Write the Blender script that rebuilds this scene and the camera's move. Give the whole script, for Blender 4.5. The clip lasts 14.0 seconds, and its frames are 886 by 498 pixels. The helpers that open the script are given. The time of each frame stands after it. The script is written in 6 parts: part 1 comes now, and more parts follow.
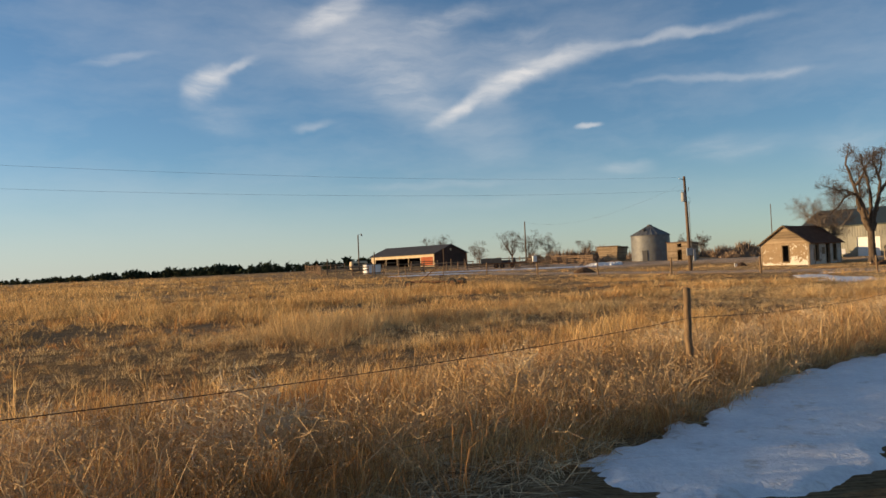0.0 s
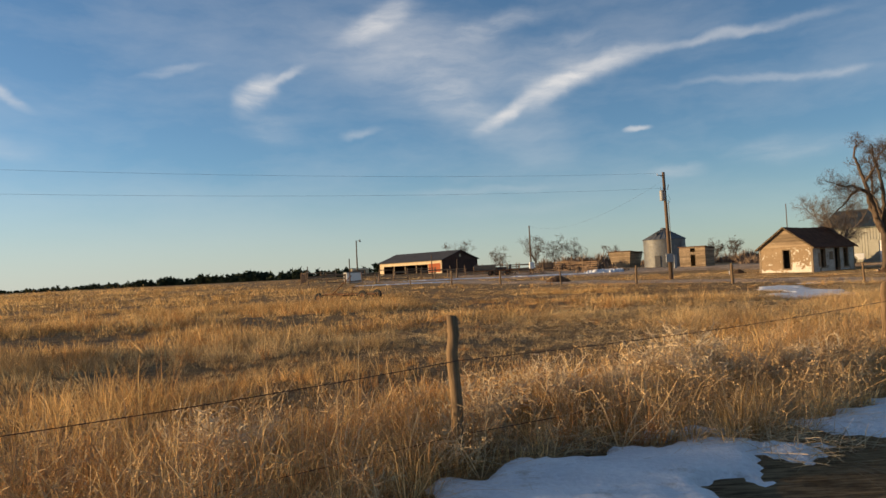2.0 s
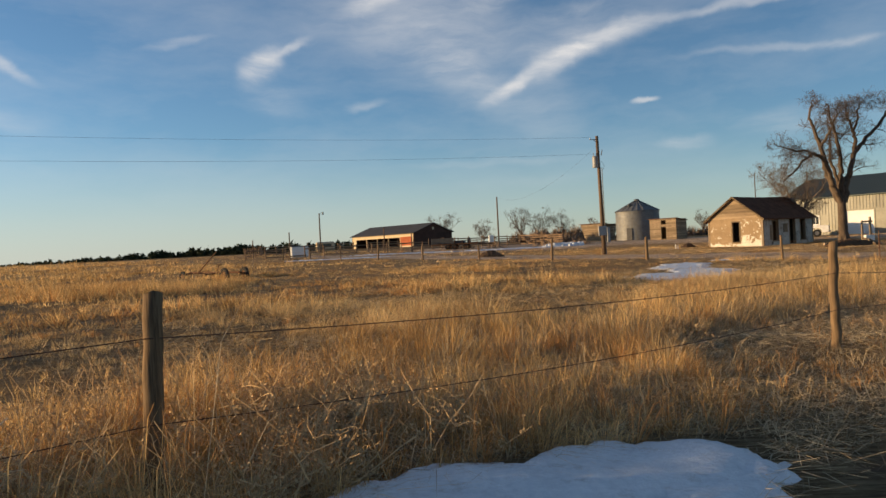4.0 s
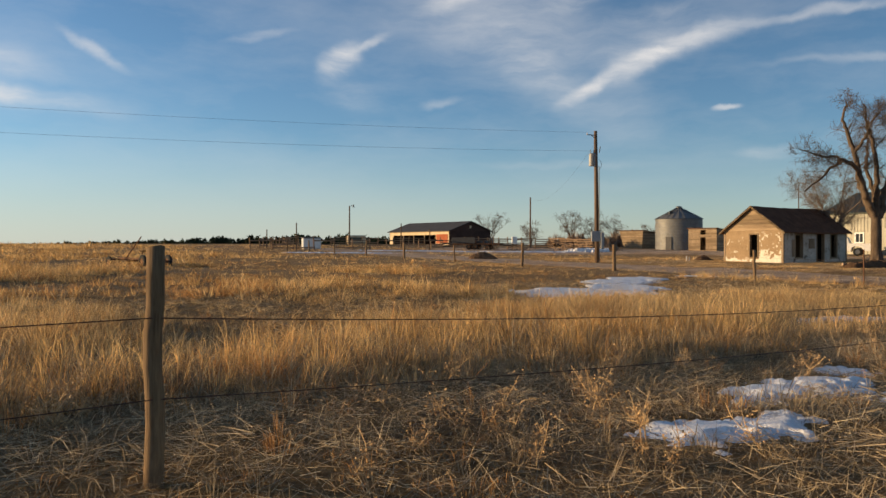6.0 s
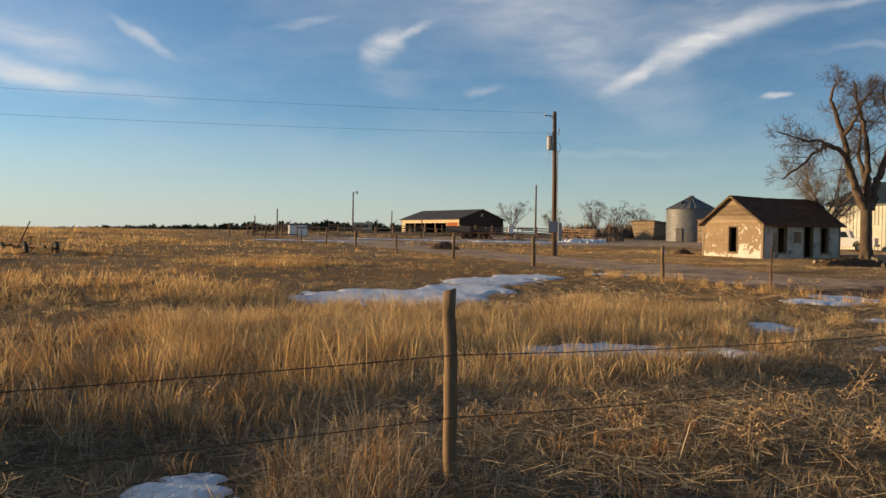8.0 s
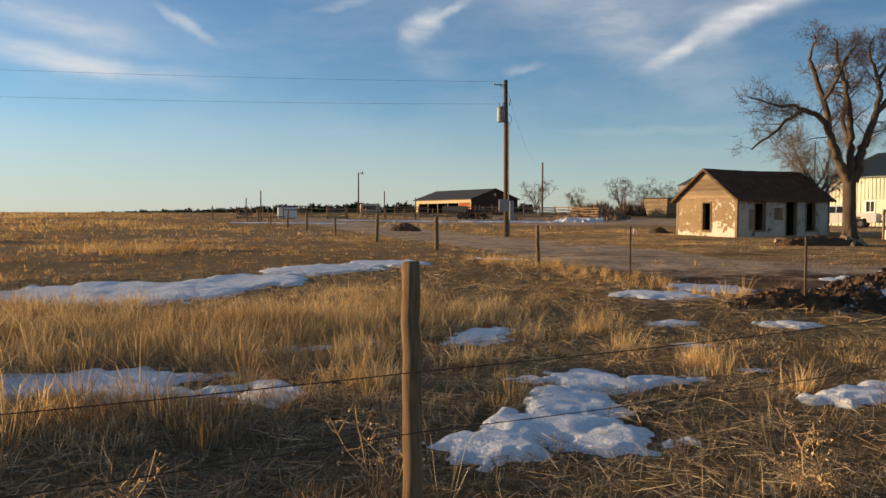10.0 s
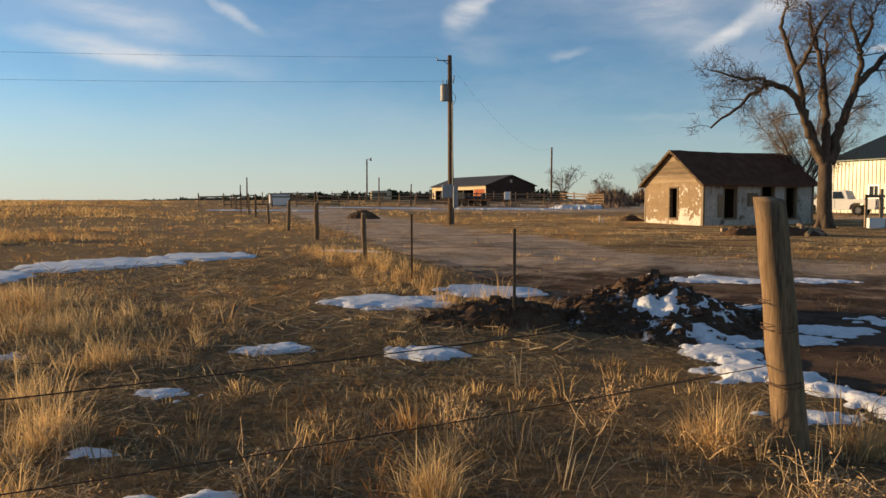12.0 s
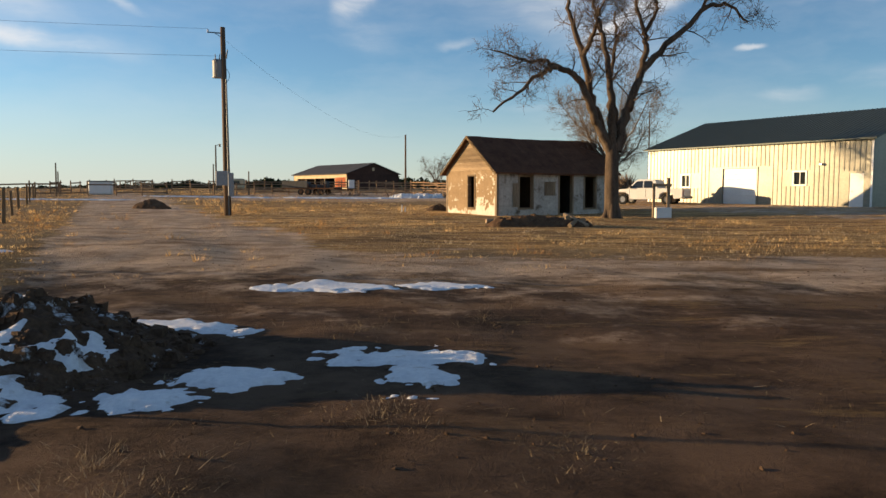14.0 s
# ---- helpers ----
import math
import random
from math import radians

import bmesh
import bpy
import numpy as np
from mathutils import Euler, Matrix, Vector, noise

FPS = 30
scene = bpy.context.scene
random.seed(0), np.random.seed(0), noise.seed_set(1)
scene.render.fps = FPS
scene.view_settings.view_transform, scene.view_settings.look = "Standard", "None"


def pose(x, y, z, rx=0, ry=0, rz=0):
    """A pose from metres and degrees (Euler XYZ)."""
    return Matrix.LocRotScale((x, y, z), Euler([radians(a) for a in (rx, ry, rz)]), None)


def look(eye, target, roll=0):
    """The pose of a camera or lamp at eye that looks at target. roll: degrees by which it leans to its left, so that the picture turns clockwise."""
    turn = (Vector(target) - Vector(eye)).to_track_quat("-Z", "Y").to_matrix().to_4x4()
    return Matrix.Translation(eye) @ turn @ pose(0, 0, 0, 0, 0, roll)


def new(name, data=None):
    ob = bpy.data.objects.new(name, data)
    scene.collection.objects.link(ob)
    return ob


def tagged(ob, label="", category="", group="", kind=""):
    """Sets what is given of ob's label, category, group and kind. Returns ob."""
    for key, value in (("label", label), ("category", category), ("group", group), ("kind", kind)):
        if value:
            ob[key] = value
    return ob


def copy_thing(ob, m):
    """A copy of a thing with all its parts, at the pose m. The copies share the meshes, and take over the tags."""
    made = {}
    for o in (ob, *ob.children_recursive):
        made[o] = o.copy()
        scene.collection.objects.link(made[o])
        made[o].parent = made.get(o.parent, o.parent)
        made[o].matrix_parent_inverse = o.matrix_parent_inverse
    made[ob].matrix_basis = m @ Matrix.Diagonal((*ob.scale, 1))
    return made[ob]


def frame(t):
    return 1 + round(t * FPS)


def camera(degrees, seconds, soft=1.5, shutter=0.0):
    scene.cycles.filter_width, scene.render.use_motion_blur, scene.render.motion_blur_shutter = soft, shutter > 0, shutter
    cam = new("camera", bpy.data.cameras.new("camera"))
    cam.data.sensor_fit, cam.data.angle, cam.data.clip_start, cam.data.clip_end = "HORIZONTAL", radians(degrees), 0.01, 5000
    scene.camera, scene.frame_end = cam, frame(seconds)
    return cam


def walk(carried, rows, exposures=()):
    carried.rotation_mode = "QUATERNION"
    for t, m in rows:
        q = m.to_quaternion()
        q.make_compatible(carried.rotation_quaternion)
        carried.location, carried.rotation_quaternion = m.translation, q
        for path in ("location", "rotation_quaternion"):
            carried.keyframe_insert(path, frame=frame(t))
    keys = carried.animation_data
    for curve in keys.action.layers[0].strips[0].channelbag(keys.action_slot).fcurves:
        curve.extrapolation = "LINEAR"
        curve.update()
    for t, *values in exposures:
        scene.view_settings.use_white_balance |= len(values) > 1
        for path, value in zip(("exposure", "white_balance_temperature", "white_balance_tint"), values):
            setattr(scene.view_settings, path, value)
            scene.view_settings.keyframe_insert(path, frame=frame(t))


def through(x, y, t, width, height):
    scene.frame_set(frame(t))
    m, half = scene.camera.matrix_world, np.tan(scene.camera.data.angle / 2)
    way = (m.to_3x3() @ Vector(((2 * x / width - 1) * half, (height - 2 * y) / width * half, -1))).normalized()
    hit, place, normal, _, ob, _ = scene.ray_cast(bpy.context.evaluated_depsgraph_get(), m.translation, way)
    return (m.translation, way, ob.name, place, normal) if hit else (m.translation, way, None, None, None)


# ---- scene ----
cam = camera(61.5, 14.0)
PATH = [
    (0, (-5.753, -6.981, 2.025), (-5.565, -4.99, 2.069), -2.7),
    (0.5, (-3.27, -5.093, 1.959), (-3.047, -3.106, 2.002), -2.3),
    (1, (-0.93, -3.199, 1.927), (-0.737, -1.209, 1.973), -2.6),
    (1.5, (1.536, -1.483, 1.957), (1.672, 0.511, 2.021), -2.5),
    (2, (3.882, 0.114, 1.885), (3.945, 2.112, 1.95), -2.9),
    (2.5, (6.032, 1.591, 1.822), (6.069, 3.589, 1.888), -3.1),
    (3, (8.078, 3.081, 1.758), (8.086, 5.08, 1.817), -3.4),
    (3.5, (9.989, 4.444, 1.665), (10.032, 6.444, 1.664), -3.7),
    (4, (11.732, 5.723, 1.645), (11.774, 7.723, 1.638), -3.0),
    (6.3, (19.457, 11.408, 1.451), (19.298, 13.401, 1.445), 0.5),
    (6.5, (20.113, 11.881, 1.46), (19.952, 13.874, 1.452), 1.1),
    (7, (21.642, 13.029, 1.521), (21.447, 15.02, 1.499), 1.2),
    (9.5, (28.838, 18.493, 1.66), (28.524, 20.467, 1.592), 0.1),
    (10, (30.137, 19.509, 1.638), (29.783, 21.476, 1.547), -0.0),
    (10.5, (31.439, 20.525, 1.645), (31.044, 22.483, 1.542), 0.0),
    (11, (32.736, 21.581, 1.639), (32.305, 23.531, 1.536), 0.1),
    (11.5, (34.024, 22.735, 1.637), (33.542, 24.673, 1.523), -0.2),
    (12, (35.363, 23.828, 1.595), (34.895, 25.769, 1.47), -0.1),
    (12.5, (36.649, 24.844, 1.624), (36.213, 26.792, 1.498), -0.2),
    (13, (37.906, 25.894, 1.596), (37.46, 27.84, 1.467), 0.4),
    (13.5, (39.155, 26.958, 1.575), (38.789, 28.919, 1.438), -0.6),
    (14, (40.353, 27.94, 1.578), (40.174, 29.926, 1.423), -0.0),
]
SKY_TINT, CLOUD, SKY_STRENGTH, SUN_POWER = (0.90, 1.0, 1.10, 1), (6.4, 6.2, 6.6, 1), 0.0833, 5.0
HAZE = (4.6, 4.7, 5.0, 1)
walk(cam, [(t, look(eye, target, roll)) for t, eye, target, roll in PATH], exposures=[(0.0, 0.585, 6900, 4), (12.5, 0.60, 6900, 4), (13.3, 0.65, 6900, 4), (14.0, 0.80, 6900, 4)])

# ---- sky, sun ----
SUN_DIR = Vector((-1.0, 0.06, 0.105)).normalized()     # towards the low evening sun
world = bpy.data.worlds.new("world")
scene.world = world
world.use_nodes = True
wn, wl = world.node_tree.nodes, world.node_tree.links
wn.clear()


def wnode(kind, **values):
    n = wn.new(kind)
    for key, value in values.items():
        n.inputs[key].default_value = value
    return n


def wmath(op, a, b=None):
    n = wn.new("ShaderNodeMath")
    n.operation = op
    for i, v in enumerate((a, b)):
        if v is None:
            continue
        if isinstance(v, (int, float)):
            n.inputs[i].default_value = v
        else:
            wl.new(v, n.inputs[i])
    return n.outputs[0]


sky = wn.new("ShaderNodeTexSky")
sky.sky_type = "NISHITA"
sky.sun_disc = False
sky.sun_elevation = math.asin(SUN_DIR.z) + radians(6.1)
sky.sun_rotation = math.atan2(SUN_DIR.x, SUN_DIR.y) % (2 * math.pi)
sky.altitude, sky.air_density, sky.dust_density, sky.ozone_density = 900, 1.0, 0.35, 3.0
coord = wn.new("ShaderNodeTexCoord")
split = wn.new("ShaderNodeSeparateXYZ")
wl.new(coord.outputs["Generated"], split.inputs[0])
azim = wmath("MULTIPLY", wmath("ARCTAN2", split.outputs[0], split.outputs[1]), 57.2958)
elev = wmath("MULTIPLY", wmath("ARCSINE", split.outputs[2]), 57.2958)
polar = wn.new("ShaderNodeCombineXYZ")
wl.new(azim, polar.inputs[0]), wl.new(elev, polar.inputs[1])
# wind-torn edges: the sky's coordinates are bent by noise before the cirrus is laid on it
bend = wnode("ShaderNodeTexNoise", Scale=0.22, Detail=7.0, Roughness=0.55)
wl.new(polar.outputs[0], bend.inputs["Vector"])
less = wn.new("ShaderNodeVectorMath")
less.operation = "MULTIPLY_ADD"
wl.new(bend.outputs["Color"], less.inputs[0])
less.inputs[1].default_value, less.inputs[2].default_value = (2.6, 1.7, 0), (-1.3, -0.85, 0)
bent = wn.new("ShaderNodeVectorMath")
wl.new(polar.outputs[0], bent.inputs[0]), wl.new(less.outputs[0], bent.inputs[1])
fibre_map = wn.new("ShaderNodeMapping")
fibre_map.inputs["Rotation"].default_value = (0, 0, radians(24))
fibre_map.inputs["Scale"].default_value = (0.16, 0.75, 1)
wl.new(bent.outputs[0], fibre_map.inputs["Vector"])
fibre = wnode("ShaderNodeTexNoise", Scale=1.0, Detail=7.0, Roughness=0.6)
wl.new(fibre_map.outputs[0], fibre.inputs["Vector"])
fibres = wn.new("ShaderNodeMapRange")
wl.new(fibre.outputs[0], fibres.inputs[0])
fibres.inputs[1].default_value, fibres.inputs[2].default_value = 0.36, 0.64
# cirrus streaks: azimuth, elevation, half length, half width (degrees), slope, strength, fibre share
STREAKS = [
    (7.2, 11.9, 2.8, 0.62, 28, 0.58, 0.40), (10.8, 13.5, 3.2, 1.15, 22, 0.70, 0.45), (15.2, 14.9, 4.4, 0.95, 12, 0.55, 0.5), (23.5, 15.7, 8.5, 0.45, 3, 0.36, 0.5),
    (12.0, 15.0, 5.0, 1.5, 17, 0.26, 0.7), (26.0, 12.5, 7.0, 0.36, -3, 0.28, 0.5), (30.8, 12.2, 2.0, 0.45, 2, 0.20, 0.5),
    (-11.9, 13.9, 2.2, 1.1, 40, 0.70, 0.65), (-9.4, 15.4, 1.8, 0.38, 22, 0.42, 0.4), (-10.8, 11.6, 2.8, 1.5, -20, 0.18, 0.8),
    (1.0, 16.0, 11.0, 4.4, -12, 0.34, 0.5), (-2.4, 19.0, 3.6, 1.2, 24, 0.55, 0.55), (4.2, 12.6, 6.5, 1.9, -34, 0.24, 0.55),
    (6.8, 18.4, 4.4, 0.9, 12, 0.36, 0.6), (11.5, 16.8, 4.0, 0.9, 8, 0.24, 0.7), (10.0, 9.8, 3.0, 2.2, -60, 0.12, 0.7),
    (16.9, 9.9, 0.95, 0.24, 8, 0.62, 0.15), (27.0, 7.6, 4.4, 1.2, 2, 0.28, 0.7), (34.5, 6.8, 4.0, 1.5, -10, 0.20, 0.7),
    (19.5, 6.7, 2.2, 0.65, 4, 0.28, 0.7), (-4.0, 11.0, 1.6, 0.42, 6, 0.34, 0.5),
    (-38.0, 10.6, 6.5, 1.0, -6, 0.64, 0.5), (-31.5, 9.8, 5.5, 0.9, -5, 0.34, 0.6), (-37.0, 12.8, 7.0, 1.3, -12, 0.34, 0.8), (-29.0, 13.5, 2.6, 0.5, -30, 0.50, 0.45),
    (-17.5, 15.5, 2.6, 0.4, 10, 0.28, 0.6), (5.5, 6.2, 7.0, 0.38, -1, 0.22, 0.6), (9.0, 4.6, 10.0, 0.5, 1, 0.10, 0.6),
    (44.0, 14.0, 8.0, 1.6, 12, 0.22, 0.5), (-58.0, 14.0, 12.0, 2.5, -8, 0.4, 0.5),
    (70.0, 18.0, 14.0, 3.0, 10, 0.4, 0.5), (120.0, 16.0, 16.0, 3.0, -6, 0.4, 0.5),
    (-110.0, 18.0, 16.0, 3.0, 6, 0.4, 0.5), (175.0, 15.0, 12.0, 3.0, 4, 0.4, 0.5),
]
cover = None
for az, el, length, width, slope, strength, share in STREAKS:
    m = wn.new("ShaderNodeMapping")
    m.vector_type = "TEXTURE"
    m.inputs["Location"].default_value = (az, el, 0)
    m.inputs["Rotation"].default_value = (0, 0, radians(slope))
    m.inputs["Scale"].default_value = (length, width, 1)
    wl.new(bent.outputs[0], m.inputs["Vector"])
    far_off = wn.new("ShaderNodeVectorMath")
    far_off.operation = "LENGTH"
    wl.new(m.outputs[0], far_off.inputs[0])
    fade = wn.new("ShaderNodeMapRange")
    fade.interpolation_type = "SMOOTHERSTEP"
    wl.new(far_off.outputs["Value"], fade.inputs[0])
    for i, v in enumerate((1.35, 0.0, 0.0, strength)):
        fade.inputs[i + 1].default_value = v
    torn = wmath("ADD", wmath("MULTIPLY", fibres.outputs[0], share), 1.0 - share)
    one = wmath("MULTIPLY", fade.outputs[0], torn)
    cover = one if cover is None else wmath("ADD", cover, one)
# a thin veil over the whole sky
veil_map = wn.new("ShaderNodeMapping")
veil_map.inputs["Scale"].default_value = (0.05, 0.16, 1)
veil_map.inputs["Rotation"].default_value = (0, 0, radians(12))
wl.new(bent.outputs[0], veil_map.inputs["Vector"])
veil = wnode("ShaderNodeTexNoise", Scale=1.0, Detail=6.0, Roughness=0.6)
wl.new(veil_map.outputs[0], veil.inputs["Vector"])
veils = wn.new("ShaderNodeMapRange")
wl.new(veil.outputs[0], veils.inputs[0])
for i, v in enumerate((0.42, 0.75, 0.0, 0.22)):
    veils.inputs[i + 1].default_value = v
high = wn.new("ShaderNodeMapRange")
wl.new(elev, high.inputs[0])
for i, v in enumerate((1.0, 8.0, 0.0, 1.0)):
    high.inputs[i + 1].default_value = v
cover = wmath("MINIMUM", wmath("MULTIPLY", wmath("ADD", cover, veils.outputs[0]), high.outputs[0]), 0.9)
tint = wn.new("ShaderNodeMix")
tint.data_type, tint.blend_type = "RGBA", "MULTIPLY"
tint.inputs[0].default_value = 1.0
wl.new(sky.outputs[0], tint.inputs[6])
tint.inputs[7].default_value = SKY_TINT
low = wn.new("ShaderNodeMapRange")
low.interpolation_type = "SMOOTHSTEP"
wl.new(elev, low.inputs[0])
for i, v in enumerate((0.0, 9.0, 0.62, 0.0)):
    low.inputs[i + 1].default_value = v
sunward = wn.new("ShaderNodeVectorMath")
sunward.operation = "DOT_PRODUCT"
wl.new(coord.outputs["Generated"], sunward.inputs[0])
sunward.inputs[1].default_value = SUN_DIR
glow = wn.new("ShaderNodeMapRange")
wl.new(sunward.outputs["Value"], glow.inputs[0])
for i, v in enumerate((-0.5, 0.5, 0.35, 1.05)):
    glow.inputs[i + 1].default_value = v
away = wn.new("ShaderNodeMapRange")
wl.new(sunward.outputs["Value"], away.inputs[0])
for i, v in enumerate((-0.6, 0.1, 0.80, 1.0)):
    away.inputs[i + 1].default_value = v
deeper = wn.new("ShaderNodeVectorMath")
deeper.operation = "SCALE"
wl.new(tint.outputs[2], deeper.inputs[0]), wl.new(away.outputs[0], deeper.inputs["Scale"])
haze = wn.new("ShaderNodeMix")
haze.data_type = "RGBA"
wl.new(wmath("MULTIPLY", low.outputs[0], glow.outputs[0]), haze.inputs[0]), wl.new(deeper.outputs[0], haze.inputs[6])
haze.inputs[7].default_value = HAZE
clouds = wn.new("ShaderNodeMix")
clouds.data_type = "RGBA"
wl.new(cover, clouds.inputs[0]), wl.new(haze.outputs[2], clouds.inputs[6])
clouds.inputs[7].default_value = CLOUD
backing = wnode("ShaderNodeBackground", Strength=SKY_STRENGTH)
wl.new(clouds.outputs[2], backing.inputs[0])
wout = wn.new("ShaderNodeOutputWorld")
wl.new(backing.outputs[0], wout.inputs[0])

sun_data = bpy.data.lights.new("sun", "SUN")
sun_data.energy, sun_data.angle, sun_data.color = SUN_POWER, radians(0.6), (1.0, 0.69, 0.40)
sun = new("sun", sun_data)
sun.matrix_world = look((-60, 0, 40), Vector((-60, 0, 40)) - SUN_DIR)


# ---- materials ----
def material(name, dark, light, scale=3.0, rough=0.85, bump=0.0, metal=0.0, spot=None, spots=(0.55, 0.7), spot_scale=6.0,
             stretch=(1, 1, 1), vary=0.12, island=False, through=0.0, fine=9.0, sharp=(0.36, 0.64)):
    """A surface of two tones mixed by noise at two scales, with stains of a third tone, relief, and a tone that differs from piece to piece."""
    mat = bpy.data.materials.new(name)
    mat.use_nodes = True
    n, l = mat.node_tree.nodes, mat.node_tree.links
    bsdf = n["Principled BSDF"]
    tc, mp = n.new("ShaderNodeTexCoord"), n.new("ShaderNodeMapping")
    mp.inputs["Scale"].default_value = stretch
    l.new(tc.outputs["Object"], mp.inputs["Vector"])
    big, small = n.new("ShaderNodeTexNoise"), n.new("ShaderNodeTexNoise")
    for tex, s, d in ((big, scale, 4.0), (small, scale * fine, 6.0)):
        tex.inputs["Scale"].default_value, tex.inputs["Detail"].default_value = s, d
        tex.inputs["Roughness"].default_value = 0.62
        l.new(mp.outputs[0], tex.inputs["Vector"])
    both = n.new("ShaderNodeMix")
    both.inputs[0].default_value = 0.5
    l.new(big.outputs[0], both.inputs[2]), l.new(small.outputs[0], both.inputs[3])
    wide = n.new("ShaderNodeMapRange")
    wide.inputs[1].default_value, wide.inputs[2].default_value = sharp
    l.new(both.outputs[0], wide.inputs[0])
    tone = n.new("ShaderNodeMix")
    tone.data_type = "RGBA"
    l.new(wide.outputs[0], tone.inputs[0])
    tone.inputs[6].default_value, tone.inputs[7].default_value = (*dark, 1), (*light, 1)
    out = tone.outputs[2]
    if spot:
        patch = n.new("ShaderNodeTexNoise")
        patch.inputs["Scale"].default_value, patch.inputs["Detail"].default_value = spot_scale, 6.0
        patch.inputs["Roughness"].default_value = 0.7
        l.new(mp.outputs[0], patch.inputs["Vector"])
        edge = n.new("ShaderNodeMapRange")
        edge.inputs[1].default_value, edge.inputs[2].default_value = spots
        l.new(patch.outputs[0], edge.inputs[0])
        mixed = n.new("ShaderNodeMix")
        mixed.data_type = "RGBA"
        l.new(edge.outputs[0], mixed.inputs[0]), l.new(out, mixed.inputs[6])
        mixed.inputs[7].default_value = (*spot, 1)
        out = mixed.outputs[2]
    chance = n.new("ShaderNodeNewGeometry").outputs["Random Per Island"] if island else n.new("ShaderNodeObjectInfo").outputs["Random"]
    lift = n.new("ShaderNodeMapRange")
    lift.inputs[3].default_value, lift.inputs[4].default_value = 1 - vary, 1 + vary
    l.new(chance, lift.inputs[0])
    shade = n.new("ShaderNodeHueSaturation")
    l.new(lift.outputs[0], shade.inputs["Value"]), l.new(out, shade.inputs["Color"])
    l.new(shade.outputs[0], bsdf.inputs["Base Color"])
    bsdf.inputs["Roughness"].default_value, bsdf.inputs["Metallic"].default_value = rough, metal
    bsdf.inputs["Specular IOR Level"].default_value = 0.5 if rough < 0.7 else 0.12
    if through:
        thin, blend = n.new("ShaderNodeBsdfTranslucent"), n.new("ShaderNodeMixShader")
        l.new(shade.outputs[0], thin.inputs[0])
        blend.inputs[0].default_value = through
        l.new(bsdf.outputs[0], blend.inputs[1]), l.new(thin.outputs[0], blend.inputs[2])
        l.new(blend.outputs[0], n["Material Output"].inputs[0])
    if bump:
        b = n.new("ShaderNodeBump")
        b.inputs["Strength"].default_value, b.inputs["Distance"].default_value = 0.8, bump
        l.new(both.outputs[0], b.inputs["Height"])
        l.new(b.outputs[0], bsdf.inputs["Normal"])
    return mat


OLD_WOOD = material("weathered_wood", (0.16, 0.115, 0.075), (0.40, 0.30, 0.20), 2.2, 0.9, 0.006, stretch=(1, 1, 0.12), spot=(0.07, 0.055, 0.045), spots=(0.6, 0.72))
POST_WOOD = material("grey_post_wood", (0.095, 0.06, 0.036), (0.30, 0.20, 0.112), 9.0, 0.9, 0.008, stretch=(1, 1, 0.06), spot=(0.06, 0.045, 0.035), spots=(0.6, 0.7), spot_scale=14)
RAIL_WOOD = material("corral_wood", (0.13, 0.085, 0.055), (0.36, 0.24, 0.15), 1.2, 0.9, 0.01)
POLE_WOOD = material("creosoted_pole", (0.065, 0.043, 0.03), (0.18, 0.125, 0.085), 4.0, 0.85, 0.005, stretch=(1, 1, 0.08))
BARK = material("cottonwood_bark", (0.050, 0.037, 0.028), (0.165, 0.120, 0.085), 3.5, 0.95, 0.04, stretch=(1, 1, 0.25), spot=(0.25, 0.17, 0.11), spots=(0.62, 0.75), spot_scale=0.5)
TWIG = material("bare_twig", (0.058, 0.044, 0.036), (0.155, 0.118, 0.092), 2.0, 0.95)
PALE_TWIG = material("pale_grey_twig", (0.13, 0.10, 0.08), (0.27, 0.215, 0.17), 2.0, 0.95)
RUST_WIRE = material("rusty_wire", (0.06, 0.035, 0.025), (0.16, 0.09, 0.06), 30.0, 0.6, metal=0.5)
CABLE = material("dark_cable", (0.03, 0.03, 0.033), (0.06, 0.06, 0.065), 4.0, 0.6)
PLASTER = material("flaking_plaster", (0.23, 0.16, 0.095), (0.36, 0.26, 0.16), 1.3, 0.92, 0.012, spot=(0.52, 0.46, 0.36), spots=(0.60, 0.66), spot_scale=1.6)
PAINT_WORN = material("worn_white_paint", (0.36, 0.32, 0.27), (0.70, 0.65, 0.57), 0.9, 0.9, 0.008, spot=(0.17, 0.135, 0.10), spots=(0.55, 0.66), spot_scale=1.2)
SIDING = material("bare_siding", (0.17, 0.12, 0.078), (0.35, 0.26, 0.165), 1.6, 0.9, 0.006, stretch=(0.25, 0.25, 3), spot=(0.48, 0.42, 0.31), spots=(0.62, 0.72), spot_scale=2.5, vary=0.35)
OLD_PAINT = material("flaking_white_paint", (0.46, 0.43, 0.36), (0.66, 0.62, 0.53), 2.5, 0.9, 0.004, spot=(0.34, 0.27, 0.18), spots=(0.58, 0.66), spot_scale=4.0)
SHINGLE = material("brown_shingles", (0.07, 0.036, 0.024), (0.16, 0.082, 0.05), 1.6, 0.95, 0.015, spot=(0.20, 0.10, 0.055), spots=(0.62, 0.8), spot_scale=0.7)
GALVANISED = material("galvanised_steel", (0.105, 0.108, 0.108), (0.20, 0.20, 0.192), 1.2, 0.55, 0.0, metal=0.3, spot=(0.17, 0.12, 0.08), spots=(0.60, 0.76), spot_scale=0.8)
WHITE_STEEL = material("white_steel_siding", (0.175, 0.168, 0.136), (0.275, 0.263, 0.213), 0.7, 0.40, 0.0, metal=0.25, spot=(0.20, 0.165, 0.11), spots=(0.60, 0.78), spot_scale=1.0)
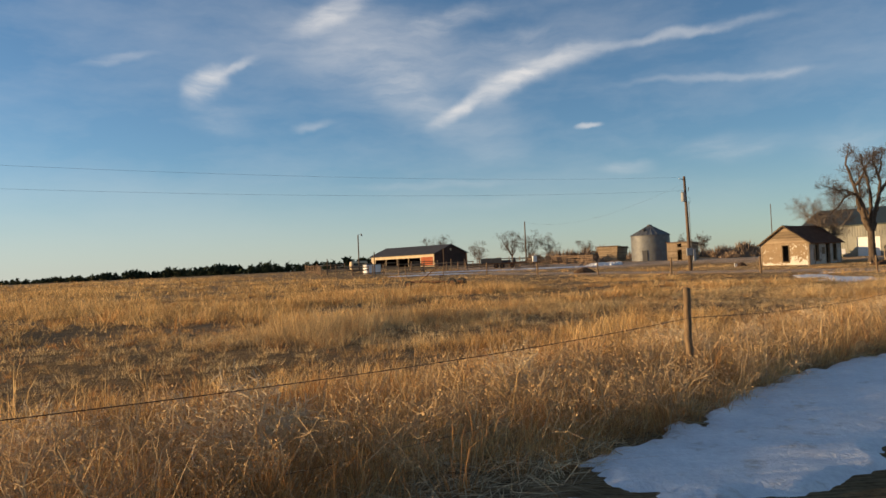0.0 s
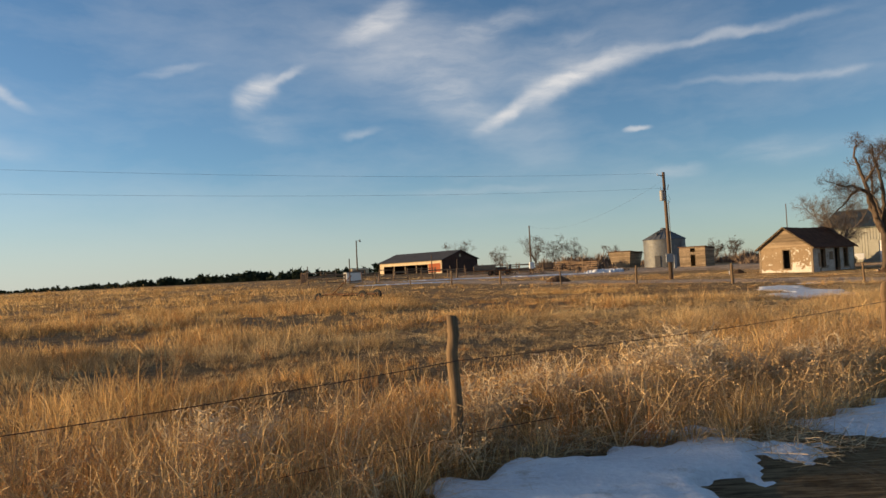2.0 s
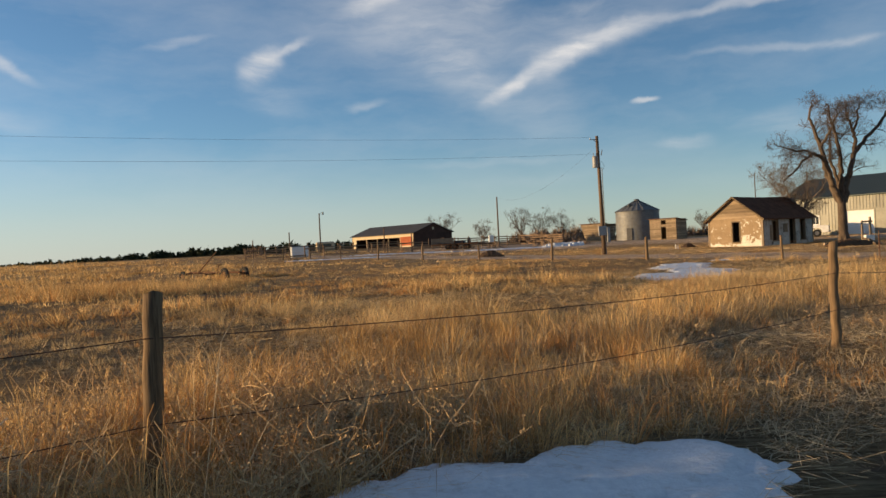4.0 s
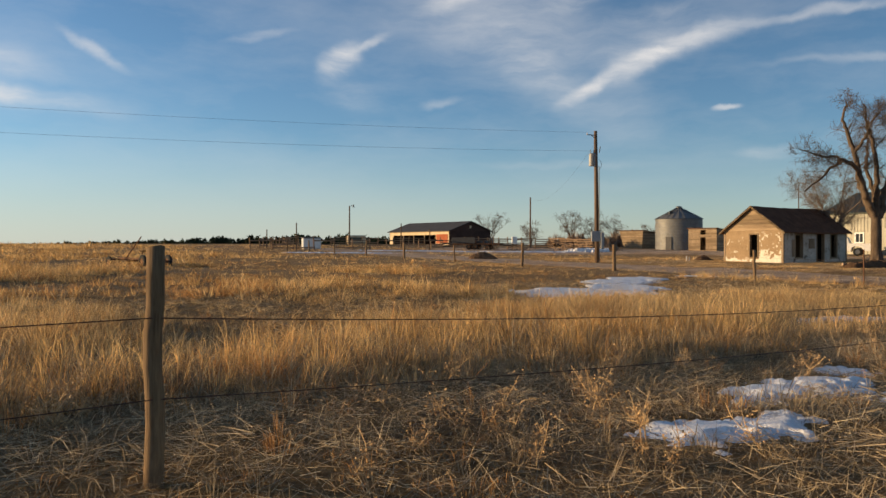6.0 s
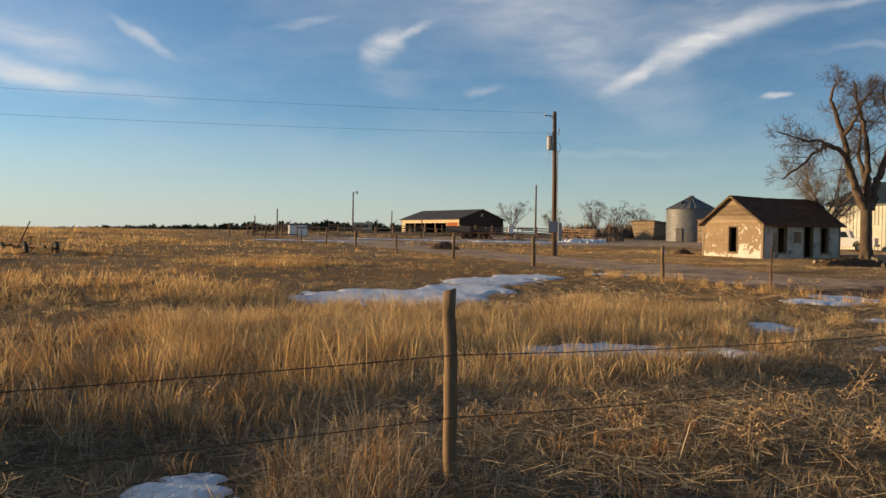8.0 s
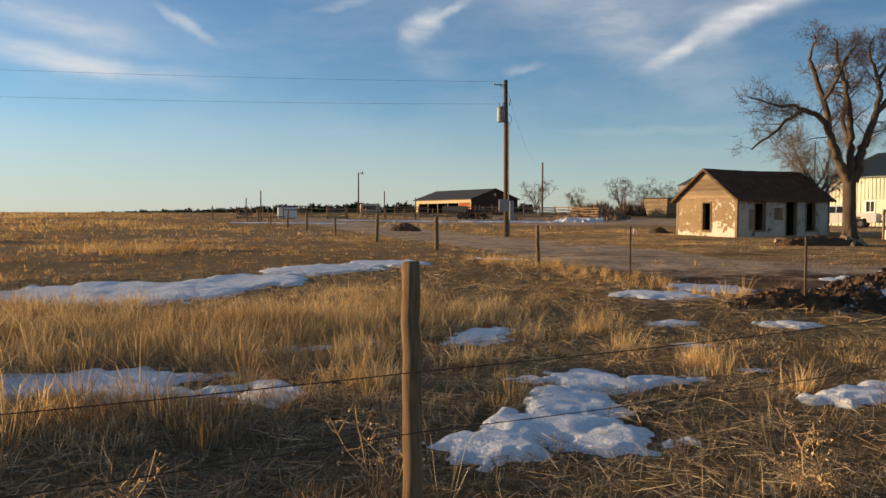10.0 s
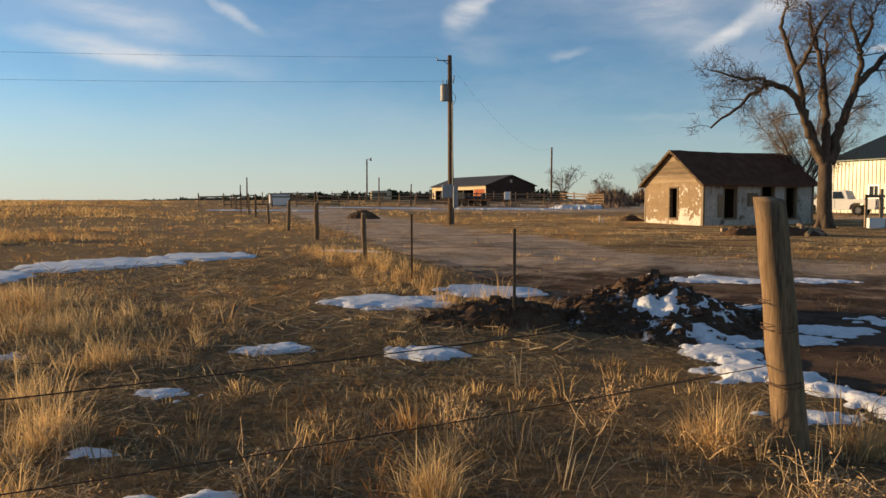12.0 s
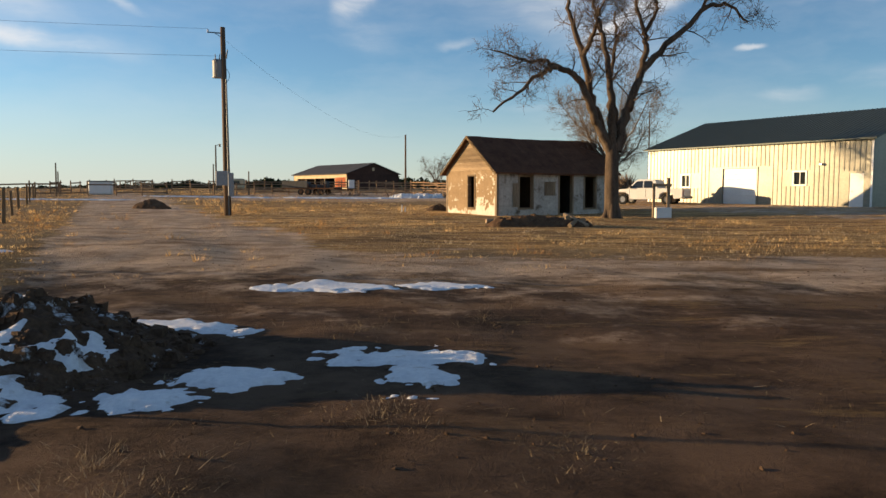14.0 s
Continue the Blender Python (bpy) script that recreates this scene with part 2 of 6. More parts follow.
GREY_PAINT = material("grey_equipment_paint", (0.20, 0.205, 0.21), (0.30, 0.305, 0.31), 2.0, 0.5, spot=(0.16, 0.11, 0.08), spots=(0.66, 0.8))
GREEN_ROOF = material("green_steel_roof", (0.045, 0.060, 0.050), (0.07, 0.088, 0.072), 0.7, 0.5, metal=0.2)
GREY_ROOF = material("grey_steel_roof", (0.045, 0.046, 0.050), (0.085, 0.083, 0.085), 0.8, 0.7, metal=0.1, spot=(0.08, 0.055, 0.045), spots=(0.62, 0.75), spot_scale=0.3)
BARN_RED = material("faded_red_boards", (0.28, 0.075, 0.035), (0.48, 0.15, 0.07), 0.8, 0.85, 0.01)
BARN_BROWN = material("brown_barn_steel", (0.055, 0.032, 0.025), (0.10, 0.055, 0.042), 0.6, 0.8)
CREAM = material("cream_fascia", (0.50, 0.38, 0.24), (0.68, 0.55, 0.37), 0.8, 0.8)
# near-black brown: the gloom of unlit interiors is put into this colour
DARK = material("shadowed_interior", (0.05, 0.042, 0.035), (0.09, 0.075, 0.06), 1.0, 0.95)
WHITE = material("white_enamel", (0.72, 0.71, 0.68), (0.82, 0.81, 0.78), 1.0, 0.3, vary=0.03)
TYRE = material("tyre_rubber", (0.02, 0.02, 0.02), (0.045, 0.043, 0.04), 6.0, 0.9)
RIM = material("steel_rim", (0.35, 0.35, 0.36), (0.5, 0.5, 0.5), 5.0, 0.35, metal=0.9)
RUST = material("rusted_iron", (0.075, 0.04, 0.025), (0.20, 0.105, 0.06), 3.0, 0.85, 0.004, metal=0.3)
BLACK_STEEL = material("black_steel", (0.02, 0.02, 0.022), (0.05, 0.048, 0.047), 2.0, 0.55)
CEDAR = material("dark_cedar", (0.018, 0.026, 0.014), (0.05, 0.06, 0.03), 0.6, 0.95, island=True, vary=0.35)
BRUSH = material("leafless_brush", (0.15, 0.105, 0.075), (0.30, 0.215, 0.15), 0.8, 0.95, island=True, vary=0.25)
STRAW = material("golden_dry_grass", (0.40, 0.225, 0.085), (0.86, 0.585, 0.265), 0.22, 0.8, island=True, vary=0.45, through=0.35, fine=5.0, sharp=(0.42, 0.58))
STRAW_TAN = material("tan_dry_grass", (0.40, 0.25, 0.115), (0.84, 0.61, 0.31), 0.3, 0.8, island=True, vary=0.4, through=0.35, fine=5.0, sharp=(0.40, 0.60))
STRAW_PALE = material("pale_dead_grass", (0.42, 0.31, 0.185), (0.74, 0.59, 0.38), 0.5, 0.8, island=True, vary=0.35, through=0.3)
STRAW_RED = material("russet_bluestem", (0.36, 0.165, 0.06), (0.66, 0.36, 0.14), 0.5, 0.8, island=True, vary=0.3, through=0.35)
STRAW_DARK = material("grey_trampled_straw", (0.17, 0.125, 0.075), (0.47, 0.36, 0.225), 0.6, 0.85, island=True, vary=0.4, through=0.2)
TUMBLE = material("bleached_tumbleweed", (0.50, 0.37, 0.22), (0.78, 0.62, 0.41), 3.0, 0.9, vary=0.12)
# darker copy of the trodden straw: shade by the corner put into its colour
STRAW_SHADE = material("shade_dark_trodden_straw", (0.13, 0.105, 0.068), (0.34, 0.28, 0.18), 0.6, 0.9, island=True, vary=0.35, through=0.15)
WEED = material("grey_tumbleweed", (0.38, 0.24, 0.12), (0.66, 0.46, 0.25), 1.0, 0.9, island=True, vary=0.2)
SNOW = material("old_snow", (0.62, 0.63, 0.65), (0.84, 0.84, 0.84), 2.2, 0.6, 0.05, spot=(0.40, 0.35, 0.29), spots=(0.57, 0.74), spot_scale=3.4, vary=0.03)
SNOWY = material("snow_dusted_clods", (0.045, 0.028, 0.018), (0.13, 0.08, 0.05), 3.0, 0.95, 0.04, spot=(0.60, 0.61, 0.63), spots=(0.585, 0.66), spot_scale=3.6)
CLOD = material("wet_dirt_clods", (0.055, 0.033, 0.02), (0.15, 0.09, 0.052), 3.0, 0.95, 0.04, spot=(0.20, 0.14, 0.085), spots=(0.6, 0.72), spot_scale=2.0)


def glass_material():
    mat = bpy.data.materials.new("window_glass")
    mat.use_nodes = True
    b = mat.node_tree.nodes["Principled BSDF"]
    b.inputs["Base Color"].default_value = (0.02, 0.024, 0.028, 1)
    b.inputs["Roughness"].default_value = 0.06
    return mat


GLASS = glass_material()


def ground_material():
    """Earth, trampled straw and grass thatch, mixed by the wear that the sheet carries and by noise at three scales."""
    mat = bpy.data.materials.new("prairie_ground")
    mat.use_nodes = True
    n, l = mat.node_tree.nodes, mat.node_tree.links
    bsdf = n["Principled BSDF"]
    bsdf.inputs["Roughness"].default_value, bsdf.inputs["Specular IOR Level"].default_value = 0.95, 0.06
    tc = n.new("ShaderNodeTexCoord")

    def tex(scale, detail=6.0, rough=0.65, stretch=None):
        t = n.new("ShaderNodeTexNoise")
        t.inputs["Scale"].default_value, t.inputs["Detail"].default_value, t.inputs["Roughness"].default_value = scale, detail, rough
        src = tc.outputs["Object"]
        if stretch:
            m = n.new("ShaderNodeMapping")
            m.inputs["Rotation"].default_value, m.inputs["Scale"].default_value = (0, 0, radians(stretch[0])), (stretch[1], stretch[2], 1)
            l.new(src, m.inputs["Vector"])
            src = m.outputs[0]
        l.new(src, t.inputs["Vector"])
        return t.outputs[0]

    def span(v, a, b, lo=0.0, hi=1.0):
        r = n.new("ShaderNodeMapRange")
        l.new(v, r.inputs[0])
        for i, x in enumerate((a, b, lo, hi)):
            r.inputs[i + 1].default_value = x
        return r.outputs[0]

    def mix(f, a, b):
        m = n.new("ShaderNodeMix")
        m.data_type = "RGBA"
        l.new(f, m.inputs[0])
        for i, c in ((6, a), (7, b)):
            if isinstance(c, tuple):
                m.inputs[i].default_value = (*c, 1)
            else:
                l.new(c, m.inputs[i])
        return m.outputs[2]

    def add(a, b):
        m = n.new("ShaderNodeMath")
        l.new(a, m.inputs[0]), l.new(b, m.inputs[1])
        return m.outputs[0]

    wear = n.new("ShaderNodeAttribute")
    wear.attribute_name = "wear"
    grain, blotch, wide = tex(11.0, 9.0, 0.75), tex(0.9, 8.0, 0.7), tex(0.11)
    dry = n.new("ShaderNodeAttribute")
    dry.attribute_name = "dry"
    n_dry = span(add(dry.outputs["Fac"], span(blotch, 0.3, 0.7, -0.3, 0.3)), 0.3, 0.7)
    straw_grain = tex(3.0, 9.0, 0.75, (34, 0.7, 1.4))
    earth = mix(span(blotch, 0.38, 0.62), (0.062, 0.040, 0.028), (0.20, 0.128, 0.084))
    earth = mix(n_dry, earth, mix(span(blotch, 0.36, 0.64), (0.38, 0.27, 0.185), (0.70, 0.53, 0.38)))
    earth = mix(span(tex(0.45, 9.0, 0.75, (-20, 0.5, 1.5)), 0.50, 0.64), earth, (0.23, 0.145, 0.085))
    earth = mix(span(tex(6.0, 9.0, 0.8, (-30, 0.7, 1.4)), 0.60, 0.70), earth, (0.25, 0.16, 0.08))
    mats = None
    for turn in (20, 75, 130):
        strands = span(tex(26.0, 3.0, 0.5, (turn, 0.10, 1.0)), 0.50, 0.66)
        if mats is None:
            mats = strands
        else:
            m = n.new("ShaderNodeMath")
            m.operation = "MAXIMUM"
            l.new(mats, m.inputs[0]), l.new(strands, m.inputs[1])
            mats = m.outputs[0]
    mats = add(span(mats, 0, 1, 0, 0.6), span(straw_grain, 0.36, 0.64, 0, 0.5))
    thatch = mix(span(mats, 0.1, 1.0), (0.085, 0.055, 0.032), (0.47, 0.345, 0.20))
    thatch = mix(span(wide, 0.40, 0.60), thatch, mix(span(grain, 0.35, 0.65), (0.15, 0.085, 0.038), (0.48, 0.31, 0.14)))
    lawn = n.new("ShaderNodeAttribute")
    lawn.attribute_name = "lawn"
    streaks = tex(0.8, 10.0, 0.78, (-10, 0.28, 1.7))
    sward = mix(span(streaks, 0.43, 0.60), (0.21, 0.125, 0.062), mix(span(grain, 0.35, 0.65), (0.46, 0.27, 0.10), (0.78, 0.53, 0.24)))
    thatch = mix(lawn.outputs["Fac"], thatch, sward)
    edge = add(wear.outputs["Fac"], span(blotch, 0.3, 0.7, -0.28, 0.28))
    edge = add(edge, span(streaks, 0.34, 0.66, 0.30, -0.42))
    edge = add(edge, span(grain, 0.3, 0.7, -0.16, 0.16))
    l.new(mix(span(edge, 0.35, 0.65), thatch, earth), bsdf.inputs["Base Color"])
    b = n.new("ShaderNodeBump")
    b.inputs["Strength"].default_value, b.inputs["Distance"].default_value = 1.0, 0.14
    l.new(add(grain, blotch), b.inputs["Height"])
    l.new(b.outputs[0], bsdf.inputs["Normal"])
    return mat


GROUND = ground_material()


# ---- shape helpers ----
def part(name, bm, mat, parent=None, label="", smooth=False):
    """One mesh object from a bmesh, under a thing or a part."""
    me = bpy.data.meshes.new(name)
    bm.to_mesh(me)
    bm.free()
    me.materials.append(mat)
    if smooth:
        me.polygons.foreach_set("use_smooth", [True] * len(me.polygons))
    ob = new(name, me)
    ob.parent = parent
    return tagged(ob, label)


def raw(name, verts, faces, mat, parent=None, smooth=False):
    """One mesh object from arrays of places and of faces that all have the same number of corners."""
    verts, faces = np.asarray(verts, np.float32), np.asarray(faces, np.int32)
    me = bpy.data.meshes.new(name)
    me.vertices.add(len(verts))
    me.vertices.foreach_set("co", verts.ravel())
    me.loops.add(faces.size)
    me.loops.foreach_set("vertex_index", faces.ravel())
    me.polygons.add(len(faces))
    me.polygons.foreach_set("loop_start", np.arange(len(faces), dtype=np.int32) * faces.shape[1])
    me.polygons.foreach_set("use_smooth", np.full(len(faces), smooth))
    me.update(calc_edges=True)
    me.materials.append(mat)
    ob = new(name, me)
    ob.parent = parent
    return ob


def box(bm, lo, hi, bevel=0.0, m=None):
    """A box between two corners, with its edges taken off."""
    size = [b - a for a, b in zip(lo, hi)]
    mid = Vector([(a + b) / 2 for a, b in zip(lo, hi)])
    at = Matrix.Translation(mid) @ Matrix.Diagonal((*size, 1))
    made = bmesh.ops.create_cube(bm, size=1, matrix=(m @ at) if m else at)["verts"]
    if bevel:
        bmesh.ops.bevel(bm, geom=list({e for v in made for e in v.link_edges}), offset=bevel, segments=1, affect="EDGES")


def boxes(*spans, bevel=0.0):
    bm = bmesh.new()
    for lo, hi in spans:
        box(bm, lo, hi, bevel)
    return bm


def rod(bm, a, b, r0, r1=None, sides=8):
    """A tapered round bar from a to b."""
    a, b = Vector(a), Vector(b)
    way = b - a
    m = Matrix.Translation((a + b) / 2) @ way.to_track_quat("Z", "Y").to_matrix().to_4x4()
    bmesh.ops.create_cone(bm, cap_ends=True, segments=sides, radius1=r0, radius2=r0 if r1 is None else r1, depth=way.length, matrix=m)


def rods(*bars, sides=8):
    bm = bmesh.new()
    for bar in bars:
        rod(bm, *bar, sides=sides)
    return bm


def prism(outline, y0, y1, bevel=0.0):
    """An outline in x and z, drawn out from y0 to y1."""
    bm = bmesh.new()
    front = [bm.verts.new((x, y0, z)) for x, z in outline]
    back = [bm.verts.new((x, y1, z)) for x, z in outline]
    bm.faces.new(front), bm.faces.new(back[::-1])
    for i in range(len(outline)):
        j = (i + 1) % len(outline)
        bm.faces.new((front[j], front[i], back[i], back[j]))
    bmesh.ops.recalc_face_normals(bm, faces=bm.faces)
    if bevel:
        bmesh.ops.bevel(bm, geom=list(bm.edges), offset=bevel, segments=2, affect="EDGES")
    return bm


def wall_mesh(length, height, thick, holes, base=0.0):
    """A wall along x, from y = 0 to y = thick, with openings (x0, x1, z0, z1) through it."""
    xs = sorted({0.0, length, *(h[0] for h in holes), *(h[1] for h in holes)})
    bm = bmesh.new()
    for a, b in zip(xs, xs[1:]):
        cuts = sorted((h[2], h[3]) for h in holes if h[0] <= a + 1e-6 and h[1] >= b - 1e-6)
        z = base
        for lo, hi in [*cuts, (height, height)]:
            if lo > z + 1e-4:
                box(bm, (a, 0, z), (b, thick, lo))
            z = hi
    return bm


def thing(name, m, label, category, group="", kind=""):
    ob = new(name)
    ob.empty_display_size = 0.2
    ob.matrix_world = m
    return tagged(ob, label, category, group, kind)


def smooth_step(a, b, x):
    t = np.clip((x - a) / (b - a), 0, 1)
    return t * t * (3 - 2 * t)


def lattice(x, y, scale, seed):
    """Smooth noise from 0 to 1 over arrays of places."""
    table = np.random.RandomState(seed).rand(256, 256)
    fx, fy = np.asarray(x) / scale, np.asarray(y) / scale
    ix, iy = np.floor(fx).astype(int), np.floor(fy).astype(int)
    tx, ty = fx - ix, fy - iy
    tx, ty = tx * tx * (3 - 2 * tx), ty * ty * (3 - 2 * ty)
    g = lambda a, b: table[a % 256, b % 256]
    return (g(ix, iy) * (1 - tx) + g(ix + 1, iy) * tx) * (1 - ty) + (g(ix, iy + 1) * (1 - tx) + g(ix + 1, iy + 1) * tx) * ty


def along(x, y):
    """Metres along the road and away from it."""
    return 0.83 * x + 0.558 * y, -0.558 * x + 0.83 * y


CORNER = (36.29, 29.0)      # the corner post, where the fence turns off along the drive


def lane(x, y):
    """Metres to the drive's side of the side fence, and metres along that fence."""
    dx, dy = x - CORNER[0], y - CORNER[1]
    return 0.871 * dx + 0.49 * dy, -0.49 * dx + 0.871 * dy


def lie(x, y):
    """The smooth lie of the land."""
    u, v = along(x, y)
    z = -0.03 + 0.5 * (1 - smooth_step(-10, 42, u)) * (1 - smooth_step(30, 120, v)) + 0.24 * smooth_step(6, 28, v) + 2.0 * smooth_step(15, 175, v)
    return z + 0.4 * smooth_step(74, 92, u) * (1 - smooth_step(50, 80, v))


def worn(x, y):
    """How bare the ground is: 1 on the drive and the road, 0 in the grass."""
    u, v = along(x, y)
    q, s = lane(x, y)
    wob = (lattice(x, y, 3.0, 3) - 0.5) * 3.0
    front = 0.84 * smooth_step(1.0, 3.4, q + 0.4 * wob) * (1 - smooth_step(44.5, 48.5, y - 0.12 * (x - 40) + wob))
    track = smooth_step(0.6, 2.2, q) * (1 - smooth_step(7.0, 9.5, q + wob * 0.6)) * (1 - smooth_step(75, 120, s))
    yard = smooth_step(88, 98, y) * (1 - smooth_step(128, 150, y)) * smooth_step(2, 14, x) * 0.75
    # trampled strip; the rise from u 36 darkens the corner ground for shade
    v_out = smooth_step(16, 24, u) * (1 - smooth_step(7, 13, v)) * (0.10 + 0.20 * smooth_step(36, 43, u))
    lot = smooth_step(78, 84, u) * (1 - smooth_step(52, 60, v)) * 0.7
    road = 1 - smooth_step(-0.6, 0.5, v + 0.9 - 0.045 * (u + 9) + wob * 0.15)
    return np.clip(np.maximum.reduce([front, track, yard, lot, road, v_out]), 0, 1)


def dried(x, y):
    """1 where the bare soil has dried to a pale crust, 0 where it is still wet."""
    return smooth_step(38.5, 46, y) * 0.75 + 0.3 * smooth_step(34, 38, y)


def mown(x, y):
    """1 on the short grass of the yard, 0 elsewhere."""
    q, s = lane(x, y)
    return smooth_step(45, 49, y - 0.12 * (x - 40)) * smooth_step(5, 9, q) * (1 - smooth_step(76, 90, y))


def ground(x, y):
    """The ground's height, with tussocks, ruts and hollows near the road."""
    x, y = np.asarray(x, float), np.asarray(y, float)
    q, s = lane(x, y)
    near = np.exp(-((x - 25) ** 2 + (y - 30) ** 2) / 60.0**2)
    z = lie(x, y) + near * ((lattice(x, y, 2.4, 1) - 0.5) * 0.09 + (lattice(x, y, 0.8, 2) - 0.5) * 0.035)
    bare = worn(x, y)
    bare = bare * smooth_step(0.5, 3, q)
    rut = (np.sin(q * 3.1 + lattice(x, y, 6.0, 8) * 4) * 0.5 + 0.5) ** 3
    return z - near * bare * (0.028 * rut + 0.03 * lattice(x, y, 1.1, 9))


def gz(x, y):
    return float(ground(np.array([x]), np.array([y]))[0])


# ---- the land ----
def graded(near_lo, near_hi, step, far):
    """Coordinates that are close together in the middle and spread out towards the horizon."""
    mid = list(np.arange(near_lo, near_hi + step / 2, step))
    d, out, inn = step, [mid[-1]], [mid[0]]
    while out[-1] < far:
        d *= 1.12
        out.append(out[-1] + d), inn.append(inn[-1] - d)
    return np.array(inn[:0:-1] + mid + out[1:])


def build_ground():
    gx, gy = graded(-14, 56, 0.4, 4200), graded(-10, 62, 0.4, 4200)
    X, Y = np.meshgrid(gx, gy)
    x, y = X.ravel(), Y.ravel()
    idx = np.arange(len(x)).reshape(X.shape)
    faces = np.stack([idx[:-1, :-1], idx[:-1, 1:], idx[1:, 1:], idx[1:, :-1]], -1).reshape(-1, 4)
    ob = raw("ground", np.stack([x, y, ground(x, y)], -1), faces, GROUND, smooth=True)
    wear = ob.data.attributes.new("wear", "FLOAT", "POINT")
    wear.data.foreach_set("value", worn(x, y).astype(np.float32))
    dry = ob.data.attributes.new("dry", "FLOAT", "POINT")
    dry.data.foreach_set("value", dried(x, y).astype(np.float32))
    lawn = ob.data.attributes.new("lawn", "FLOAT", "POINT")
    lawn.data.foreach_set("value", mown(x, y).astype(np.float32))
    return tagged(ob, "flat winter prairie of dry grass and brown earth tracks", "ground", kind="structure")


build_ground()

# ---- heaps of earth, and snow ----
# x, y, half length, half width, turn, height, seed, roughness, peak
MOUND = (35.78, 34.65, 1.6, 1.75, 10, 0.52, 300, 1.2, 1.15)


def heap_form(x, y, px, py, a, b, turn, height, seed, rough, peak):
    """How far out of the middle of a heap places lie (1 at its foot), and the height of its broken surface there."""
    c, s = math.cos(radians(turn)), math.sin(radians(turn))
    X, Y = ((x - px) * c + (y - py) * s) / a, (-(x - px) * s + (y - py) * c) / b
    r = np.sqrt(X**2 + Y**2) + 0.35 * (lattice(x, y, 0.7, seed) - 0.5) + 0.12 * (lattice(x, y, 0.2, seed + 4) - 0.5)
    dome = np.clip(1 - r, 0, 1) ** peak
    lump = 0.62 + rough * (0.55 * lattice(x, y, 0.5, seed + 1) + 0.4 * lattice(x, y, 0.17, seed + 2) + 0.2 * lattice(x, y, 0.09, seed + 3) - 0.4)
    z = ground(x, y) - 0.05 + height * dome * (1.15 + 0.25 * (lump - 0.8)) + 0.05 * np.clip(dome * 6, 0, 1) + 0.16 * np.clip(dome * 4, 0, 1) * (lump - 0.62)
    return r, z


